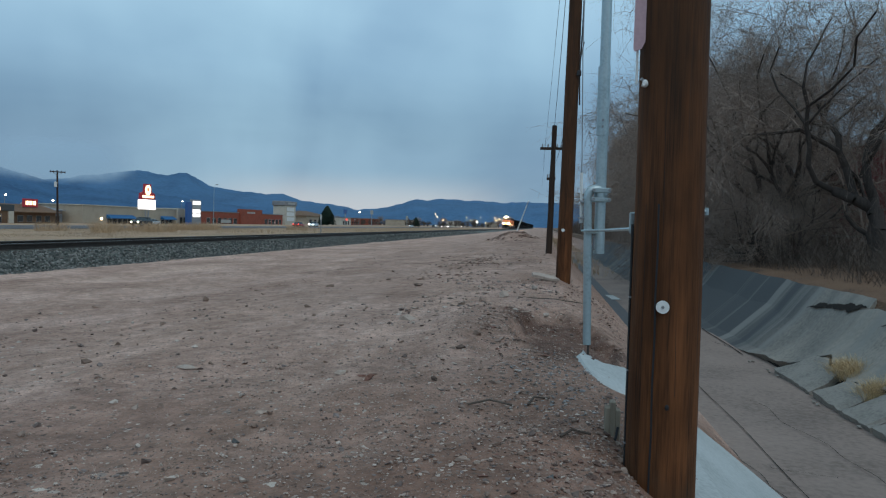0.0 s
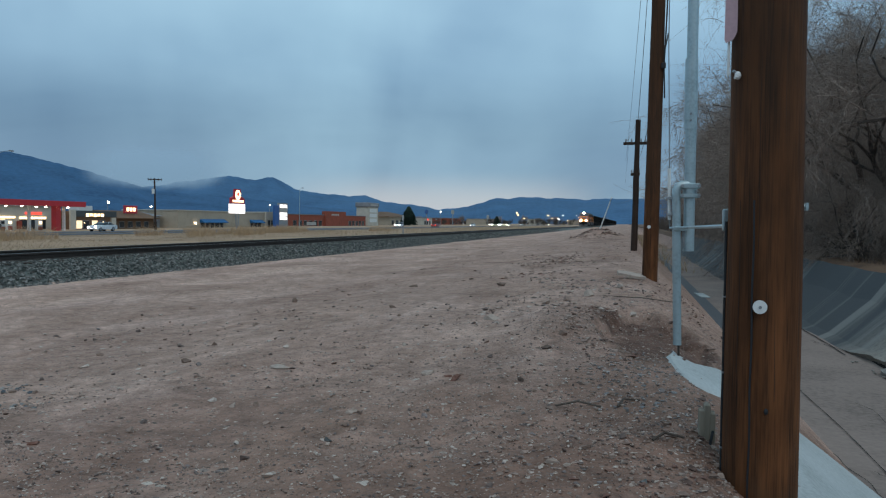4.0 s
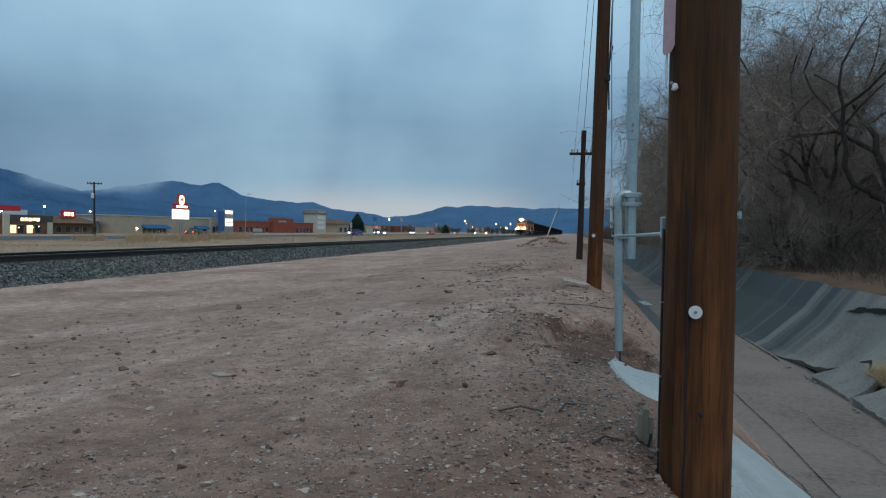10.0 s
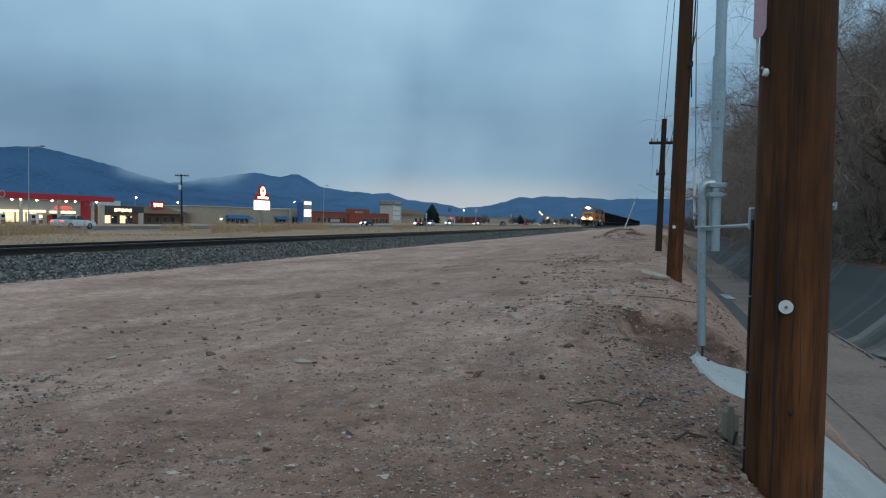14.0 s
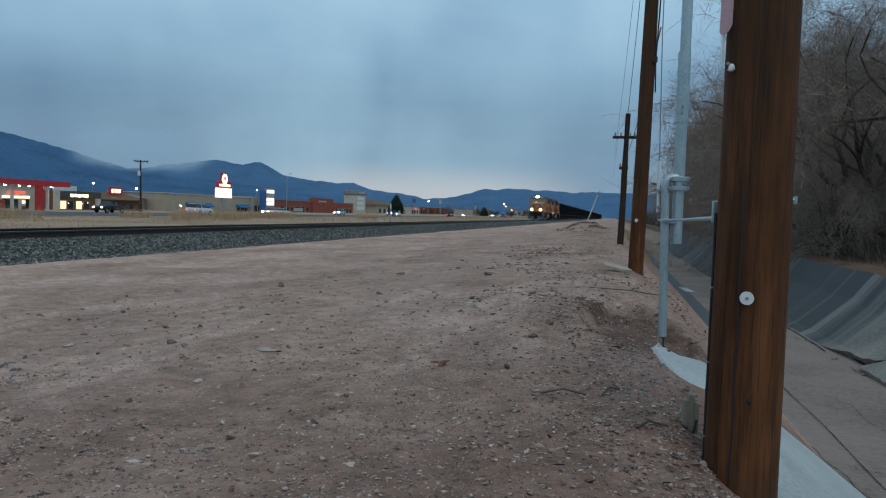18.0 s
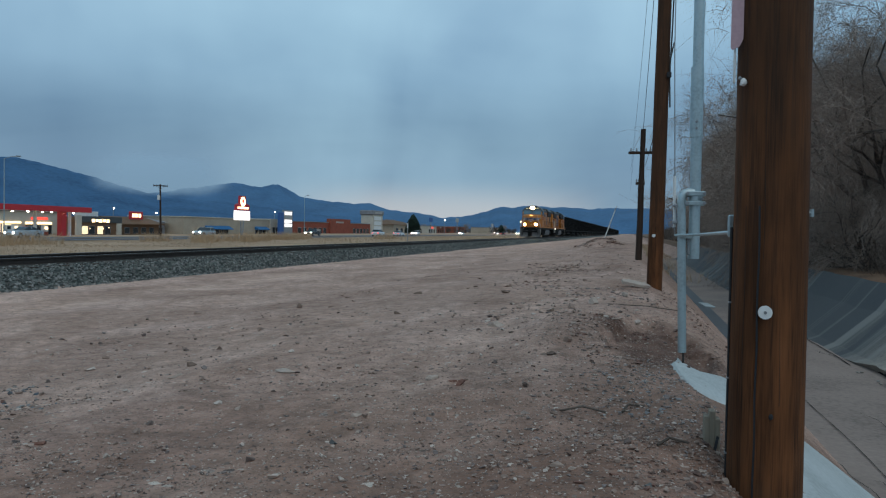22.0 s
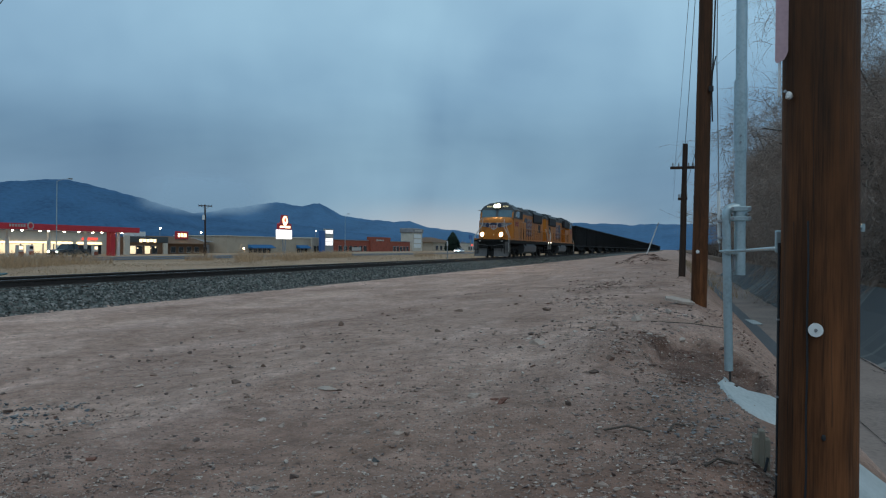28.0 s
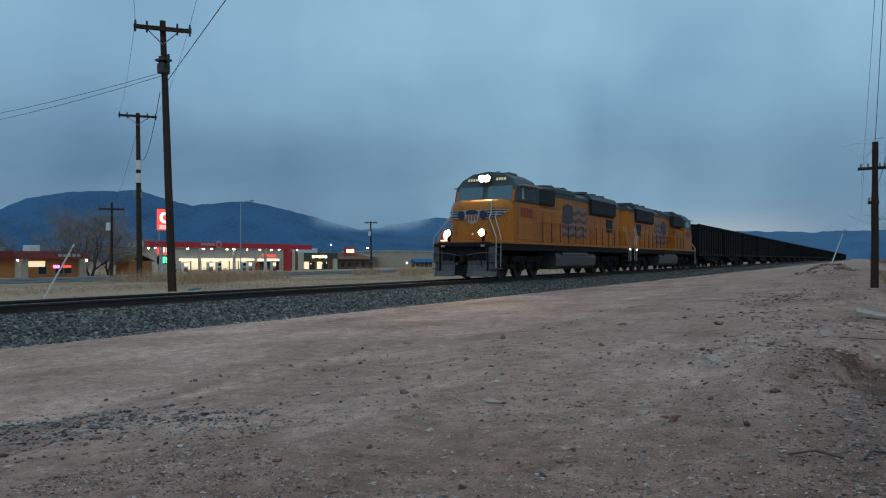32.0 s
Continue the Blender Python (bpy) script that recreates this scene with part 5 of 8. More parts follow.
def scatter(name, n, box, size, mats, seed, label, category, squash=0.6, edge=None, clump=0.0):
    """Many small stones on the land in one mesh."""
    rng = np.random.default_rng(seed)
    base = [chip(seed * 9 + q, squash) for q in range(9)]
    arrs = [(np.array(b.v), b.f) for b in base]
    m = Mesh()
    made = 0
    while made < n:
        x, y = rng.uniform(box[0], box[1]), rng.uniform(box[2], box[3])
        if edge and not edge(x, y, rng):
            continue
        if clump and noise.noise((x * 0.9, y * 0.7, seed)) < clump * rng.uniform(-1, 1):
            continue
        s = size[0] * (size[1] / size[0]) ** (rng.random() ** 2.2)
        vs, fs = arrs[made % 9]
        w = rng.uniform(0, 6.28)
        c, q = math.cos(w), math.sin(w)
        sx, sy, sz = s * rng.uniform(0.8, 1.4), s * rng.uniform(0.7, 1.1), s * rng.uniform(0.6, 1.0)
        z = land(x, y) + 0.25 * sz
        px, py = vs[:, 0] * sx, vs[:, 1] * sy
        m.add(list(zip((px * c - py * q + x).tolist(), (px * q + py * c + y).tolist(), (vs[:, 2] * sz + z).tolist())), fs)
        made += 1
    me = bpy.data.meshes.new(name)
    me.from_pydata(m.v, [], m.f)
    me.materials.append(mats)
    return tagged(new(name, me), label, category, "", "stuff")


near_bank = lambda x, y, r: x < 0.5 and r.random() < (0.22 if x < -2.5 else 0.45 if x < -0.9 else 1.0) * (1.0 if y < 4.5 else 0.5)
scatter("gravel", 9000, (-3.6, 0.5, 1.9, 4.0), (0.004, 0.013), M_CHIPS, 10, "fine pale and dark gravel strewn over the dirt", "gravel", 0.7, clump=0.35)
scatter("gravel", 9000, (-4.5, 0.5, 1.9, 7.5), (0.003, 0.016), M_CHIPS, 11, "fine pink and grey gravel strewn over the dirt", "gravel", edge=near_bank, clump=0.5)
scatter("gravel", 420, (-6.5, 0.5, 2.4, 9), (0.016, 0.034), M_CHIPS, 21, "scattered finger-sized stones over the dirt", "gravel", 0.75)
scatter("gravel", 850, (-9, 0.55, 6, 24), (0.008, 0.036), M_CHIPS, 12, "scattered stones and clods over the dirt", "gravel", 0.42, edge=lambda x, y, r: r.random() < (0.25 if x < -3 else 0.9), clump=0.7)
scatter("gravel", 300, (-11, 0.5, 22, 60), (0.02, 0.07), M_CHIPS, 13, "scattered clods and stones further along the dirt", "gravel", clump=0.7)
scatter("gravel", 1500, (-6.6, -2.9, 2.3, 4.9), (0.008, 0.034), M_CHIPS_BLUE, 14, "patch of dark blue-grey ballast chips on the dirt", "gravel", edge=lambda x, y, r: ((x + 4.9) / 1.5) ** 2 + ((y - 3.45 - 0.12 * (x + 4.9)) / 0.75) ** 2 < r.uniform(0.0, 1.25) and noise.noise((x * 1.8, y * 2.2, 3)) > r.uniform(-0.35, 0.15))
scatter("gravel", 420, (-6.8, -2.6, 2.1, 4.4), (0.008, 0.035), M_CHIPS_RED, 24, "reddish stone chips mixed among the ballast chips", "gravel", edge=lambda x, y, r: ((x + 4.9) / 1.8) ** 2 + ((y - 3.1) / 0.8) ** 2 < r.uniform(0.0, 1.2))
scatter("gravel", 1100, (-0.45, 0.45, 3.4, 5.4), (0.004, 0.018), M_CHIPS_GREY, 15, "grey crushed stone by the foot of the pole", "gravel", edge=lambda x, y, r: ((x - 0.12) / 0.4) ** 2 + ((y - 4.5) / 0.95) ** 2 < r.uniform(0.1, 1.3))
scatter("gravel", 1300, (-0.3, 0.75, 1.9, 3.5), (0.005, 0.025), M_CHIPS_RED, 16, "reddish crushed stone by the foot of the pole", "gravel", edge=lambda x, y, r: r.random() < (x + 0.35))

scatter("gravel", 420, (-0.75, 0.15, 4.9, 7.8), (0.008, 0.034), M_CHIPS_RED, 27, "broken reddish clods along the washed-out hollow", "gravel", edge=lambda x, y, r: abs(((x + 0.05) / 0.42) ** 2 + ((y - 6.4) / 1.2) ** 2 - 1.0) < r.uniform(0, 0.7))
scatter("gravel", 700, (-1.6, 0.3, 7.4, 14), (0.01, 0.045), M_CHIPS, 28, "rubble along the crest of the dirt bank", "gravel", clump=0.4)

scatter("gravel", 620, (0.3, 1.25, 4.8, 15), (0.008, 0.04), M_CHIPS_RED, 31, "broken clods and stones on the bank above the channel", "gravel", 0.6)
scatter("clods", 700, (-4.2, 0.4, 44, 50.5), (0.03, 0.11), M_CHIPS_RED, 33, "raw reddish clods on the earth heap", "clods", 0.7, edge=lambda x, y, r: ((x + 1.9) / 1.6) ** 2 + ((y - 46.6) / 2.6) ** 2 < r.uniform(0.1, 1.2))
scatter("clods", 900, (-4.2, 0.2, 12, 24), (0.012, 0.06), M_CHIPS_RED, 35, "dark broken clods and grit along a low ridge of the lot", "clods", 0.5, edge=lambda x, y, r: abs(x + 1.5 + 0.09 * (y - 16)) < r.uniform(0, 1.1) and noise.noise((x * 0.8, y * 0.35, 4)) > r.uniform(-0.3, 0.3))
scatter("clods", 380, (-5.5, 0.2, 9, 34), (0.02, 0.075), M_ROCK, 29, "dusty brown clods on the rough part of the lot", "clods", 0.45, edge=lambda x, y, r: noise.noise((x * 0.5, y * 0.14, 6.5)) > r.uniform(-0.1, 0.3))

# sticks
for k, (x, y, a, ln) in enumerate(((-0.35, 3.7, 10, 0.22), (-0.05, 3.75, 60, 0.18), (-0.3, 9.5, -35, 1.1), (0.1, 3.2, 30, 0.14))):
    st = part("stick", Mesh().path([(0, 0, 0.01), (ln * 0.5, 0.02, 0.03), (ln, -0.02, 0.015)], 0.006, 6), M_BRUSH)
    st.matrix_world = pose(x, y, land(x, y), 0, 0, a)
    tagged(st, "dry brown stick lying on the dirt", "stick", "sticks on the dirt")

# ---- trees beyond the channel ----
def spray(rng, at, along, n, length, width, droop, segs=4, shoots=3):
    """Many fine bent twigs as thin blades: starts, directions, count, length, half width, droop."""
    i = rng.integers(0, len(at), n)
    p = at[i] + rng.normal(0, 0.02, (n, 3))
    w = rng.normal(0, 1, (n, 3)) + 0.8 * along[i]
    w /= np.linalg.norm(w, axis=1, keepdims=True)
    ln = rng.uniform(0.45, 1.3, (n, 1)) * length
    side = np.cross(w, rng.normal(0, 1, (n, 3)))
    side *= rng.uniform(0.5, 1.3, (n, 1)) * width / np.linalg.norm(side, axis=1, keepdims=True)
    rows, nodes = [], []
    for k in range(segs + 1):
        q = 1 - 0.8 * k / segs
        rows += [p + side * q, p - side * q]
        nodes.append((p, w))
        w = w + rng.normal(0, 0.17, (n, 3)) + np.array((0, 0, -droop * (0.5 + 0.5 * k / segs)))
        w /= np.linalg.norm(w, axis=1, keepdims=True)
        p = p + w * ln / segs
    v = np.stack(rows, axis=1).reshape(-1, 3)
    base = np.arange(n)[:, None] * (2 * segs + 2)
    f = [tuple(q) for k in range(segs) for q in (base + np.array((2 * k, 2 * k + 1, 2 * k + 3, 2 * k + 2))).tolist()]
    vs, c = [v], len(v)
    for k in range(shoots):
        p, w = nodes[1 + k % segs]
        d = w + rng.normal(0, 0.75, (n, 3)) + np.array((0, 0, -droop))
        d /= np.linalg.norm(d, axis=1, keepdims=True)
        vs.append(np.stack((p + side * 0.7, p - side * 0.7, p + d * ln * rng.uniform(0.25, 0.6, (n, 1))), axis=1).reshape(-1, 3))
        f += [tuple(q) for q in (c + np.arange(n)[:, None] * 3 + np.array((0, 1, 2))).tolist()]
        c += 3 * n
    return np.concatenate(vs).tolist(), f


def bare_tree(seed, h, trunks, twigs, width, droop, crook=0.2, splay=0.3, first=0.24, deep=4, twig_len=0.085):
    """Leafless tree: crooked dark trunk and limbs in one mesh, paler branches and fine twigs in another."""
    rng = np.random.default_rng(seed)
    wood, pale = Mesh(), Mesh()
    at, along = [], []

    def limb(p, d, r, ln, depth):
        n = 6 if depth < 2 else 4
        pts, rad, dirs = [p], [r], [d]
        for k in range(n):
            d = d + Vector(rng.normal(0, crook * (1.0 if depth < 3 else 0.75), 3))
            d = (d.normalized() + Vector((0, 0, (0.14, 0.12, 0.03, -0.09, -0.14)[depth] * (1 if depth < 2 else 1 + droop)))).normalized()
            p = p + d * (ln / n)
            pts.append(p)
            dirs.append(d)
            rad.append(r * (1 - 0.42 * (k + 1) / n))
        into = wood if depth < 3 else pale
        for a, b, ra, rb in zip(pts[:-1], pts[1:], rad[:-1], rad[1:]):
            into.tube(a, b, ra, rb, (9, 7, 5, 3, 3)[depth], False)
        if depth >= 2:
            for k in range(len(pts) - 1):
                for u in (0.2, 0.7):
                    at.append(tuple(pts[k].lerp(pts[k + 1], u)))
                    along.append(tuple(dirs[k + 1]))
        if depth == deep:
            return
        for q in range((4, 4, 4, 4)[depth]):
            i = n if q == 0 else int(rng.integers(2, n + 1))
            out = Vector(rng.normal(0, 1, 3))
            out = (out - d * out.dot(d)).normalized()
            turn = 0.25 if q == 0 else rng.uniform(0.4, 1.0)
            nd = (dirs[i] * math.cos(turn) + out * math.sin(turn)).normalized()
            limb(pts[i], nd, rad[i] * (rng.uniform(0.6, 0.85) if depth < 2 else rng.uniform(0.35, 0.6)), ln * (rng.uniform(0.75, 1.05) if depth < 2 else rng.uniform(0.55, 0.85)), depth + 1)

    for t in range(trunks):
        a = rng.uniform(0, 6.28)
        limb(Vector((0.2 * math.cos(a) * (trunks > 1), 0.2 * math.sin(a) * (trunks > 1), -0.3)), Vector((splay * math.cos(a), splay * math.sin(a), 1)).normalized(), h * 0.0148, h * first * rng.uniform(0.8, 1.15), 0)
    v, f = spray(rng, np.array(at), np.array(along), twigs, h * twig_len, width, droop)
    pale.add(v, f)
    return wood, pale


def raw(name, m, mat, smooth=False):
    me = bpy.data.meshes.new(name)
    me.from_pydata(m.v, [], m.f)
    if smooth:
        me.shade_smooth()
    me.materials.append(mat)
    return me


KINDS = []
# two near trees, a middle and a far one, a drooping shrub
for seed_, args in ((4, dict(h=11.5, trunks=1, twigs=8500, width=0.0038, droop=0.2, crook=0.3, splay=0.12)),
                    (9, dict(h=11.0, trunks=2, twigs=7500, width=0.004, droop=0.3, crook=0.22, splay=0.25)),
                    (21, dict(h=14.0, trunks=2, twigs=8000, width=0.0075, droop=0.25, crook=0.17, splay=0.2)),
                    (33, dict(h=5.2, trunks=5, twigs=8000, width=0.0038, droop=0.4, crook=0.22, splay=0.7, twig_len=0.13, first=0.22)),
                    (40, dict(h=14.0, trunks=2, twigs=3200, width=0.014, droop=0.15, crook=0.15, splay=0.15, deep=3, twig_len=0.12))):
    wood, twig = bare_tree(seed_, **args)
    KINDS.append((raw("trunk", wood, M_BARK, True), raw("crown", twig, M_TWIG)))
TREES = ((0, 6.8, 15.8, 70, 1.05), (1, 6.4, 20.6, 30, 1.0), (0, 6.7, 26.4, 120, 1.0), (1, 8.4, 31.0, 200, 1.05), (2, 9.6, 36.5, 310, 1.0), (2, 10.0, 42, 250, 1.05), (2, 10.2, 48, 40, 1.05), (2, 10.8, 55, 100, 1.15), (4, 9.0, 61, 40, 1.1), (4, 9.6, 70, 60, 1.15), (4, 10.2, 80, 200, 1.05), (4, 10.6, 92, 120, 1.0), (4, 10.8, 106, 20, 0.9), (4, 11, 122, 290, 0.8), (4, 11, 142, 75, 0.75), (4, 12.5, 66, 10, 1.3), (4, 13, 85, 220, 1.3))
for kind, x, y, a, s in TREES:
    t = thing("bare_tree", "tall leafless grey-brown tree with drooping fine twigs" if kind != 4 else "tall leafless tree further along the channel", "tree", "trees along the channel", at=(x, y, land(x, y) - 0.05), rz=a)
    t.scale = (s, s, s)
    for nm, me in zip(("trunk", "crown"), KINDS[kind]):
        ob = new(nm, me)
        ob.parent = t


for x, y, a, s in ((5.9, 19.6, 0, 0.8), (5.7, 22.0, 80, 0.9), (5.8, 26.5, 150, 0.95), (5.8, 31.5, 300, 1.0), (5.8, 38, 45, 1.1), (5.6, 46, 190, 1.15)):
    t = thing("bare_shrub", "dense leafless shrub with hanging grey-brown twigs above the channel", "shrub", "shrubs along the channel", at=(x, y, land(x, y) - 0.05), rz=a)
    t.scale = (s, s, s)
    for nm, me in zip(("stem", "crown"), KINDS[3]):
        ob = new(nm, me)
        ob.parent = t


def thicket(name, n, box, hmin, hmax, mat, seed, label, category, lean=0.5, width=0.006, ok=None, kind="stuff", lift=0.0):
    """Upright dry stems in one mesh."""
    rng = np.random.default_rng(seed)
    v, f = [], []
    while len(f) < 2 * n:
        x, y = rng.uniform(box[0], box[1]), rng.uniform(box[2], box[3])
        if ok and not ok(x, y, rng):
            continue
        h, a = rng.uniform(hmin, hmax), rng.uniform(0, 6.28)
        dx, dy = rng.normal(0, lean, 2) * h
        wx, wy = width * math.cos(a), width * math.sin(a)
        z = land(x, y) - 0.02 + lift
        k = len(v)
        v += [(x - wx, y - wy, z), (x + wx, y + wy, z), (x + dx * 0.4 + wx * 0.7, y + dy * 0.4 + wy * 0.7, z + h * 0.6), (x + dx * 0.4 - wx * 0.7, y + dy * 0.4 - wy * 0.7, z + h * 0.6), (x + dx, y + dy, z + h)]
        f += [(k, k + 1, k + 2, k + 3), (k + 3, k + 2, k + 4)]
    me = bpy.data.meshes.new(name)
    me.from_pydata(v, [], f)
    me.materials.append(mat)
    return tagged(new(name, me), label, category, "", kind)


thicket("underbrush", 8000, (6.2, 14, 8, 50), 0.4, 1.5, M_BRUSH, 38, "tall tangled leafless shrubs behind the channel", "brush", 0.8, 0.005)
thicket("underbrush", 12000, (4.7, 9, 9, 45), 0.15, 0.8, M_BRUSH, 31, "dark tangled leafless underbrush above the channel", "brush", 1.1, 0.004)
thicket("underbrush", 8000, (4.6, 12, 45, 170), 0.6, 2.6, M_BRUSH, 32, "dark tangled leafless underbrush along the channel", "brush", 0.5, 0.02)
thicket("dry_grass", 2600, (3.3, 3.8, 7.9, 9.8), 0.05, 0.17, M_STRAWPALE, 33, "tufts of pale straw-coloured grass on the broken concrete", "grass", 0.95, 0.0022, lambda x, y, r: min(math.hypot((x - 3.6) * 1.6, y - 9.4), math.hypot((x - 3.52) * 1.6, y - 8.36), math.hypot((x - 3.62) * 1.6, y - 9.15)) < r.uniform(0.0, 0.24), lift=0.2)
thicket("dry_grass", 30000, (-56, -19.5, 0, 75), 0.04, 0.17, M_STRAW, 34, "dry straw-coloured grass between the track and the highway", "grass", 1.2, 0.012, lambda x, y, r: noise.noise((x * 0.12, y * 0.12, 5)) > r.uniform(-0.5, 0.5))
thicket("dry_grass", 16000, (-56, -18.5, 75, 330), 0.08, 0.28, M_STRAW, 35, "dry straw-coloured grass further along the track", "grass", 0.3, 0.04, lambda x, y, r: noise.noise((x * 0.08, y * 0.05, 9)) > r.uniform(-0.5, 0.5))
thicket("tall_weeds", 9000, (-54, -38, 26, 130), 0.4, 1.3, M_WEED, 36, "clumps of tall dry tan weeds beside the highway", "weeds", 0.55, 0.012, lambda x, y, r: noise.noise((x * 0.16, y * 0.11, 2)) > 0.3 or math.hypot((x + 46) / 3.2, (y - 47) / 4.5) < r.uniform(0.2, 1.0))
thicket("dry_grass", 2600, (0.6, 3.2, 30, 130), 0.1, 0.4, M_STRAW, 37, "dry grass at the far end of the dirt bank", "grass", 0.3, 0.015)

# ---- red shed behind the trees ----
shed = thing("red_shed", "long dull red corrugated steel shed behind trees", "shed", at=(12.4, 26.5, 0.1))
rib = []
for k in range(40):
    y = -8 + 16 * k / 40
    rib += [(0.0, y), (0.05, y + 0.1), (0.05, y + 0.2), (0.0, y + 0.3)]
part("wall", Mesh().prism(rib + [(6, 8), (6, -8)], 2, -0.2, 4.5), M_REDSHED, shed)
part("roof", Mesh().prism([(-0.3, 4.45), (3, 5.3), (6.4, 4.45), (6.4, 4.6), (3, 5.45), (-0.3, 4.6)], 1, -8.3, 8.3), M_GREYMETAL, shed)
for y in (-7.95, 0.0, 7.95):
    part("corner_trim", Mesh().box(-0.06, 0.0, y - 0.07, y + 0.07, -0.1, 4.45), M_REDSHED, shed)
part("downspout", Mesh().box(-0.16, -0.07, 1.95, 2.05, -0.1, 4.5, 0.01), M_WHITE, shed, "pale steel downspout")
lean = thing("lean_to", "dark grey steel lean-to beside the red shed", "shed", at=(13.2, 43.0, 0.1))
rib = []
for k in range(24):
    y = -4.2 + 8.4 * k / 24
    rib += [(0.0, y), (0.04, y + 0.08), (0.04, y + 0.2), (0.0, y + 0.26)]
part("wall", Mesh().prism(rib + [(4, 4.2), (4, -4.2)], 2, -0.2, 3.3), M_POLEDARK, lean)
part("roof", Mesh().prism([(-0.4, 3.2), (4.2, 4.0), (4.2, 4.12), (-0.4, 3.32)], 1, -4.4, 4.4), M_GREYMETAL, lean)
# chain fence rails above the channel
for zz in (1.0, 1.75):
    tagged(part("fence_rail", Mesh().path([(9.3, 14 + 3 * k, zz + 0.02 * math.sin(k)) for k in range(13)], 0.018, 6), M_GREYMETAL), "thin grey steel fence rail among the brush", "fence", "fence rails")
for k in range(13):
    fp = part("fence_post", Mesh().tube((0, 0, -0.3), (0, 0, 1.85), 0.03, 0.03, 8), M_GREYMETAL)
    fp.location = (9.33, 14 + 3 * k, land(9.33, 14 + 3 * k))
    tagged(fp, "thin grey steel fence post among the brush", "fence post", "fence posts")

# ---- train ----
M_YEL = material("armour_yellow_paint", (0.44, 0.145, 0.006), 0.55, dark=(0.22, 0.066, 0.007), scale=1.6, fine=14, bump=0.05, stretch=(1, 1, 0.3))
M_FLAGBLUE = material("faded_flag_blue", (0.06, 0.055, 0.075), 0.6, amount=0.4, scale=3, bump=0.0)
M_FLAGPALE = material("faded_flag_white", (0.22, 0.19, 0.2), 0.6, amount=0.35, scale=3, bump=0.0)
M_FLAGRED = material("faded_flag_red", (0.15, 0.06, 0.055), 0.6, amount=0.35, scale=3, bump=0.0)
M_CABGREY = material("dark_grey_roof_paint", (0.055, 0.063, 0.067), 0.6, amount=0.3, scale=1.5, fine=25, bump=0.05)
M_UNDER = material("grimy_black_underframe", (0.017, 0.016, 0.015), 0.85, amount=0.6, scale=3, fine=25, bump=0.2)
M_TANK = material("grey_fuel_tank_paint", (0.065, 0.069, 0.072), 0.5, amount=0.3, scale=2, fine=25, bump=0.05)
M_PILOT = material("dusty_grey_plow", (0.1, 0.097, 0.095), 0.75, amount=0.4, scale=3, fine=25, bump=0.15)
M_GRILLE = material("black_radiator_mesh", (0.012, 0.012, 0.014), 0.8, amount=0.4, scale=10, fine=80, bump=0.2)
M_WINDOW = material("reflecting_cab_glass", (0.13, 0.19, 0.21), 0.12, 0.7, amount=0.15, bump=0.0)
M_NAVY = material("navy_blue_paint", (0.02, 0.028, 0.07), 0.5, amount=0.2, bump=0.0)
M_CREAM = material("cream_white_paint", (0.42, 0.4, 0.37), 0.5, amount=0.2, bump=0.0)
M_REDP = material("red_paint", (0.3, 0.045, 0.02), 0.5, amount=0.2, bump=0.0)
M_LAMP = glow("warm_headlight", (1.0, 0.6, 0.25), 520.0)
M_NUMBOARD = glow("lit_number_board", (1.0, 0.8, 0.4), 0.14)
M_MARK = glow("white_step_light", (1.0, 0.9, 0.75), 4.0)
M_HOPPER = material("sooty_black_car_paint", (0.0085, 0.009, 0.0095), 0.95, amount=0.5, scale=0.8, fine=10, bump=0.15, spread=0.25)
M_COAL = material("coal", (0.012, 0.012, 0.013), 0.6, amount=0.4, scale=3, fine=12, bump=1.0, dist=0.1)
M_STEEL = material("wheel_steel", (0.05, 0.045, 0.04), 0.7, 0.3, amount=0.4, scale=4, fine=30, bump=0.1)
AXLES = []


def wheelset(parent, x_half, y, r, spin=True):
    """Axle with two flanged wheels; its centre is its origin."""
    m = Mesh().tube((-x_half - 0.15, 0, 0), (x_half + 0.15, 0, 0), 0.08, 0.08, 10)
    for s in (-1, 1):
        m.tube((s * (x_half - 0.03), 0, 0), (s * (x_half + 0.1), 0, 0), r, r * 0.99, 28)
        m.tube((s * (x_half - 0.06), 0, 0), (s * (x_half - 0.03), 0, 0), r + 0.028, r + 0.026, 28)
        for k in range(4):
            w = k * math.pi / 2
            m.box(s * (x_half + 0.11) - 0.02, s * (x_half + 0.11) + 0.02, math.cos(w) * r * 0.5 - 0.07, math.cos(w) * r * 0.5 + 0.07, math.sin(w) * r * 0.5 - 0.07, math.sin(w) * r * 0.5 + 0.07)
    ob = part("wheelset", m, M_STEEL, parent, "", True)
    ob.location = (0, y, r)
    return ob


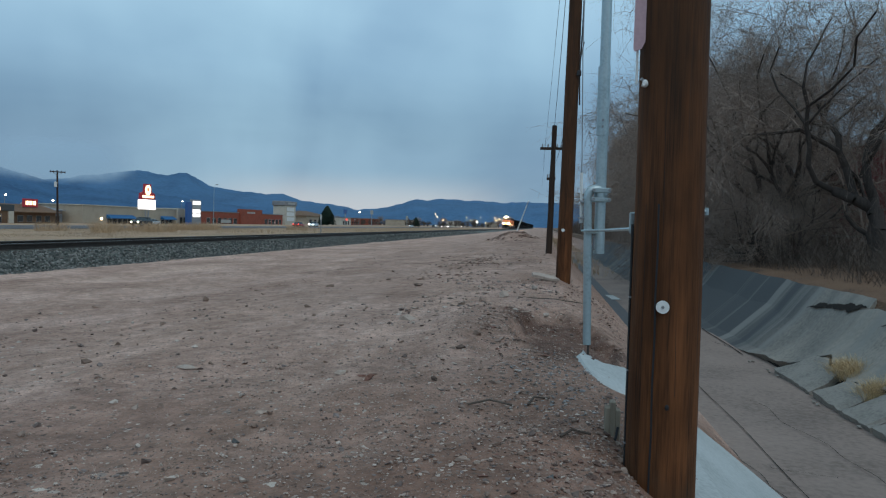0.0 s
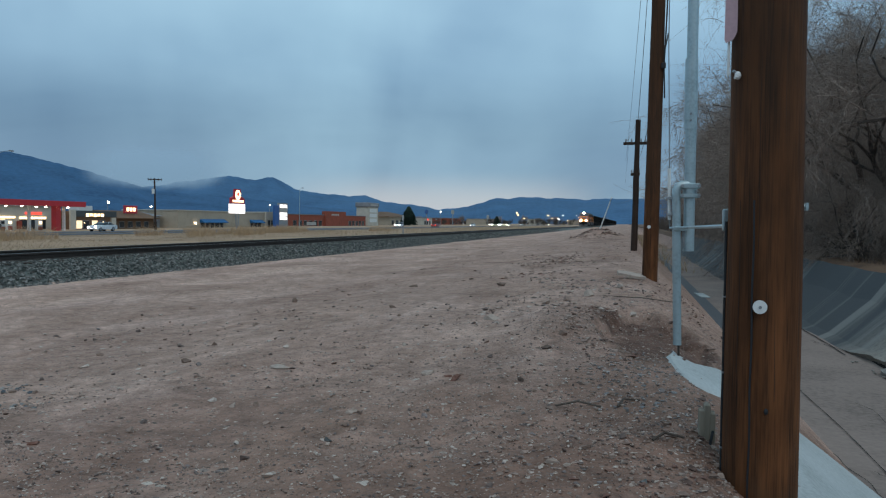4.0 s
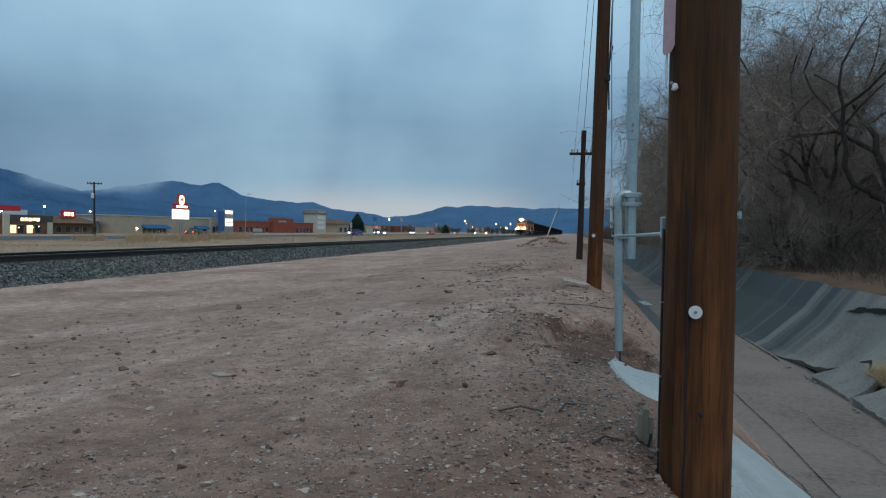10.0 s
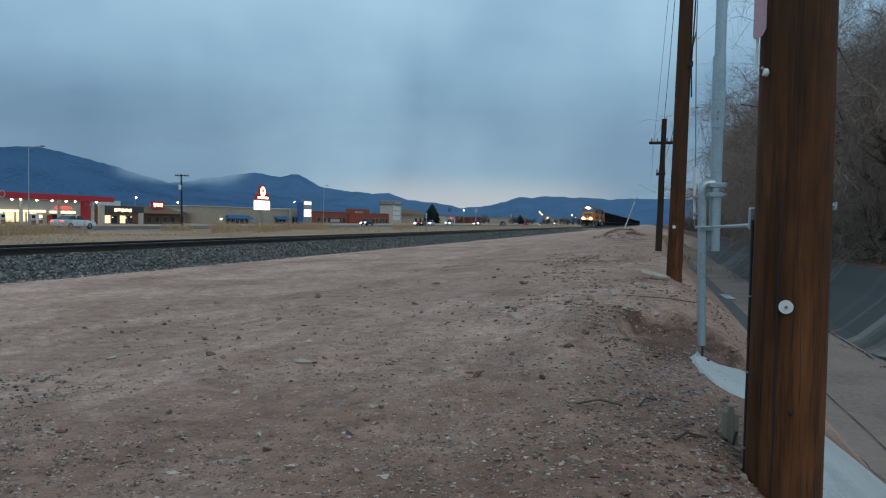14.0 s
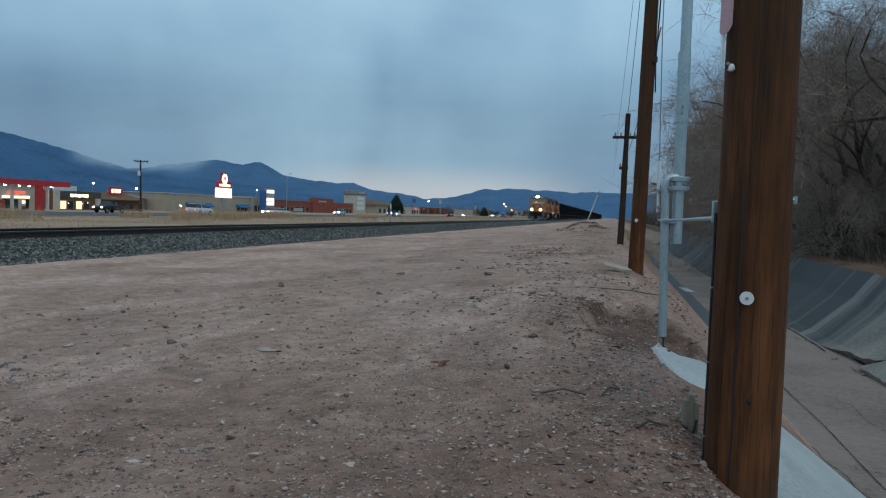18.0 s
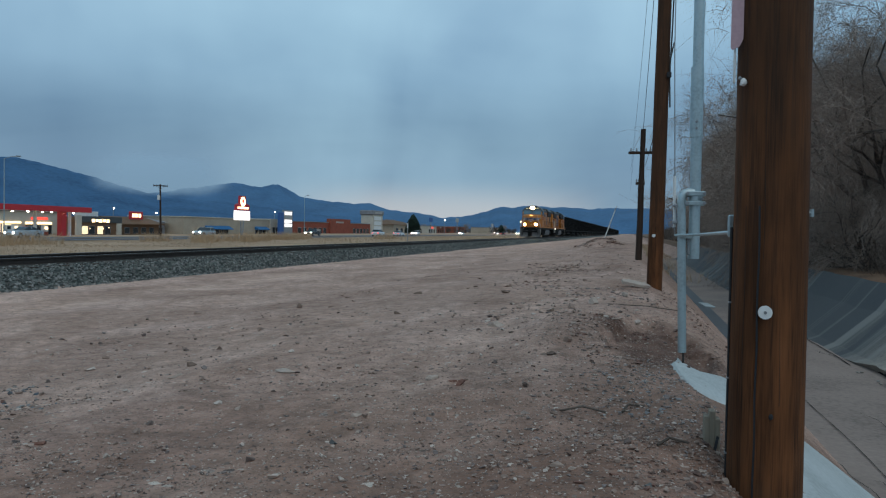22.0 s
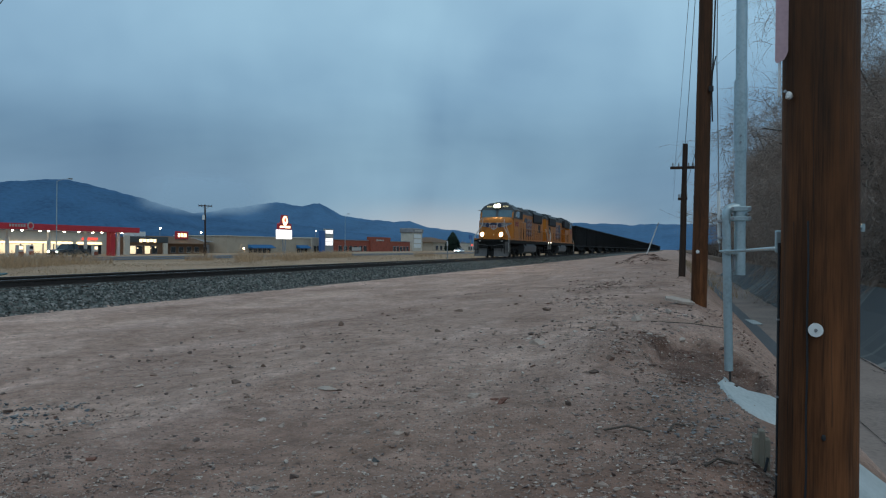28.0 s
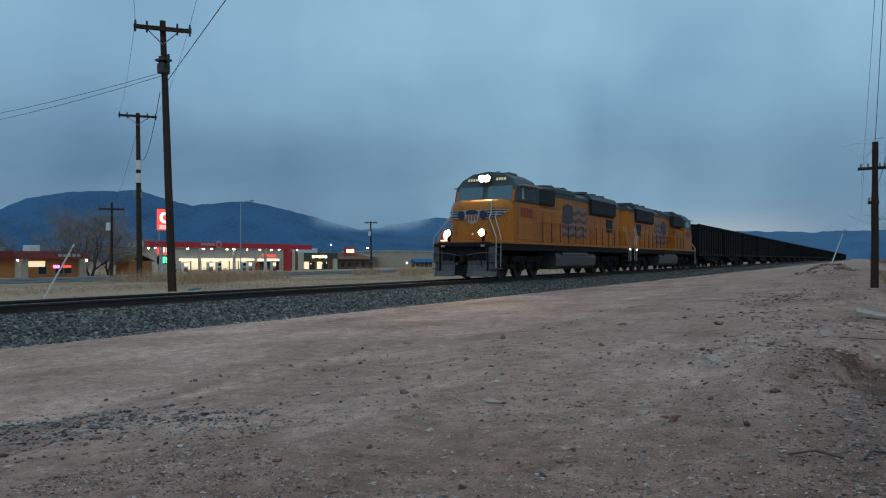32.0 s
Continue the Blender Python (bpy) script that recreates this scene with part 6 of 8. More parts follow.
def truck(parent, y, axles, r, half, loco):
    m = Mesh()
    span = axles[-1] - axles[0]
    for s in (-1, 1):
        x0, x1 = s * (half + 0.16), s * (half + 0.3)
        a, b = min(x0, x1), max(x0, x1)
        if loco:
            m.box(a, b, axles[0] - 0.75, axles[-1] + 0.75, 0.72, 1.0, 0.04)
            for k, ax in enumerate(axles):
                m.box(a - 0.02, b + 0.04, ax - 0.22, ax + 0.22, 0.32, 0.75, 0.04)
                m.tube((s * (half + 0.1), ax, r), (s * (half + 0.4), ax, r), 0.15, 0.13, 14)
                if k:
                    mid = (ax + axles[k - 1]) / 2
                    m.box(a, b, mid - 0.3, mid + 0.3, 0.42, 0.6, 0.03)
                    for q in (-0.2, 0.2):
                        m.tube((s * (half + 0.23), mid + q, 0.58), (s * (half + 0.23), mid + q, 0.92), 0.09, 0.09, 10)
            m.tube((s * (half + 0.34), axles[0] + 0.4, 0.85), (s * (half + 0.34), axles[0] + 1.0, 0.85), 0.1, 0.1, 10)
        else:
            m.prism([(axles[0] - 0.35, 0.35), (axles[0] + 0.3, 0.3), (axles[0] + 0.6, 0.2), (axles[-1] - 0.6, 0.2), (axles[-1] - 0.3, 0.3), (axles[-1] + 0.35, 0.35), (axles[-1] + 0.3, 0.62), (axles[-1] - 0.4, 0.75), (axles[0] + 0.4, 0.75), (axles[0] - 0.3, 0.62)], 0, a, b)
            for ax in axles:
                m.tube((s * (half + 0.1), ax, r), (s * (half + 0.36), ax, r), 0.12, 0.1, 10)
    m.box(-half, half, (axles[0] + axles[-1]) / 2 - 0.25, (axles[0] + axles[-1]) / 2 + 0.25, 0.45, 0.85, 0.03)
    t = part("truck", m, M_UNDER, parent)
    return t, [wheelset(t, half, ax, r) for ax in axles]


def ladder_rail(pts, r=0.022):
    return Mesh().path(pts, r, 8)


def locomotive(lead):
    L = 21.0
    label = "yellow and grey diesel freight locomotive with lit headlights" if lead else "yellow and grey diesel locomotive running cab backwards"
    lo = thing("locomotive", label, "locomotive", "locomotives")
    part("underframe", Mesh().box(-1.5, 1.5, 0.9, L - 0.7, 1.22, 1.52, 0.02).box(-0.5, 0.5, 0.6, L - 0.4, 0.75, 1.25), M_UNDER, lo)
    part("walkway_sill", Mesh().box(-1.55, 1.55, 0.75, L - 0.55, 1.5, 1.62, 0.015), M_YEL, lo)
    # nose: a loft of plan outlines, chamfered at the corners and crowned on top
    n = Mesh()
    rings = ((1.62, 0.0, 1.0), (2.95, 0.04, 1.0), (3.18, 0.1, 0.985), (3.36, 0.26, 0.94), (3.46, 0.6, 0.86))
    for z, back, w in rings:
        for x, y in ((-1.45, 3.2), (-1.45, 1.95), (-1.05, 1.42), (-0.4, 1.3), (0.4, 1.3), (1.05, 1.42), (1.45, 1.95), (1.45, 3.2)):
            n.v.append((x * w, max(y, y + back if y < 3 else y), z))
    for j in range(len(rings) - 1):
        for k in range(8):
            n.f.append((j * 8 + k, j * 8 + (k + 1) % 8, j * 8 + 8 + (k + 1) % 8, j * 8 + 8 + k))
    n.f.append(tuple(range(8))[::-1])
    n.f.append(tuple(range(32, 40)))
    part("nose", n, M_YEL, lo, "rounded yellow nose", True)
    part("nose_door", Mesh().box(-0.3, 0.3, 1.285, 1.31, 1.68, 2.75, 0.01), M_YEL, lo)
    # cab: lower yellow, upper grey with raked windshields, rounded roof
    part("cab_side", Mesh().box(-1.5, 1.5, 2.45, 5.2, 1.62, 3.42, 0.03), M_YEL, lo)
    cab = Mesh()
    prof = [(-1.5, 3.35), (1.5, 3.35), (1.5, 4.05), (1.22, 4.42), (0.75, 4.68), (0.0, 4.78), (-0.75, 4.68), (-1.22, 4.42), (-1.5, 4.05)]
    for y0, y1, dy in ((2.42, 5.15, 0.45),):
        for y, slope in ((y0, dy), (y1, 0)):
            for x, z in prof:
                cab.v.append((x, y + slope * max(0.0, (z - 3.35) / 1.4), z))
        k9 = len(prof)
        cab.f += [(k, (k + 1) % k9, k9 + (k + 1) % k9, k9 + k) for k in range(k9)] + [tuple(range(k9))[::-1], tuple(range(k9, 2 * k9))]
    part("cab_top", cab, M_CABGREY, lo, "dark grey rounded cab roof")

    def slanted(x0, x1, z0, z1, off, m=None):
        g = m or Mesh()
        f = lambda z: 2.42 + 0.45 * (z - 3.35) / 1.4 - off
        g.add([(x0, f(z0), z0), (x1, f(z0), z0), (x1, f(z1), z1), (x0, f(z1), z1), (x0, f(z0) + 0.02, z0), (x1, f(z0) + 0.02, z0), (x1, f(z1) + 0.02, z1), (x0, f(z1) + 0.02, z1)], [(0, 1, 2, 3), (4, 7, 6, 5), (0, 4, 5, 1), (1, 5, 6, 2), (2, 6, 7, 3), (3, 7, 4, 0)])
        return g

    for x0, x1 in ((-1.32, -0.12), (0.12, 1.32)):
        part("windshield", slanted(x0, x1, 3.42, 4.08, 0.02), M_WINDOW, lo, "broad dark windshield")
    for x0 in (-1.45, 1.3):
        part("corner_post", slanted(x0, x0 + 0.15, 3.36, 3.9, 0.015), M_YEL, lo)
    for x0 in (-1.0, 0.4):
        part("number_board", slanted(x0, x0 + 0.6, 4.32, 4.5, 0.03), M_CABGREY, lo)
        for k in range(4):
            part("number_bar", slanted(x0 + 0.06 + k * 0.13, x0 + 0.15 + k * 0.13, 4.35, 4.47, 0.037), M_NUMBOARD if lead else M_CABGREY, lo)
    hl = part("headlight_housing", slanted(-0.26, 0.26, 4.26, 4.58, 0.05), M_CABGREY, lo)
    lampm = M_LAMP if lead else M_GREYMETAL
    for sx in (-0.13, 0.13):
        cup = part("headlight_cup", Mesh().tube((sx, 2.44, 4.43), (sx, 2.7, 4.43), 0.155, 0.155, 18, False).tube((sx, 2.6, 4.43), (sx, 2.62, 4.43), 0.154, 0.154, 18), M_CABGREY, lo)
        part("headlight", Mesh().tube((sx, 2.56, 4.43), (sx, 2.57, 4.43), 0.145, 0.145, 18), lampm, cup, "glowing warm headlight" if lead else "")
    for sx in (-0.82, 0.82):
        cup = part("ditch_light_cup", Mesh().tube((sx, 0.52, 1.95), (sx, 0.74, 1.95), 0.158, 0.15, 18, False).tube((sx, 0.7, 1.95), (sx, 0.73, 1.95), 0.151, 0.151, 18), M_UNDER, lo)
        part("ditch_light", Mesh().tube((sx, 0.63, 1.95), (sx, 0.64, 1.95), 0.145, 0.145, 18), lampm, cup, "glowing warm ditch light" if lead else "")
        part("ditch_light_bracket", Mesh().box(sx - 0.04, sx + 0.04, 0.64, 0.78, 1.6, 1.86), M_UNDER, lo)
    part("marker_lamp", Mesh().ball((0.02, 1.28, 1.92), 0.05, 0.03, 0.05), M_NUMBOARD if lead else M_GREYMETAL, lo)
    # winged shield emblem as plain shapes
    part("emblem_outline", Mesh().prism([(-0.34, 2.95), (0.34, 2.95), (0.36, 2.7), (0.24, 2.46), (0, 2.34), (-0.24, 2.46), (-0.36, 2.7)], 1, 1.262, 1.284), M_CREAM, lo)
    part("emblem_blue", Mesh().prism([(-0.3, 2.76), (0.3, 2.76), (0.28, 2.91), (0.1, 2.96), (-0.1, 2.96), (-0.28, 2.91)], 1, 1.25, 1.262), M_NAVY, lo, "navy upper field of the nose emblem")
    for k in range(4):
        part("emblem_stripe", Mesh().box(-0.26 + 0.14 * k, -0.19 + 0.14 * k, 1.25, 1.262, 2.46 + 0.03 * abs(k - 1.5), 2.73), M_REDP, lo)
    for s in (-1, 1):
        # pale wing, bent round the corner of the nose, with dark feathers on it
        def wing(z0, z1, q0, q1, tip, off):
            x0, x1, x2 = s * q0, s * 1.04, s * tip
            y0, y1, y2 = 1.3 + 0.12 * max(0, (q0 - 0.4)) / 0.65, 1.42, 1.42 + 0.53 * (tip - 1.05) / 0.4
            return Mesh().add([(x0, y0 - off, z1), (x1, y1 - off, z1 + 0.01), (x1, y1 - off, z0 + (z1 - z0) * 0.25), (x0, y0 - off, z0), (x2, y2 - off * 0.8, z1 + 0.02), (x2, y2 - off * 0.8, z0 + (z1 - z0) * q1)], [(0, 1, 2, 3), (1, 4, 5, 2)])
        part("emblem_wing", wing(2.54, 2.95, 0.36, 0.85, 1.43, 0.018), M_CREAM, lo, "cream wing of the nose emblem")
        for k in range(3):
            part("emblem_feather", wing(2.87 - 0.11 * k, 2.925 - 0.11 * k, 0.66, 0.6, 1.41 - 0.1 * k, 0.026), M_NAVY, lo)
        part("emblem_wing_root", Mesh().tube((s * 0.52, 1.29, 2.75), (s * 0.52, 1.278, 2.75), 0.19, 0.19, 14), M_NAVY, lo)
    # side windows, doors, road number as bars
    for s in (-1, 1):
        part("cab_window", Mesh().box(s * 1.5 - 0.015, s * 1.5 + 0.015, 2.95, 4.75, 3.5, 4.05, 0.01), M_WINDOW, lo)
        part("window_pane", Mesh().box(s * 1.53 - 0.01, s * 1.53 + 0.01, 3.1, 3.35, 3.5, 4.02, 0.01), M_CREAM, lo, "pale half-open sliding pane")
        part("window_awning", Mesh().box(min(s * 1.46, s * 1.8), max(s * 1.46, s * 1.8), 2.9, 4.9, 4.08, 4.12), M_CREAM, lo, "pale metal awning over the side window")
        for k in range(4):
            part("number_bar", Mesh().box(s * 1.5 - 0.02, s * 1.5 + 0.02, 3.05 + 0.36 * k, 3.3 + 0.36 * k, 2.72, 3.12), M_REDP, lo)
        part("cab_door", Mesh().box(s * 1.5 - 0.02, s * 1.5 + 0.02, 2.7, 4.3, 1.7, 2.5, 0.02), M_YEL, lo)
        part("electrical_locker", Mesh().box(min(s * 0.9, s * 1.42), max(s * 0.9, s * 1.42), 5.2, 8.4, 1.62, 3.2, 0.03), M_YEL, lo)
        for y in (5.8, 6.9):
            part("locker_door", Mesh().box(s * 1.425 - 0.012, s * 1.425 + 0.012, y, y + 0.9, 1.75, 3.1, 0.01), M_YEL, lo)
        part("intake_grille", Mesh().box(min(s * 0.85, s * 1.32), max(s * 0.85, s * 1.12), 5.3, 8.2, 3.5, 4.3, 0.03), M_GRILLE, lo, "black air intake grille")
        part("radiator_grille", Mesh().prism([(s * 0.98, 3.35), (s * 1.12, 3.5), (s * 1.14, 4.25), (s * 0.95, 4.3)], 1, 13.9, 18.6), M_GRILLE, lo, "black flared radiator grille")
        part("hood_vent", Mesh().box(s * 0.98 - 0.012, s * 0.98 + 0.012, 17.0, 18.3, 2.45, 3.25), M_GRILLE, lo)
        # wavy flag mural
        part("flag_blue", Mesh().prism([(9.5, 2.75), (10.3, 2.62), (11.0, 2.8), (11.1, 3.6), (10.4, 3.78), (9.7, 3.62)], 0, s * 0.985 - 0.01, s * 0.985 + 0.01), M_FLAGBLUE, lo, "navy field of the painted flag mural")
        for k in range(8):
            m = Mesh()
            xs = s * 0.992
            z = 2.0 + 0.21 * k
            start = 9.4 if k < 4 else 11.15
            cols = 22
            for i in range(cols + 1):
                y = start + (13.4 - start) * i / cols
                w = 0.07 * math.sin(y * 4.6 + 0.5 * k)
                m.v += [(xs, y, z + w), (xs, y, z + 0.16 + w)]
            m.f = [(2 * i, 2 * i + 2, 2 * i + 3, 2 * i + 1) for i in range(cols)]
            part("flag_stripe", m, M_FLAGPALE if k % 2 else M_FLAGRED, lo)
        for k in range(9):
            y = 8.7 + 1.22 * k
            part("hood_door", Mesh().box(s * 0.975 - 0.012, s * 0.975 + 0.012, y, y + 1.1, 1.72, 2.0 if 9.2 < y < 13 else 3.2, 0.008), M_YEL, lo)
        # handrails
        for k in range(13):
            y = 5.6 + 1.14 * k
            part("stanchion", Mesh().tube((s * 1.5, y, 1.6), (s * 1.5, y, 2.6), 0.018, 0.018, 6), M_UNDER, lo)
        part("handrail", Mesh().path([(s * 1.5, 5.6, 2.6), (s * 1.5, 19.3, 2.6)], 0.02, 6), M_YEL, lo)
        for off in (0.0, 0.45):
            part("front_handrail", ladder_rail([(s * 1.5, 0.5 + off, 0.5), (s * 1.5, 0.55 + off, 1.75), (s * (0.98 + 0.3 * off), 0.95 + off * 0.7, 2.6), (s * (0.94 + 0.3 * off), 1.2 + off * 0.5, 2.75), (s * (0.92 + 0.3 * off), 1.28 + off * 0.5, 3.3 - off * 0.8)]), M_CREAM, lo, "pale curved step handrail")
            part("rear_handrail", ladder_rail([(s * 1.5, L - 0.4 - off, 0.75), (s * 1.5, L - 0.4 - off, 1.75), (s * 1.42, L - 0.9 - off, 2.4), (s * 1.3, L - 1.0 - off, 2.9)]), M_CREAM, lo, "pale curved step handrail")
        for end, y0 in (("front", 0.5), ("rear", L - 1.1)):
            for k in range(4):
                part("step", Mesh().box(min(s * 1.15, s * 1.52), max(s * 1.15, s * 1.52), y0, y0 + 0.6, 0.42 + 0.3 * k, 0.46 + 0.3 * k), M_PILOT, lo)
            part("step_well", Mesh().box(min(s * 1.1, s * 1.16), max(s * 1.1, s * 1.16), y0 - 0.05, y0 + 0.7, 0.35, 1.55), M_UNDER, lo)
        part("air_tank", Mesh().tube((s * 1.3, 8.3, 1.08), (s * 1.3, 12.2, 1.08), 0.17, 0.17, 16), M_TANK, lo, "", True)
        part("step_light", Mesh().ball((s * 1.56, L - 0.75, 1.45), 0.05), M_MARK, lo, "small white step light")
    # hood, roof, radiator
    part("long_hood", Mesh().box(-0.97, 0.97, 5.2, 19.9, 1.62, 4.15, 0.05), M_YEL, lo, "long yellow engine hood")
    part("hood_roof", Mesh().prism([(-0.98, 4.12), (0.985, 4.0), (0.985, 4.2), (0.7, 4.42), (-0.7, 4.42), (-0.985, 4.2), (-0.985, 4.0)], 1, 5.18, 19.95), M_CABGREY, lo, "grey hood roof")
    part("brake_hatch", Mesh().box(-1.02, 1.02, 8.3, 11.6, 4.15, 4.5, 0.08), M_CABGREY, lo)
    part("radiator_top", Mesh().prism([(-1.16, 4.24), (1.16, 4.24), (1.0, 4.52), (-1.0, 4.52)], 1, 13.8, 18.8), M_CABGREY, lo, "grey flared radiator roof")
    for k in range(3):
        part("roof_fan", Mesh().tube((0, 14.6 + 1.6 * k, 4.6), (0, 14.6 + 1.6 * k, 4.74), 0.62, 0.6, 20), M_CABGREY, lo)
    for k in range(2):
        part("brake_fan", Mesh().tube((0, 9.2 + 1.5 * k, 4.52), (0, 9.2 + 1.5 * k, 4.66), 0.6, 0.58, 20), M_CABGREY, lo)
    part("exhaust_stack", Mesh().box(-0.3, 0.3, 12.4, 13.0, 4.45, 4.68, 0.03), M_UNDER, lo)
    part("air_horn", Mesh().tube((0.3, 12.0, 4.7), (0.3, 11.5, 4.72), 0.03, 0.07, 10).tube((0.2, 12.0, 4.7), (0.2, 11.6, 4.72), 0.03, 0.06, 10).tube((0.25, 12, 4.45), (0.25, 12, 4.7), 0.03, 0.03, 8), M_GREYMETAL, lo)
    part("antenna_dome", Mesh().tube((0, 3.9, 4.75), (0, 3.9, 4.9), 0.12, 0.08, 12), M_GREYMETAL, lo)
    part("cab_air_conditioner", Mesh().box(-0.5, 0.5, 4.1, 5.0, 4.7, 4.86, 0.05), M_CABGREY, lo)
    for k in range(9):
        part("end_rung", Mesh().box(-0.3, 0.3, 19.92, 19.98, 1.75 + 0.27 * k, 1.79 + 0.27 * k), M_UNDER, lo)
    # pilot, plow, couplers, hoses
    for s in (-1, 1):
        pw = Mesh()
        for z, dy in ((0.12, 0.0), (0.35, 0.1), (0.6, 0.14), (0.78, 0.1)):
            pw.v += [(s * 0.3, 0.16 + dy, z), (s * 0.9, 0.3 + dy, z), (s * 1.47, 0.52 + dy, z), (s * 1.47, 0.6 + dy, z), (s * 0.3, 0.24 + dy, z)]
        pw.f = [(j * 5 + k, j * 5 + (k + 1) % 5, j * 5 + 5 + (k + 1) % 5, j * 5 + 5 + k) for j in range(3) for k in range(5)] + [(0, 1, 2, 3, 4), (15, 16, 17, 18, 19)]
        part("plow_wing", pw, M_PILOT, lo, "dusty grey snow plow wing")
        part("pilot_corner", Mesh().box(min(s * 1.05, s * 1.5), max(s * 1.05, s * 1.5), 0.52, 0.62, 0.75, 1.35, 0.02), M_PILOT, lo)
        part("cut_lever", Mesh().path([(s * 0.25, 0.3, 1.02), (s * 0.8, 0.34, 1.1), (s * 1.4, 0.45, 1.12), (s * 1.45, 0.45, 0.9)], 0.018, 6), M_PILOT, lo)
        part("sill_lamp", Mesh().box(s * 0.95 - 0.08, s * 0.95 + 0.08, 0.36, 0.42, 1.36, 1.44, 0.01), M_CREAM, lo)
    part("plow_centre", Mesh().box(-0.32, 0.32, 0.3, 0.5, 0.15, 0.62, 0.02), M_UNDER, lo)
    part("pilot_plate", Mesh().box(-1.5, 1.5, 0.55, 0.7, 0.7, 1.5, 0.02), M_UNDER, lo)
    part("rear_pilot", Mesh().box(-1.5, 1.5, L - 0.65, L - 0.5, 0.3, 1.5, 0.02), M_UNDER, lo)
    for y0, y1 in ((-0.05, 0.6), (L - 0.55, L + 0.05)):
        part("coupler", Mesh().box(-0.14, 0.14, y0, y1, 0.72, 1.0, 0.04).box(-0.2, 0.2, y0 if y0 < 1 else y1 - 0.25, (y0 + 0.25) if y0 < 1 else y1, 0.68, 1.02, 0.05), M_UNDER, lo)
    for x in (-0.7, -0.5, 0.45, 0.65, 0.85):
        part("air_hose", Mesh().path([(x, 0.55, 0.95), (x + 0.03, 0.4, 0.75), (x + 0.05, 0.45, 0.5)], 0.03, 8), M_UNDER, lo)
    part("anticlimber", Mesh().box(-1.2, 1.2, 0.4, 0.62, 1.35, 1.55, 0.03), M_UNDER, lo)
    part("fuel_tank", Mesh().prism([(-1.3, 1.18), (1.3, 1.18), (1.45, 0.95), (1.4, 0.5), (1.15, 0.33), (-1.15, 0.33), (-1.4, 0.5), (-1.45, 0.95)], 1, 7.5, 13.6), M_TANK, lo, "grey rounded fuel tank")
    for yc in (4.1, L - 4.1):
        t, w = truck(lo, yc, [yc - 1.85, yc, yc + 1.85], 0.53, 0.78, True)
        AXLES.extend((ob, 0.53) for ob in w)
    return lo


def hopper():
    L = 14.0
    c = thing("coal_car", "sooty black steel coal car with a heaped coal load", "freight car", "coal cars")
    body = Mesh()
    body.prism([(0.5, 1.25), (2.9, 1.05), (4.4, 0.62), (9.6, 0.62), (11.1, 1.05), (13.5, 1.25), (13.5, 3.95), (0.5, 3.95)], 0, -1.52, 1.52)
    part("body", body, M_HOPPER, c)
    for s in (-1, 1):
        for k in range(11):
            y = 0.7 + 1.26 * k
            part("side_post", Mesh().box(min(s * 1.5, s * 1.6), max(s * 1.5, s * 1.6), y - 0.06, y + 0.06, 1.25 if not 4 < y < 10 else 0.8, 3.9), M_HOPPER, c)
        part("top_chord", Mesh().box(min(s * 1.46, s * 1.62), max(s * 1.46, s * 1.62), 0.42, 13.58, 3.85, 4.02, 0.02), M_HOPPER, c)
        part("side_sill", Mesh().box(min(s * 1.48, s * 1.6), max(s * 1.48, s * 1.6), 0.45, 13.55, 1.1, 1.3, 0.02), M_HOPPER, c)
        part("data_panel", Mesh().box(s * 1.525 - 0.008, s * 1.525 + 0.008, 2.1, 2.35, 1.9, 3.5), M_TANK, c, "streaky grey stencil panel")
    part("end_ladder", Mesh().path([(1.55, 0.5, 1.2), (1.55, 0.5, 3.9)], 0.02, 6).path([(1.2, 0.48, 1.2), (1.2, 0.48, 3.9)], 0.02, 6).path([(1.2, 0.48, 2), (1.55, 0.5, 2)], 0.02, 6).path([(1.2, 0.48, 2.7), (1.55, 0.5, 2.7)], 0.02, 6).path([(1.2, 0.48, 3.4), (1.55, 0.5, 3.4)], 0.02, 6), M_HOPPER, c)
    coal = Mesh()
    nx_, ny_ = 7, 24
    for j in range(ny_ + 1):
        for i in range(nx_ + 1):
            u, v = i / nx_, j / ny_
            h = 0.28 * math.sin(math.pi * u) ** 0.7 * (0.55 + 0.45 * abs(math.sin(math.pi * 3 * v))) * min(1, 6 * v, 6 * (1 - v)) + 0.06 * noise.noise((u * 6, v * 20, 4))
            coal.v.append((-1.45 + 2.9 * u, 0.55 + 12.9 * v, 3.9 + h))
    coal.f = [(j * (nx_ + 1) + i, j * (nx_ + 1) + i + 1, (j + 1) * (nx_ + 1) + i + 1, (j + 1) * (nx_ + 1) + i) for j in range(ny_) for i in range(nx_)]
    part("coal_load", coal, M_COAL, c, "heaped black coal")
    for y0, y1 in ((-0.05, 0.6), (13.4, 14.05)):
        part("coupler", Mesh().box(-0.13, 0.13, y0, y1, 0.72, 1.0, 0.03), M_UNDER, c)
    wheels = []
    for yc in (1.95, L - 1.95):
        t, w = truck(c, yc, [yc - 0.88, yc + 0.88], 0.457, 0.78, False)
        wheels += w
    return c, wheels


lead = locomotive(True)
helper = locomotive(False)
car, car_wheels = hopper()
TRAIN = [(lead, 0.0, 0), (helper, 42.1, 180)]
N_CARS = 42
for k in range(N_CARS):
    c = car if k == 0 else copy_thing(car, Matrix.Identity(4))
    TRAIN.append((c, 42.2 + 14.05 * k, 0))
    if k < 5:
        for t in (ob for ob in c.children if ob.name.startswith("truck")):
            AXLES.extend((w, 0.457) for w in t.children)
SPEED, HEAD_END = 8.15, 26.8

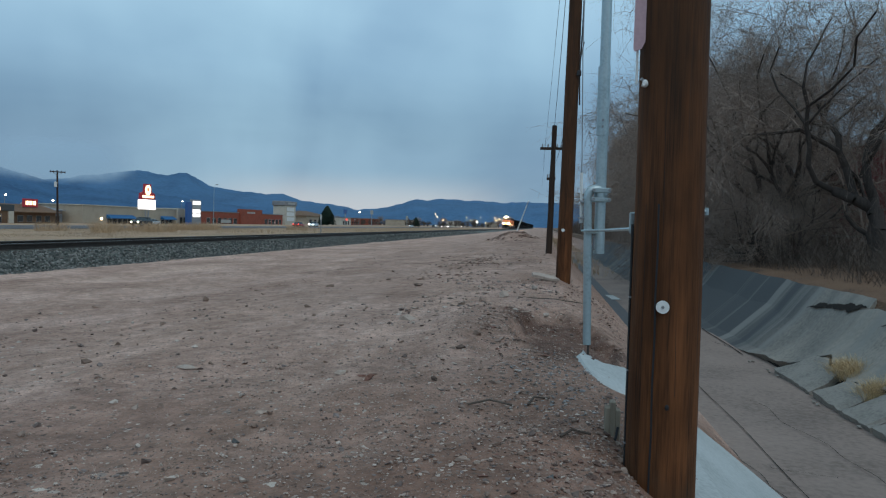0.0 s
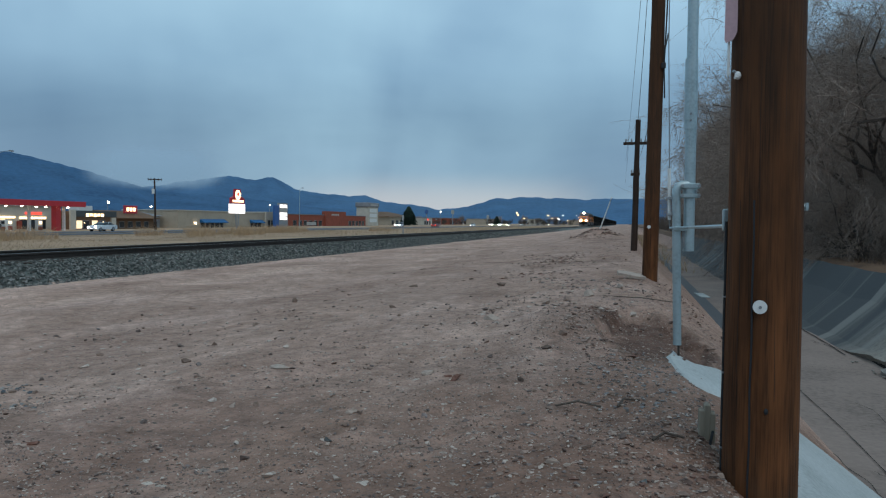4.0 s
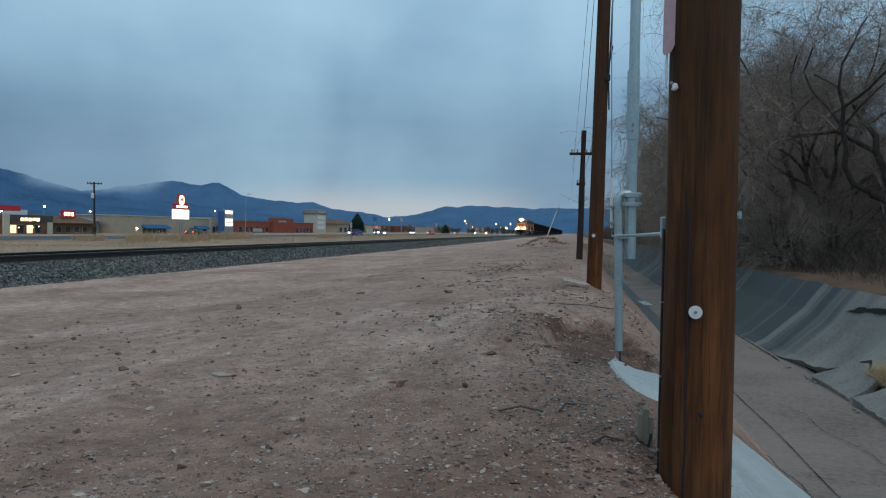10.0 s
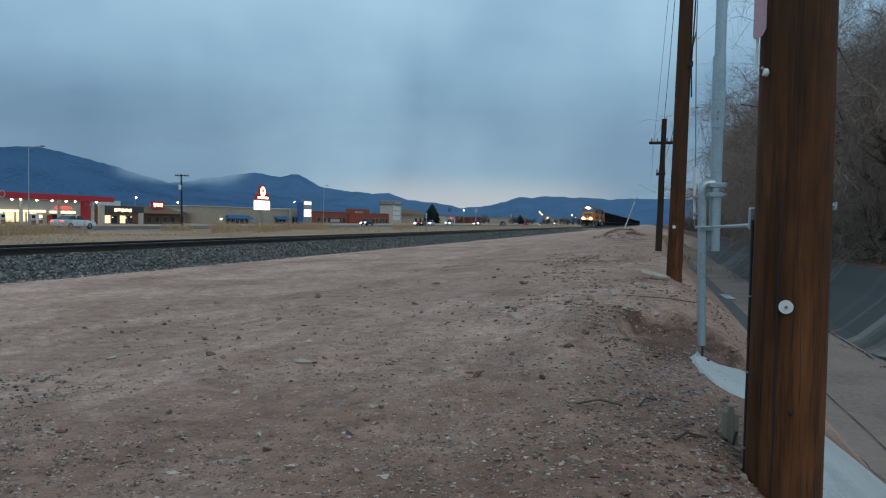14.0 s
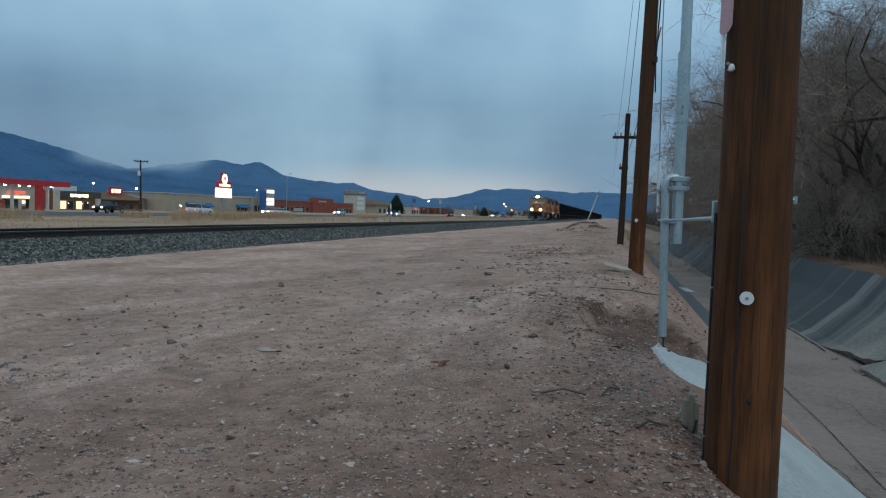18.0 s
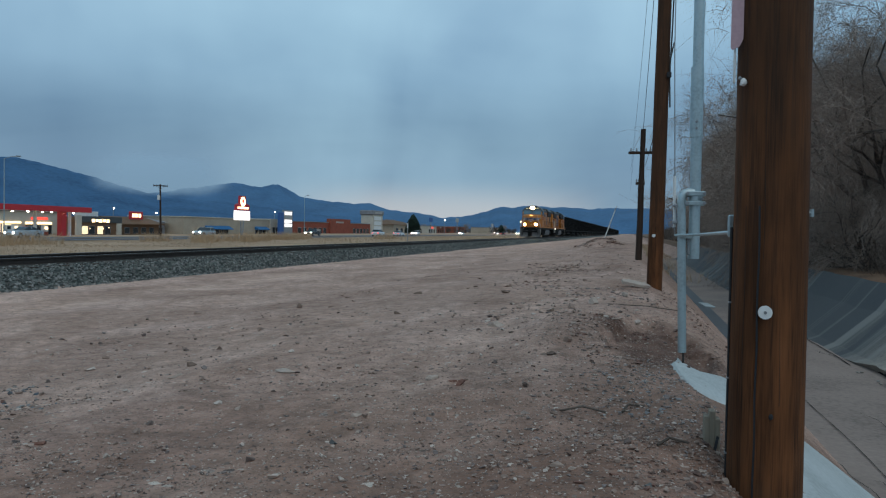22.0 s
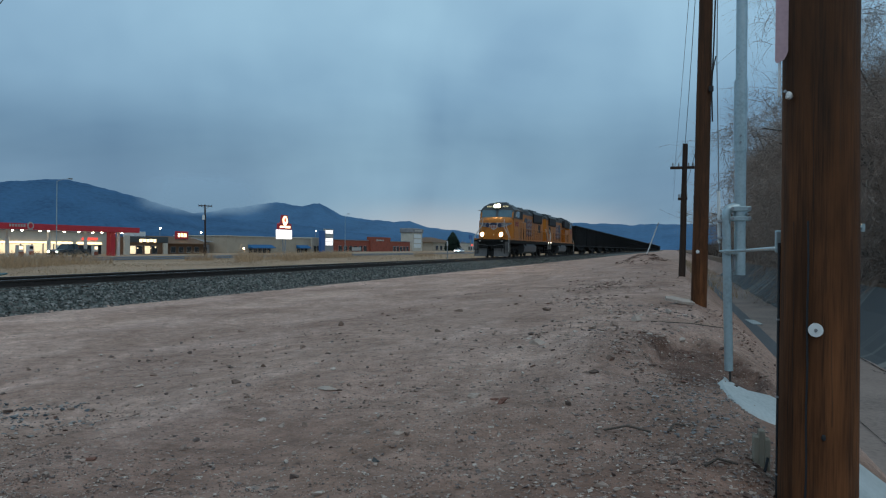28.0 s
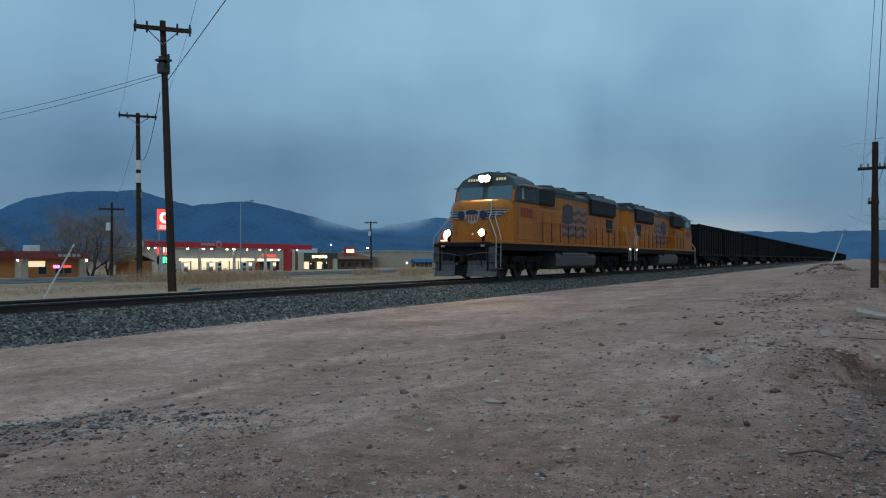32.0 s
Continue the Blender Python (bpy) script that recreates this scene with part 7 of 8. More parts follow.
# ---- buildings across the highway ----
M_STUCCO = material("tan_stucco", (0.42, 0.35, 0.27), 0.9, amount=0.2, scale=0.5, fine=8, bump=0.1)
M_CREAMWALL = material("cream_stucco", (0.55, 0.5, 0.42), 0.9, amount=0.2, scale=0.5, fine=8, bump=0.1)
M_BRICKRED = material("red_brick_wall", (0.3, 0.085, 0.055), 0.9, amount=0.35, scale=0.6, fine=12, bump=0.2)
M_ORANGE = material("orange_stucco", (0.42, 0.17, 0.06), 0.9, amount=0.25, scale=0.5, fine=8, bump=0.1)
M_ROOFRED = material("dark_red_roof_tiles", (0.16, 0.035, 0.03), 0.85, amount=0.4, scale=0.6, fine=8, bump=0.3)
M_ROOFGREY = material("grey_flat_roof", (0.25, 0.25, 0.26), 0.9, amount=0.3, scale=0.5, fine=8, bump=0.1)
M_BROWNWOOD = material("brown_wood_siding", (0.17, 0.1, 0.06), 0.85, amount=0.35, scale=1, fine=12, bump=0.2)
M_AWNING = material("blue_canvas_awning", (0.02, 0.13, 0.3), 0.8, amount=0.2, scale=1, fine=20, bump=0.1)
# faint glow added to the red of fascia, clad column and sign backings
M_CANRED = material("red_canopy_fascia", (0.42, 0.02, 0.03), 0.5, amount=0.15, scale=0.5, fine=12, bump=0.0, emit=(0.5, 0.02, 0.03), power=0.06)
M_DARKGLASS = glass("dark_shop_glass", (0.03, 0.035, 0.04), 0.1)
M_LITGLASS = glow("lit_shop_window", (1.0, 0.76, 0.46), 0.9)
M_LITSTRIP = glow("lit_soffit_strip", (1.0, 0.76, 0.42), 2.2)
M_CANLIGHT = glow("canopy_lamp", (1.0, 0.84, 0.6), 14.0)
M_SIGNWHITE = glow("lit_white_sign", (1.0, 0.93, 0.88), 1.0)
M_SIGNWARM = glow("lit_warm_sign", (1.0, 0.72, 0.4), 2.2)
M_SIGNRED = glow("lit_red_sign", (1.0, 0.08, 0.05), 1.1)
M_SIGNGREEN = glow("lit_green_price", (0.1, 1.0, 0.3), 2.4)
M_SIGNPINK = glow("lit_pink_neon", (1.0, 0.25, 0.5), 2.0)
# faint blue glow added to the painted tower and one far panel
M_SIGNBLUE = material("blue_sign_panel", (0.03, 0.1, 0.27), 0.6, amount=0.15, bump=0.0, emit=(0.02, 0.12, 0.5), power=0.03)
M_LAMPHEAD = glow("street_lamp_glow", (1.0, 0.8, 0.58), 14.0)
M_LAMPWARM = glow("sodium_lamp_glow", (1.0, 0.5, 0.2), 16.0)


def windows(parent, x, ys, z0, z1, w, mat, frame_mat=None):
    """A row of framed panes on a wall that faces the track."""
    for y in ys:
        f = part("window", Mesh().box(x - 0.05, x + 0.06, y - w / 2 - 0.08, y + w / 2 + 0.08, z0 - 0.08, z1 + 0.08), frame_mat or M_GREYMETAL, parent)
        part("pane", Mesh().box(x + 0.06, x + 0.08, y - w / 2, y + w / 2, z0, z1), mat, f)


def lamp_post(x, y, h, label, lit=True, arm=1.5, r=0.09, warm=False, lens=0.26):
    z = land(x, y)
    p = thing("street_lamp", label, "street lamp", "street lamps", at=(x, y, z))
    part("mast", Mesh().tube((0, 0, -0.3), (0, 0, h), r, r * 0.6, 10), M_GALV if not lit else M_GREYMETAL, p, "", True)
    if arm:
        part("arm", Mesh().path([(0, 0, h - 0.1), (0, arm * 0.5, h + 0.35), (0, arm, h + 0.5)], 0.04, 6), M_GREYMETAL, p)
    part("lamp_head", Mesh().box(-0.2, 0.2, arm - 0.3, arm + 0.35, h + (0.42 if arm else 0), h + (0.6 if arm else 0.3), 0.04), M_GREYMETAL, p)
    if lit:
        part("lamp_lens", Mesh().ball((0.2, arm, h + (0.4 if arm else 0.1)), lens, lens, lens * 0.8), M_LAMPWARM if warm else M_LAMPHEAD, p, "glowing orange lens" if warm else "glowing white lens")


# petrol station: canopy
GZ = -1.2
can = thing("fuel_canopy", "lit petrol station canopy with a red fascia", "fuel canopy", at=(-103, 96, GZ))
part("deck", Mesh().box(2.2, 5.9, -20, 19.6, 4.4, 5.1, 0.05), M_WHITE, can, "white canopy ceiling")
part("fascia", Mesh().box(5.9, 6.05, -20.1, 19.8, 4.35, 5.3, 0.02), M_CANRED, can, "red front fascia")
for y in (-20.15, 19.65):
    part("fascia_end", Mesh().box(2.2, 5.9, y, y + 0.15, 4.35, 5.2, 0.02), M_WHITE, can)
part("fascia_logo", Mesh().tube((6.06, -5.0, 4.95), (6.12, -5.0, 4.95), 0.62, 0.62, 24), M_CREAM, can, "round pale emblem", True)
part("logo_ring", Mesh().tube((6.12, -5.0, 4.95), (6.14, -5.0, 4.95), 0.4, 0.4, 20), M_CANRED, can)
for k in range(6):
    part("fascia_bar", Mesh().box(6.06, 6.1, -8.9 + 0.52 * k, -8.55 + 0.52 * k, 4.75, 5.15), M_CREAM, can)
for ix in (3.6,):
    for k in range(5):
        y = -15 + 8 * k
        part("column", Mesh().box(ix - 0.22, ix + 0.22, y - 0.22, y + 0.22, 0, 4.45, 0.03), M_WHITE, can)
part("end_column", Mesh().box(3.4, 4.4, 14.2, 15.4, 0, 4.4, 0.04), M_CANRED, can, "broad red clad column")
for k in range(7):
    for ix in (2.9, 5.2):
        y = -17 + 5.6 * k + 0.5 * math.sin(k * 2.1 + ix)
        l = part("canopy_light", Mesh().box(ix - 0.35, ix + 0.35, y - 0.35, y + 0.35, 4.28, 4.42, 0.03), M_GREYMETAL, can)
        part("lens", Mesh().ball((ix, y, 4.24), 0.2, 0.2, 0.14), M_CANLIGHT, l, "bright canopy lamp")
for k in range(4):
    y = 82 + 8 * k
    for ix in (-106.6, -100.2):
        pmp = thing("fuel_pump", "white and red fuel pump under the canopy", "fuel pump", "fuel pumps", at=(ix, y + 2.0, GZ))
        part("cabinet", Mesh().box(-0.35, 0.35, -0.5, 0.5, 0, 1.9, 0.04), M_WHITE, pmp)
        part("display", Mesh().box(0.35, 0.37, -0.35, 0.35, 1.2, 1.7), M_SIGNWARM if k % 2 else M_DARKGLASS, pmp)
        part("base", Mesh().box(-0.6, 0.6, -0.9, 0.9, -0.25, 0.12, 0.03), M_CONC_LIGHT, pmp)
        part("skirt", Mesh().box(0.355, 0.365, -0.48, 0.48, 0.1, 0.8), M_REDP, pmp)
# shop behind the canopy
shop = thing("petrol_station_shop", "low cream petrol station shop with lit windows", "shop", at=(-124, 116, GZ))
part("wall", Mesh().box(-6, 6, -20, 16, -0.4, 4.6, 0.03), M_CREAMWALL, shop)
part("roof", Mesh().box(-6.3, 6.4, -20.3, 16.3, 4.6, 5.0, 0.03), M_ROOFGREY, shop)
part("soffit_light", Mesh().box(6.02, 6.2, -15.5, 5, 2.2, 2.55), M_LITSTRIP, shop, "glowing warm light strip")
windows(shop, 6.0, [-14 + 2.6 * k for k in range(7)], 0.3, 2.1, 2.2, M_LITGLASS)
part("dark_entry", Mesh().box(6.0, 6.1, 6.2, 13.0, 0.0, 1.9), M_DARKGLASS, shop)
part("entry_light", Mesh().box(6.02, 6.2, 6.2, 13.0, 2.1, 2.5), M_LITSTRIP, shop)
for k in range(5):
    part("entry_sign_bar", Mesh().box(6.02, 6.15, 7.6 + 0.9 * k, 8.3 + 0.9 * k, 3.0, 3.5), M_SIGNRED, shop)
part("red_banner", Mesh().box(6.1, 6.3, 5.4, 6.6, 0.1, 1.7), M_REDP, shop)
for k in range(2):
    part("roof_unit", Mesh().box(-3, 0, -8 + 12 * k, -5 + 12 * k, 5.0, 6.1, 0.05), M_WHITE, shop)

# price sign tower
ps = thing("price_sign", "tall petrol price sign with red and green lit panels", "sign", at=(-107.4, 88.0, -1.23))
for s in (-0.9, 0.9):
    part("leg", Mesh().tube((0, s, -0.3), (0, s, 11.0), 0.13, 0.13, 10), M_GREYMETAL, ps)
part("upper_panel", Mesh().box(-0.2, 0.2, -1.25, 1.25, 7.6, 11.3, 0.05), M_SIGNRED, ps, "lit red upper panel")
part("emblem", Mesh().tube((0.21, 0, 9.8), (0.25, 0, 9.8), 1.0, 1.0, 24), M_SIGNWHITE, ps, "lit white round emblem", True)
part("emblem_core", Mesh().tube((0.25, 0.2, 9.8), (0.27, 0.2, 9.8), 0.55, 0.55, 20), M_SIGNRED, ps)
for k in range(2):
    part("panel_bar", Mesh().box(0.21, 0.24, -1.1, 1.1, 7.9 + 0.35 * k, 8.05 + 0.35 * k), M_SIGNWHITE, ps)
part("red_price", Mesh().box(-0.15, 0.2, -1.3, 1.3, 3.3, 5.1, 0.05), M_SIGNRED, ps, "lit red price panel")
for k in range(3):
    part("price_bar", Mesh().box(0.21, 0.24, -0.9 + 0.65 * k, -0.5 + 0.65 * k, 3.7, 4.7), M_SIGNWHITE, ps)
part("green_price", Mesh().box(-0.15, 0.2, -1.3, 1.3, 1.6, 3.1, 0.05), M_UNDER, ps)
for k in range(3):
    part("price_bar", Mesh().box(0.21, 0.24, -1.0 + 0.7 * k, -0.45 + 0.7 * k, 1.8, 2.9), M_SIGNGREEN, ps)

# restaurant
re_ = thing("restaurant", "low orange restaurant with a dark red mansard roof", "restaurant", at=(-95, 56.5, -1.12))
part("wall", Mesh().box(-5, 5, -3.9, 3.9, -0.3, 2.5, 0.02), M_ORANGE, re_)
for y in (-4.2, 3.6):
    part("stone_pier", Mesh().box(4.2, 5.4, y, y + 1.0, -0.3, 2.4, 0.03), M_STUCCO, re_)
part("roof", Mesh().prism([(-5.5, 2.4), (5.8, 2.4), (5.0, 3.35), (-4.8, 3.35)], 1, -4.9, 4.9), M_ROOFRED, re_, "dark red mansard roof")
part("roof_sign", Mesh().box(5.3, 5.6, 0.2, 4.0, 2.5, 3.15, 0.03), M_CABGREY, re_)
for k in range(5):
    part("sign_bar", Mesh().box(5.6, 5.64, 0.5 + 0.65 * k, 0.95 + 0.65 * k, 2.65, 3.0), M_CREAM, re_)
windows(re_, 5.0, (-1.2, 1.0, 2.2), 0.5, 1.7, 1.0, M_DARKGLASS)
part("neon_sign", Mesh().box(5.1, 5.15, 0.2, 1.0, 1.2, 1.6), M_SIGNPINK, re_, "pink neon window sign")
part("neon_sign", Mesh().box(5.1, 5.15, 1.4, 2.6, 1.25, 1.6), M_SIGNRED, re_, "red neon window sign")
part("lit_panel", Mesh().box(5.02, 5.1, -3.0, -0.9, 1.4, 2.1), M_LITGLASS, re_)
for y in (-4.6, 4.6):
    part("wall_lamp", Mesh().ball((5.5, y, 2.2), 0.12), M_CANLIGHT, re_)
part("roof_vent", Mesh().box(-1, 0.6, -0.2, 1.2, 3.35, 4.2, 0.05), M_WHITE, re_)
part("roof_vent", Mesh().box(-1, 0.0, -3.6, -2.9, 3.35, 3.9, 0.05), M_GREYMETAL, re_)

# small brown kiosk and parked cars beside the restaurant
ki = thing("kiosk", "small brown wooden kiosk with a pitched roof", "kiosk", at=(-95, 72.5, -1.13))
part("wall", Mesh().box(-1.5, 1.5, -2.0, 2.0, -0.2, 2.1), M_ORANGE, ki)
part("roof", Mesh().prism([(-2.4, 2.0), (0, 3.0), (2.4, 2.0), (0, 2.9)], 0, -1.9, 1.9), M_BROWNWOOD, ki)

# liquor shop with a dark front
lq = thing("liquor_shop", "dark-fronted shop with a glowing sign", "shop", at=(-119, 138.5, -1.27))
part("wall", Mesh().box(-5, 5, -7, 7, -0.3, 3.9, 0.02), M_BROWNWOOD, lq)
part("parapet", Mesh().box(4.9, 5.2, -7.2, 7.2, 2.7, 4.05, 0.02), M_CABGREY, lq)
part("pier", Mesh().box(5.0, 5.4, -7.4, -5.8, -0.3, 4.2, 0.02), M_CREAMWALL, lq)
part("pier", Mesh().box(5.0, 5.4, 5.4, 6.8, -0.3, 2.6, 0.02), M_CREAMWALL, lq)
for k in range(5):
    part("sign_bar", Mesh().box(5.22, 5.3, -2.6 + 1.15 * k, -1.75 + 1.15 * k, 2.75 + 0.1 * (k % 2), 3.45), M_SIGNWARM, lq)
windows(lq, 5.0, (-4.5, 0.2), 0.2, 1.9, 1.7, M_LITGLASS)
windows(lq, 5.0, (-2.4, 2.6), 0.2, 1.9, 1.7, M_DARKGLASS)
for y in (-4.9, -3.0, -0.4, 1.2, 2.9):
    part("window_lamp", Mesh().ball((5.12, y, 1.5 + 0.2 * math.sin(y * 3)), 0.11, 0.15, 0.11), M_SIGNWARM, lq)
part("roof_unit", Mesh().box(-2, 1, 0.5, 4.5, 3.9, 5.2, 0.05), M_WHITE, lq)
bs_ = thing("brown_store", "low brown store with a shallow gable roof", "shop", at=(-120, 154, -1.28))
part("wall", Mesh().box(-5, 5, -7.5, 7, -0.3, 2.6, 0.02), M_BROWNWOOD, bs_)
part("roof", Mesh().prism([(-6, 2.4), (0, 4.1), (6, 2.4), (6, 2.6), (0, 4.35), (-6, 2.6)], 1, -8.4, 8.0), M_BROWNWOOD, bs_)
windows(bs_, 5.0, (-5, -2, 1, 4), 0.4, 1.7, 1.6, M_DARKGLASS)
rs = thing("roof_sign", "red lit box sign on posts above the store", "sign", at=(-117, 154.8, -1.28))
part("box", Mesh().box(-0.2, 0.2, -2.4, 2.4, 3.7, 5.6, 0.04), M_CANRED, rs)
for s in (-1.8, 1.8):
    part("post", Mesh().tube((0, s, -0.2), (0, s, 3.8), 0.1, 0.1, 8), M_GREYMETAL, rs)
for k in range(3):
    part("sign_bar", Mesh().box(0.2, 0.24, -1.7 + 1.2 * k, -0.8 + 1.2 * k, 4.2, 5.1), M_SIGNWARM, rs)

# tan strip building with blue awnings
TA0 = -26.2
ta = thing("tan_store", "long tan stucco store with blue awnings", "shop", at=(-131, 208, -1.33))
part("wall", Mesh().box(-9, 9, TA0, 24, -0.3, 4.9, 0.03), M_STUCCO, ta)
part("parapet", Mesh().box(-9.2, 9.2, TA0 - 0.2, 24.2, 4.9, 5.15, 0.02), M_CREAMWALL, ta)
for y0, y1 in ((-15.5, -2.0), (14, 22)):
    part("awning", Mesh().prism([(9.0, 2.6), (10.6, 1.7), (10.6, 1.5), (9.0, 1.55)], 1, y0, y1), M_AWNING, ta, "blue canvas awning")
    n = int((y1 - y0) // 2.6)
    windows(ta, 9.0, [y0 + 1.4 + 2.6 * k for k in range(n)], -0.1, 1.4, 1.9, M_DARKGLASS)
part("wall_lamp", Mesh().ball((9.2, -18, 1.4), 0.2), M_CANLIGHT, ta)
part("side_block", Mesh().box(-6, 9.5, 24.2, 34, -0.3, 5.4, 0.03), M_CREAMWALL, ta)
windows(ta, 9.5, (26.5, 29.0, 31.5), 0.0, 2.4, 1.7, M_DARKGLASS)
gr = thing("grey_store", "low grey store with a lit eave sign", "shop", at=(-134, 172, -1.33))
part("wall", Mesh().box(-7, 7, -9, 8.5, -0.3, 3.4, 0.03), M_ROOFGREY, gr)
part("roof", Mesh().prism([(-8, 3.3), (0, 4.6), (8, 3.3), (0, 4.4)], 1, -9.5, 9), M_ROOFGREY, gr)
part("eave_sign", Mesh().box(7.0, 7.15, -5, 5, 2.2, 2.8), M_CREAM, gr)
windows(gr, 7.0, (-6, -2, 2, 6), 0.1, 1.8, 2.4, M_DARKGLASS)

# tall fast-food sign
fs_ = thing("pylon_sign", "tall pylon sign with a lit white panel", "sign", at=(-88, 154.2, -1.07))
for s in (-0.7, 0.7):
    part("leg", Mesh().tube((0, s * 0.35, -0.3), (0, s, 3.7), 0.16, 0.16, 10), M_GREYMETAL, fs_)
part("white_panel", Mesh().box(-0.25, 0.25, -3.4, 3.3, 3.65, 5.85, 0.05), M_SIGNWHITE, fs_, "blank lit white panel")
part("red_backing", Mesh().prism([(-3.1, 5.95), (3.1, 5.95), (3.0, 7.2), (1.5, 7.6), (1.3, 9.3), (-1.3, 9.3), (-1.5, 7.6), (-3.0, 7.2)], 0, -0.22, 0.22), M_CANRED, fs_, "red shaped sign backing")
part("sign_disc", Mesh().tube((0.24, -0.1, 7.95), (0.32, -0.1, 7.95), 1.15, 1.15, 24), M_SIGNWARM, fs_, "glowing round disc", True)
part("disc_mark", Mesh().tube((0.32, -0.1, 8.1), (0.34, -0.1, 8.1), 0.45, 0.45, 14), M_SIGNRED, fs_)
part("sign_bar", Mesh().box(0.23, 0.3, -2.4, 2.4, 6.25, 6.75), M_SIGNWARM, fs_)
# blue pylon board
bb = thing("pylon_board", "shopping pylon board in blue and white", "sign", at=(-118, 236, -1.29))
part("blue_tower", Mesh().box(-0.5, 0.4, -4.6, -1.6, -0.2, 7.6, 0.05), M_SIGNBLUE, bb, "blue painted tower")
part("frame", Mesh().box(-0.3, 0.3, -1.6, 5.4, -0.2, 8.5, 0.05), M_GREYMETAL, bb)
for k in range(4):
    part("board_panel", Mesh().box(0.3, 0.38, -0.9, 4.7, 2.6 + 1.4 * k, 3.8 + 1.4 * k), M_SIGNWHITE if k in (0, 1, 3) else M_CREAM, bb)
# red brick mall
br = thing("brick_mall", "long red brick shopping building", "shop", at=(-152, 338, -1.39))
part("wall", Mesh().box(-10, 10, -48, 50, -0.3, 5.2, 0.03), M_BRICKRED, br)
part("raised_entry", Mesh().box(9, 11, -8, 18, -0.3, 7.2, 0.03), M_BRICKRED, br)
for k in range(5):
    part("sign_bar", Mesh().box(11.0, 11.1, -1 + 2.0 * k, 0.5 + 2.0 * k, 5.2, 6.0), M_CREAM, br)
part("coping", Mesh().box(-10.2, 10.2, -48.2, 50.2, 5.2, 5.5), M_ROOFGREY, br)
windows(br, 10.0, [-40 + 5.5 * k for k in range(6)] + [26 + 5 * k for k in range(5)], 0.2, 2.6, 3.4, M_DARKGLASS, M_CREAM)
part("banner", Mesh().box(10.1, 10.3, -28, -18, 0.5, 2.0), M_CREAM, br)
# white clock-like tower
tw = thing("white_tower_sign", "pale square tower sign with a dark cap", "sign", at=(-146, 402, -1.37))
part("shaft", Mesh().box(-3.5, 3.5, -8.5, 8.5, -0.3, 10.6, 0.05), M_CREAMWALL, tw)
part("cap", Mesh().box(-4, 4, -9.3, 9.3, 10.6, 13.2, 0.3), M_ROOFGREY, tw)
part("tower_bar", Mesh().box(4.0, 4.1, -6, 6, 11.4, 12.3), M_CREAM, tw)
for k in range(3):
    part("tower_panel", Mesh().box(3.5, 3.6, -6, 6, 2.0 + 2.8 * k, 4.2 + 2.8 * k), M_WHITE, tw)
# house with hipped roof, far shops
hs = thing("hip_roof_store", "tan store with a hipped brown roof", "shop", at=(-168, 500, -1.45))
part("wall", Mesh().box(-12, 12, -28, 25, -0.3, 6.2, 0.03), M_STUCCO, hs)
hr = Mesh().add([(-13, -30, 6), (13, -30, 6), (13, 27, 6), (-13, 27, 6), (0, -8, 9.6), (0, 6, 9.6)], [(0, 1, 4), (1, 2, 5, 4), (2, 3, 5), (3, 0, 4, 5), (3, 2, 1, 0)])
part("roof", hr, M_BROWNWOOD, hs)
windows(hs, 12.0, (-20, -10, 0, 10, 19), 0.5, 3.5, 5, M_DARKGLASS)
for k, (x, y, w, d, h, m, nm) in enumerate(((-160, 560, 14, 26, 5.5, M_CREAMWALL, "cream"), (-175, 640, 16, 40, 6.0, M_BRICKRED, "red"), (-150, 760, 20, 50, 6.0, M_STUCCO, "tan"), (-110, 900, 14, 40, 7.0, M_CREAMWALL, "cream"), (-70, 1000, 16, 30, 6.5, M_STUCCO, "tan"), (-200, 820, 18, 60, 7, M_BRICKRED, "red"))):
    b = thing("far_store", "far low %s roadside store" % nm, "shop", "far stores", at=(x, y, land(x, y)))
    part("wall", Mesh().box(-w / 2, w / 2, -d / 2, d / 2, -0.3, h, 0.05), m, b)
    part("roof", Mesh().box(-w / 2 - 0.4, w / 2 + 0.4, -d / 2 - 0.4, d / 2 + 0.4, h, h + 0.5, 0.05), M_ROOFGREY, b)
    windows(b, w / 2, [-d / 2 + 5 + 7 * q for q in range(int(d // 8))], 0.5, 3.2, 4.0, M_DARKGLASS)
    part("front_sign", Mesh().box(w / 2 + 0.05, w / 2 + 0.15, -3, 3, h - 1.6, h - 0.5), M_SIGNRED if k == 0 else M_CREAM, b)
# far pylon signs
for x, y, h, m in ((-150, 545, 12.0, M_SIGNBLUE), (-140, 590, 12.5, M_CREAM), (-120, 640, 9.0, M_CREAM)):
    s = thing("pylon_sign", "far roadside pylon sign on a post", "sign", "far pylon signs", at=(x, y, land(x, y)))
    part("post", Mesh().tube((0, 0, -0.3), (0, 0, h - 3), 0.35, 0.35, 8), M_GREYMETAL, s)
    part("panel", Mesh().box(-0.3, 0.3, -4, 4, h - 3.2, h, 0.1), m, s)

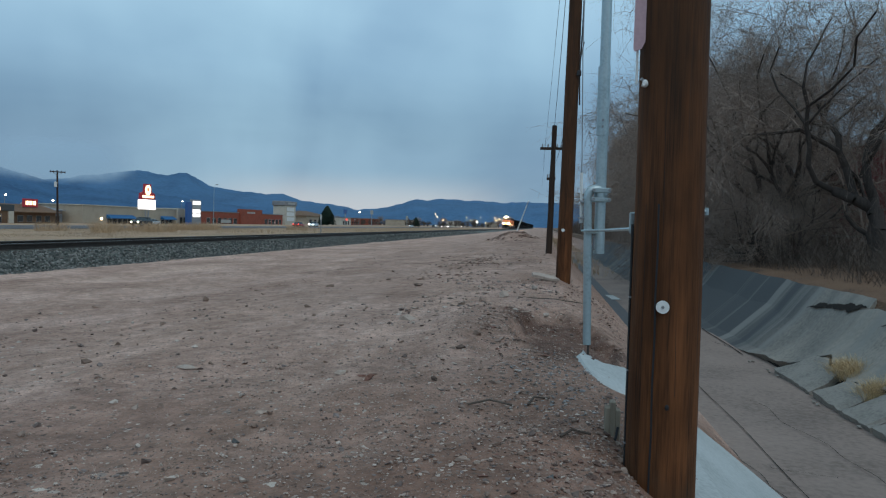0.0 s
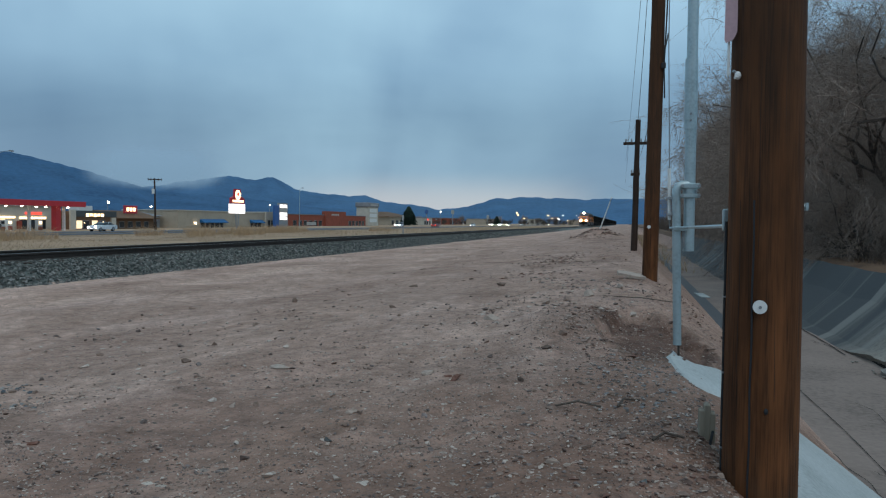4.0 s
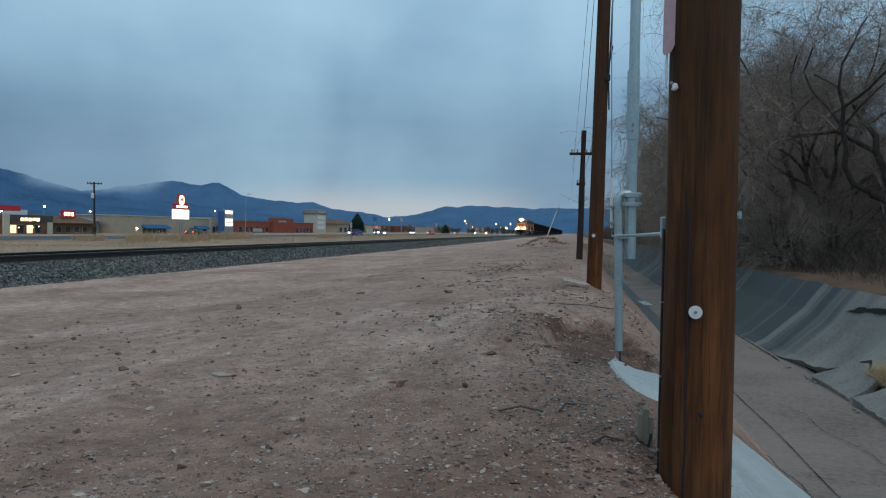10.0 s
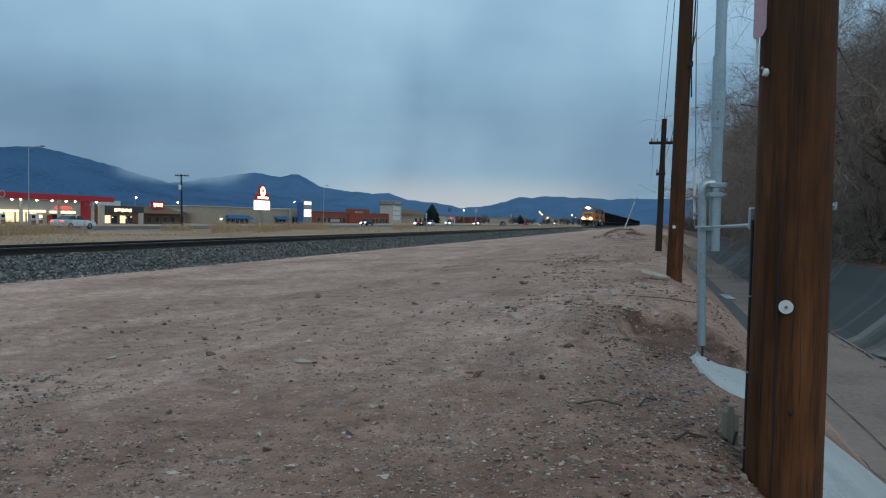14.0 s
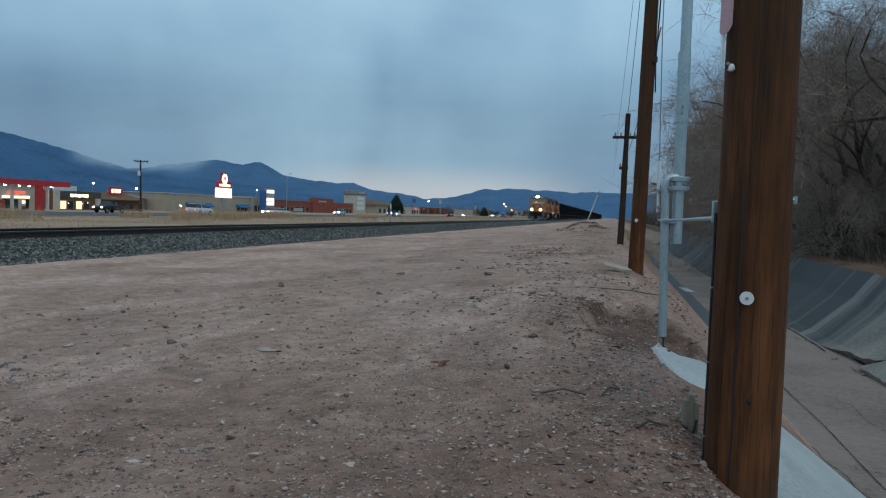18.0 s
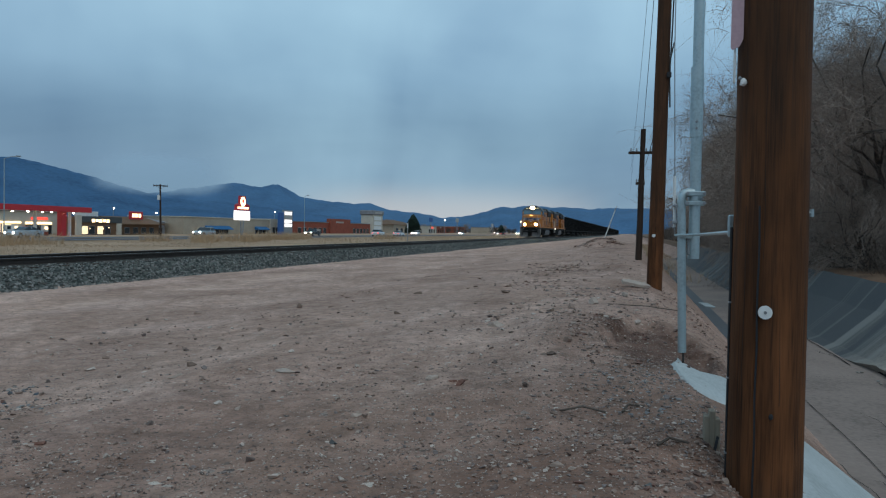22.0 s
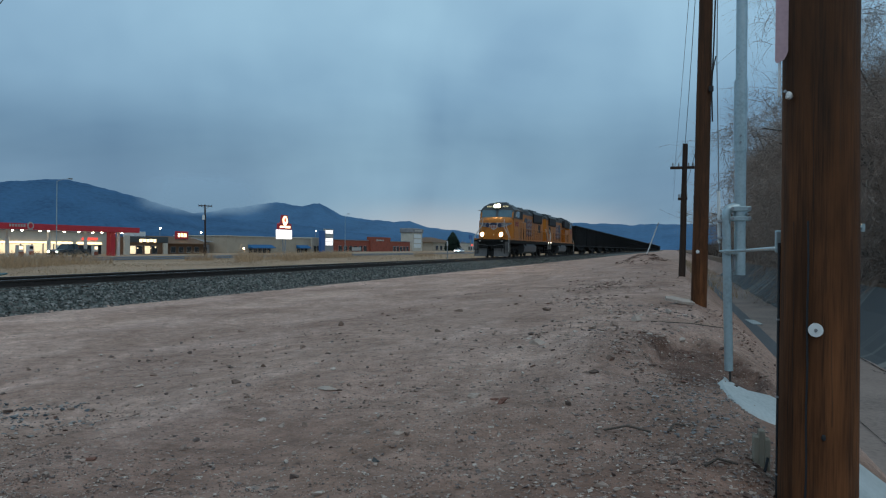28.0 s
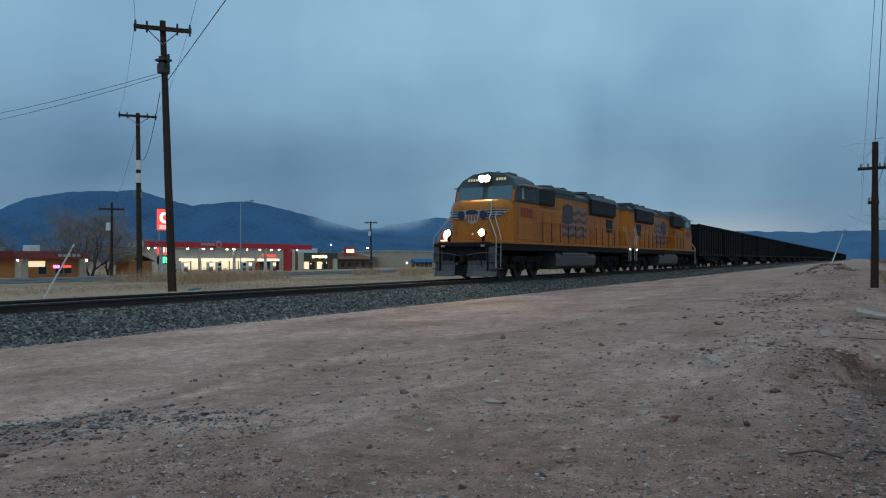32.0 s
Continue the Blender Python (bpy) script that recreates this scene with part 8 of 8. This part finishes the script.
# conifer
def conifer(x, y, h):
    c = thing("conifer", "dark green conical conifer tree", "tree", "conifers", at=(x, y, land(x, y)))
    part("trunk", Mesh().tube((0, 0, -0.3), (0, 0, h * 0.9), h * 0.02, 0.05, 8), M_BARK, c)
    rng = np.random.default_rng(int(x * -7 + y))
    m = Mesh()
    for k in range(1500):
        u = rng.random() ** 0.8
        z = h * (0.05 + 0.95 * u)
        r = h * 0.5 * (1 - u) ** 0.6 * rng.uniform(0.4, 1.05) + 0.1
        w = rng.uniform(0, 6.28)
        q = h * 0.075 * rng.uniform(0.6, 1.3)
        cx, cy = r * math.cos(w), r * math.sin(w)
        m.add([(cx * 0.5, cy * 0.5, z + q * 0.4), (cx - q * math.sin(w), cy + q * math.cos(w), z - q * 0.3), (cx * 1.12, cy * 1.12, z - q * 0.8), (cx + q * math.sin(w), cy - q * math.cos(w), z - q * 0.3)], [(0, 1, 2, 3)])
    me = raw("crown", m, M_CONIFER)
    ob = new("crown", me)
    ob.parent = c


M_CONIFER = material("dark_conifer_needles", (0.03, 0.05, 0.035), 0.95, amount=0.4, scale=1, fine=6, bump=0.0, spread=0.35)
conifer(-141, 468, 12.5)
conifer(-112, 640, 8)

# bare trees of the far side
for kind, x, y, s, a in ((2, -96, 66, 0.92, 30), (2, -99, 71, 0.85, 100), (2, -101, 67, 0.9, 200), (4, -108, 60, 0.6, 30), (4, -170, 760, 1.0, 0), (4, -140, 820, 1.0, 50), (4, -120, 880, 1.1, 90), (4, -90, 950, 1.1, 140), (4, -60, 980, 1.1, 200), (4, -45, 900, 0.9, 260), (4, -30, 1000, 1.1, 310), (4, -200, 700, 0.9, 20), (4, -95, 800, 0.8, 60)):
    t = thing("bare_tree", "leafless grey tree across the highway", "tree", "trees across the highway", at=(x, y, land(x, y) - 0.1), rz=a)
    t.scale = (s, s, s)
    for nm, me in zip(("trunk", "crown"), KINDS[kind]):
        ob = new(nm, me)
        ob.parent = t

rng = np.random.default_rng(77)
far_at = [(-60 - 140 * rng.random(), rng.uniform(620, 1000)) for _ in range(110)]
fv, ff = [], []
for x, y in far_at:
    h = rng.uniform(3.5, 8.5)
    st_at = np.array([(x + rng.normal(0, h * 0.16), y + rng.normal(0, h * 0.3), land(x, y) + h * rng.uniform(0.15, 0.7)) for _ in range(14)])
    v_, f_ = spray(rng, st_at, np.tile((0, 0, 1.0), (14, 1)), 90, h * 0.42, 0.09, -0.1, 3, 2)
    n_ = len(fv)
    fv += v_
    ff += [tuple(i + n_ for i in q) for q in f_]
    n_ = len(fv)
    fv += [(x - 0.2, y, land(x, y) - 0.3), (x + 0.2, y, land(x, y) - 0.3), (x + 0.08, y, land(x, y) + h * 0.6), (x - 0.08, y, land(x, y) + h * 0.6)]
    ff.append((n_, n_ + 1, n_ + 2, n_ + 3))
tl = Mesh()
tl.v, tl.f = fv, ff
tagged(new("far_trees", raw("far_trees", tl, M_BRUSH)), "belt of low leafless trees at the far end of the highway", "trees", "", "stuff")

# street lamps and light poles
lamp_post(-84.4, 83.7, 11.0, "tall slim grey light pole by the petrol station", False, 2.4)
lamp_post(-86, 183.5, 10.5, "tall slim grey light pole by the highway", False, 2.0)
lamp_post(-120, 166, 5.2, "lit parking lot lamp beside the store", True, 0.6)
lamp_post(-126, 158, 6.4, "lit parking lot lamp beside the store", True, 0.0)
lamp_post(-150, 290, 9.0, "lit parking lot lamp before the mall", True, 0.0, 0.14)
for k, (x, y, h) in enumerate(((-120, 470, 9), (-105, 720, 10), (-80, 760, 10), (-70, 820, 11), (-52, 800, 8), (-46, 760, 9), (-60, 900, 12), (-95, 640, 11), (-38, 850, 9), (-64, 700, 6), (-88, 880, 8), (-110, 800, 7), (-58, 640, 5), (-76, 960, 6), (-50, 930, 7))):
    w = k % 3 != 0
    lamp_post(x, y, h, "far orange street lamp along the highway" if w else "far white street lamp along the highway", True, 0.0, 0.16, w, 0.42)
# railway signal and line-side boxes
sg = thing("signal_post", "small white line-side marker on a steel post", "signal", at=(-19.2, 62, land(-19.2, 62)))
part("post", Mesh().tube((0, 0, -0.2), (0, 0, 1.9), 0.05, 0.05, 8), M_GREYMETAL, sg)
part("plate", Mesh().box(-0.03, 0.03, -0.14, 0.14, 1.5, 1.95, 0.01), M_WHITE, sg)
pb = part("dark_stone", lump(91, 0.35, 0.25, 0.2, 1), M_ROCK)
pb.matrix_world = pose(-22, 30, land(-22, 30) + 0.06)
tagged(pb, "dark clod lying in the dry grass by the track", "rock", "loose rocks")

plank = part("teal_plank", Mesh().box(-0.14, 0.14, -1.1, 1.1, -0.02, 0.05, 0.012), material("faded_teal_paint", (0.06, 0.14, 0.16), 0.8, amount=0.4, scale=3, fine=30, bump=0.2))
plank.matrix_world = pose(-29.0, 25.6, land(-29.0, 25.6) + 0.02, 0, 0, 40)
tagged(plank, "faded teal plank lying in the dry grass by the track", "plank")

# ---- small repeated pieces of the track ----
tie_mesh = Mesh().box(-1.3, 1.3, -0.115, 0.115, -0.19, 0.0, 0.012).data("tie", M_TIE)
ballast_ob = bpy.data.objects["ballast"]
for k in range(190):
    y = -2 + 0.52 * k
    ob = new("tie", tie_mesh)
    ob.parent = ballast_ob
    ob.matrix_world = pose(MID + 0.03 * math.sin(k * 2.3), y, RAIL_Z - 0.183, 0, 0, 1.2 * math.sin(k * 1.7))
far_ties = Mesh()
for k in range(1400):
    y = 97.0 + 0.55 * k
    far_ties.box(MID - 1.3, MID + 1.3, y - 0.115, y + 0.115, RAIL_Z - 0.3, RAIL_Z - 0.183)
tf = raw("far_ties", far_ties, M_TIE)
tagged(new("far_ties", tf), "dark wooden ties further along the track", "tie", "", "stuff")


M_STONES = chips("grey_green_crushed_stone", ((0.085, 0.095, 0.085), (0.15, 0.155, 0.138), (0.05, 0.056, 0.052), (0.2, 0.195, 0.178), (0.1, 0.105, 0.095), (0.06, 0.062, 0.058), (0.13, 0.117, 0.105), (0.26, 0.25, 0.23)))


def stones(name, n, y0, y1, size, seed):
    """Ballast stones lying on the shoulder and between the ties."""
    rng = np.random.default_rng(seed)
    base = [chip(seed * 5 + q, 0.8) for q in range(9)]
    arrs = [(np.array(b.v), b.f) for b in base]
    v, f = [], []
    px = [-12.25, -13.25, -13.85, -14.2, MID, -16.1]
    pz = [-0.42, -0.07, -0.035, -0.065, -0.065, -0.08]
    for k in range(n):
        x, y = -11.95 - 2.8 * rng.random() ** 1.1, rng.uniform(y0, y1)
        z = float(np.interp(-x, [-q for q in px], pz))
        s = rng.uniform(*size)
        vs, fs = arrs[k % 9]
        w = rng.uniform(0, 6.28)
        c, q = math.cos(w), math.sin(w)
        i = len(v)
        v += list(zip((s * (vs[:, 0] * c - vs[:, 1] * q) + x).tolist(), (s * (vs[:, 0] * q + vs[:, 1] * c) + y).tolist(), (s * vs[:, 2] + z + s * 0.15).tolist()))
        f += [tuple(a + i for a in p) for p in fs]
    me = bpy.data.meshes.new(name)
    me.from_pydata(v, [], f)
    me.materials.append(M_STONES)
    return tagged(new(name, me), "grey-green crushed stone ballast on the track shoulder", "ballast", "", "stuff")


stones("ballast_stones", 17000, 4, 26, (0.028, 0.062), 51)
stones("ballast_stones", 13000, 26, 60, (0.04, 0.075), 52)
stones("ballast_stones", 9000, 60, 140, (0.06, 0.11), 53)

# ---- road vehicles ----
M_TYRE = material("tyre", (0.015, 0.015, 0.016), 0.9, amount=0.3, bump=0.1)
M_RIM = material("alloy_rim", (0.35, 0.35, 0.36), 0.4, 0.7, amount=0.2, bump=0.0)
M_CARGLASS = glass("car_window_glass")
M_HEAD = glow("car_headlight", (1.0, 0.88, 0.72), 110.0)
M_TAIL = glow("car_tail_light", (1.0, 0.06, 0.04), 4.0)
PAINTS = {}


def paint(name, c):
    if name not in PAINTS:
        PAINTS[name] = material(name + "_car_paint", c, 0.3, 0.1, amount=0.1, scale=2, fine=60, bump=0.0)
    return PAINTS[name]


SHAPES = {
    # side outline (y forward, z), cabin outline, wheel places, length
    "sedan": ([(-2.4, 0.35), (-2.45, 0.7), (-2.35, 0.98), (-1.6, 1.02), (0.9, 0.98), (1.9, 0.88), (2.35, 0.72), (2.42, 0.35)], [(-1.85, 0.98), (-1.05, 1.4), (0.1, 1.45), (1.05, 0.98)], (-1.4, 1.45), 0.9, 0.33),
    "suv": ([(-2.35, 0.4), (-2.4, 1.0), (-2.3, 1.15), (1.0, 1.1), (2.1, 1.02), (2.38, 0.85), (2.4, 0.4)], [(-2.25, 1.12), (-2.0, 1.68), (0.3, 1.74), (1.1, 1.1)], (-1.4, 1.45), 0.95, 0.37),
    "pickup": ([(-2.85, 0.45), (-2.9, 1.15), (-0.6, 1.18), (1.2, 1.15), (2.5, 1.08), (2.75, 0.9), (2.78, 0.45)], [(-0.85, 1.15), (-0.65, 1.78), (0.7, 1.82), (1.35, 1.14)], (-1.75, 1.8), 0.98, 0.39),
}


def vehicle(shape, colour, rgb, label, lights=True):
    body, cabin, axle, w, r = SHAPES[shape]
    v = thing("pickup_truck" if shape == "pickup" else "car", label, "pickup truck" if shape == "pickup" else "car", "traffic on the highway")
    m = paint(colour, rgb)
    hull = Mesh()
    rows = ((-w, 0.95, 0.03), (-w * 0.97, 1.0, 0.0), (-w * 0.6, 1.0, 0.0), (w * 0.6, 1.0, 0.0), (w * 0.97, 1.0, 0.0), (w, 0.95, 0.03))
    n = len(body)
    for x, q, d in rows:
        for y, z in body:
            hull.v.append((x, y * (1 - 0.015 * (1 - q) * 20) if abs(y) > 2 else y, max(0.3, z - d)))
    for j in range(len(rows) - 1):
        for k in range(n):
            hull.f.append((j * n + k, j * n + (k + 1) % n, (j + 1) * n + (k + 1) % n, (j + 1) * n + k))
    hull.f += [tuple(range(n)), tuple(range((len(rows) - 1) * n, len(rows) * n))]
    part("body", hull, m, v, "", True)
    cab = Mesh()
    k4 = len(cabin)
    for s in (-1, 1):
        for y, z in cabin:
            cab.v.append((s * (w - 0.06 - 0.28 * (z - 1.0)), y, z))
    cab.f = [(k, (k + 1) % k4, k4 + (k + 1) % k4, k4 + k) for k in range(k4)] + [tuple(range(k4))[::-1], tuple(range(k4, 2 * k4))]
    part("glasshouse", cab, M_CARGLASS, v, "dark car windows")
    ys = [p[0] for p in cabin]
    zt = max(p[1] for p in cabin)
    part("roof", Mesh().box(-w + 0.2, w - 0.2, ys[1] + 0.02, ys[2] - 0.02, zt - 0.05, zt + 0.025, 0.02), m, v)
    for s in (-1, 1):
        for yp in (ys[1] * 0.5 + ys[2] * 0.5,):
            part("door_pillar", Mesh().box(s * (w - 0.14) - 0.03, s * (w - 0.14) + 0.03, yp - 0.04, yp + 0.04, 1.0, zt - 0.02), m, v)
    if shape == "pickup":
        part("cargo_bed", Mesh().box(-w + 0.08, w - 0.08, -2.75, -0.9, 1.17, 1.2), M_UNDER, v)
    for s in (-1, 1):
        for y in axle:
            wh = part("wheel", Mesh().tube((s * (w - 0.2), y, r), (s * (w + 0.02), y, r), r, r, 20), M_TYRE, v, "", True)
            part("rim", Mesh().tube((s * (w + 0.015), y, r), (s * (w + 0.035), y, r), r * 0.62, r * 0.55, 14), M_RIM, wh)
        yf, yb = body[-1][0], body[0][0]
        part("headlight", Mesh().ball((s * w * 0.72, yf - 0.03, 0.7 if shape == "sedan" else 0.85), 0.15, 0.06, 0.09), M_HEAD if lights else M_GREYMETAL, v, "lit headlight")
        part("tail_light", Mesh().box(s * w * 0.75 - 0.16, s * w * 0.75 + 0.16, yb - 0.06, yb + 0.02, 0.78, 0.92, 0.02), M_TAIL if lights else M_REDP, v, "red tail light")
    return v


NEARL, FARL, TURN = -62.0, -77.0, -80.8
TRAFFIC = []


def drive(v, lane, rows, heading):
    """rows of seconds and place along the road; the ends are carried on at the pace of the nearest stretch."""
    (t0, y0), (t1, y1) = rows[0], rows[1]
    (ta, ya), (tb, yb) = rows[-2], rows[-1]
    full = ([(0, y0 - (y1 - y0) / (t1 - t0) * t0)] if t0 > 0 else []) + list(rows) + ([(32, yb + (yb - ya) / (tb - ta) * (32 - tb))] if tb < 32 else [])
    TRAFFIC.append((v, [(t, pose(lane, y, land(lane, y) + 0.07, 0, 0, 0 if heading > 0 else 180)) for t, y in full]))


drive(vehicle("suv", "black", (0.012, 0.013, 0.015), "dark sport utility car driving on the highway"), FARL, [(0, 133), (1, 119.3), (2, 105.5), (3.5, 81.8)], -1)
drive(vehicle("sedan", "white", (0.7, 0.71, 0.72), "white sedan slowing in the turn lane"), TURN, [(0, 143), (2, 116), (3.5, 103), (5.5, 93.5), (7, 88), (9, 82.5), (13, 62)], -1)
drive(vehicle("pickup", "blue", (0.012, 0.09, 0.3), "bright blue pickup truck driving away"), NEARL, [(5.5, 87.0), (6, 100.2), (6.5, 113.4)], 1)
drive(vehicle("sedan", "black", (0.012, 0.013, 0.015), "black sedan with lit tail lights driving away"), NEARL, [(7.5, 61.9), (8, 72.3), (8.5, 82.8), (9, 93.2), (9.5, 103.5)], 1)
drive(vehicle("sedan", "white", (0.7, 0.71, 0.72), "white sedan driving away on the highway"), NEARL, [(13.5, 59.7), (14, 67.6), (14.5, 75.4)], 1)
drive(vehicle("suv", "white", (0.7, 0.71, 0.72), "white sport utility car driving away"), NEARL, [(16.5, 76.2), (18, 101.6), (19, 118.8), (20, 137.5)], 1)
drive(vehicle("pickup", "black", (0.012, 0.013, 0.015), "black pickup truck driving on the highway"), FARL, [(16.5, 134), (17.5, 111), (18.5, 91), (19, 82.5)], -1)
drive(vehicle("sedan", "silver", (0.42, 0.47, 0.5), "silver sedan driving on the highway"), FARL, [(9, 306), (14, 240), (19, 134.8), (20, 115.5), (21, 97.5), (22, 79.5)], -1)
drive(vehicle("suv", "silver", (0.42, 0.47, 0.5), "silver sport utility car driving on the highway"), FARL, [(9, 366), (14, 279), (21.5, 130.4), (22.5, 112.3), (23.5, 95.2), (24.5, 79)], -1)
drive(vehicle("pickup", "charcoal", (0.03, 0.035, 0.04), "charcoal pickup truck with lit headlights"), FARL, [(9, 407), (14, 328), (24, 133.5), (26.5, 96.6), (27.5, 84.2), (28.5, 73), (29.5, 62)], -1)
drive(vehicle("sedan", "silver", (0.42, 0.47, 0.5), "far oncoming silver car with lit headlights"), FARL - 3.2, [(0, 620), (16, 420), (32, 230)], -1)
drive(vehicle("suv", "charcoal", (0.03, 0.035, 0.04), "far oncoming dark car with lit headlights"), FARL, [(0, 700), (16, 500), (32, 300)], -1)
drive(vehicle("sedan", "red", (0.35, 0.03, 0.03), "far red car driving away on the highway"), NEARL - 3, [(0, 190), (16, 420), (32, 640)], 1)
drive(vehicle("sedan", "black", (0.012, 0.013, 0.015), "far dark oncoming car with lit headlights"), FARL - 3.2, [(0, 820), (16, 600), (32, 420)], -1)
drive(vehicle("suv", "white", (0.7, 0.71, 0.72), "far white car with lit headlights"), FARL, [(0, 240), (10, 250), (32, 265)], -1)


# ---- motion ----
def motions():
    for ob, off, turn in TRAIN:
        walk(ob, [(t, pose(MID, HEAD_END + off + SPEED * (32 - t), RAIL_Z + 0.003, 0, 0, turn)) for t in (0, 8, 16, 24, 32)])
    step = 2 / FPS
    for ob, r in AXLES:
        x, y, z = ob.location
        flip = -1 if ob.parent.parent is helper else 1
        walk(ob, [(k * step, pose(x, y, z, flip * math.degrees(SPEED * k * step / r) % 360)) for k in range(int(32 / step) + 1)])
    for v, rows in TRAFFIC:
        walk(v, rows)


motions()
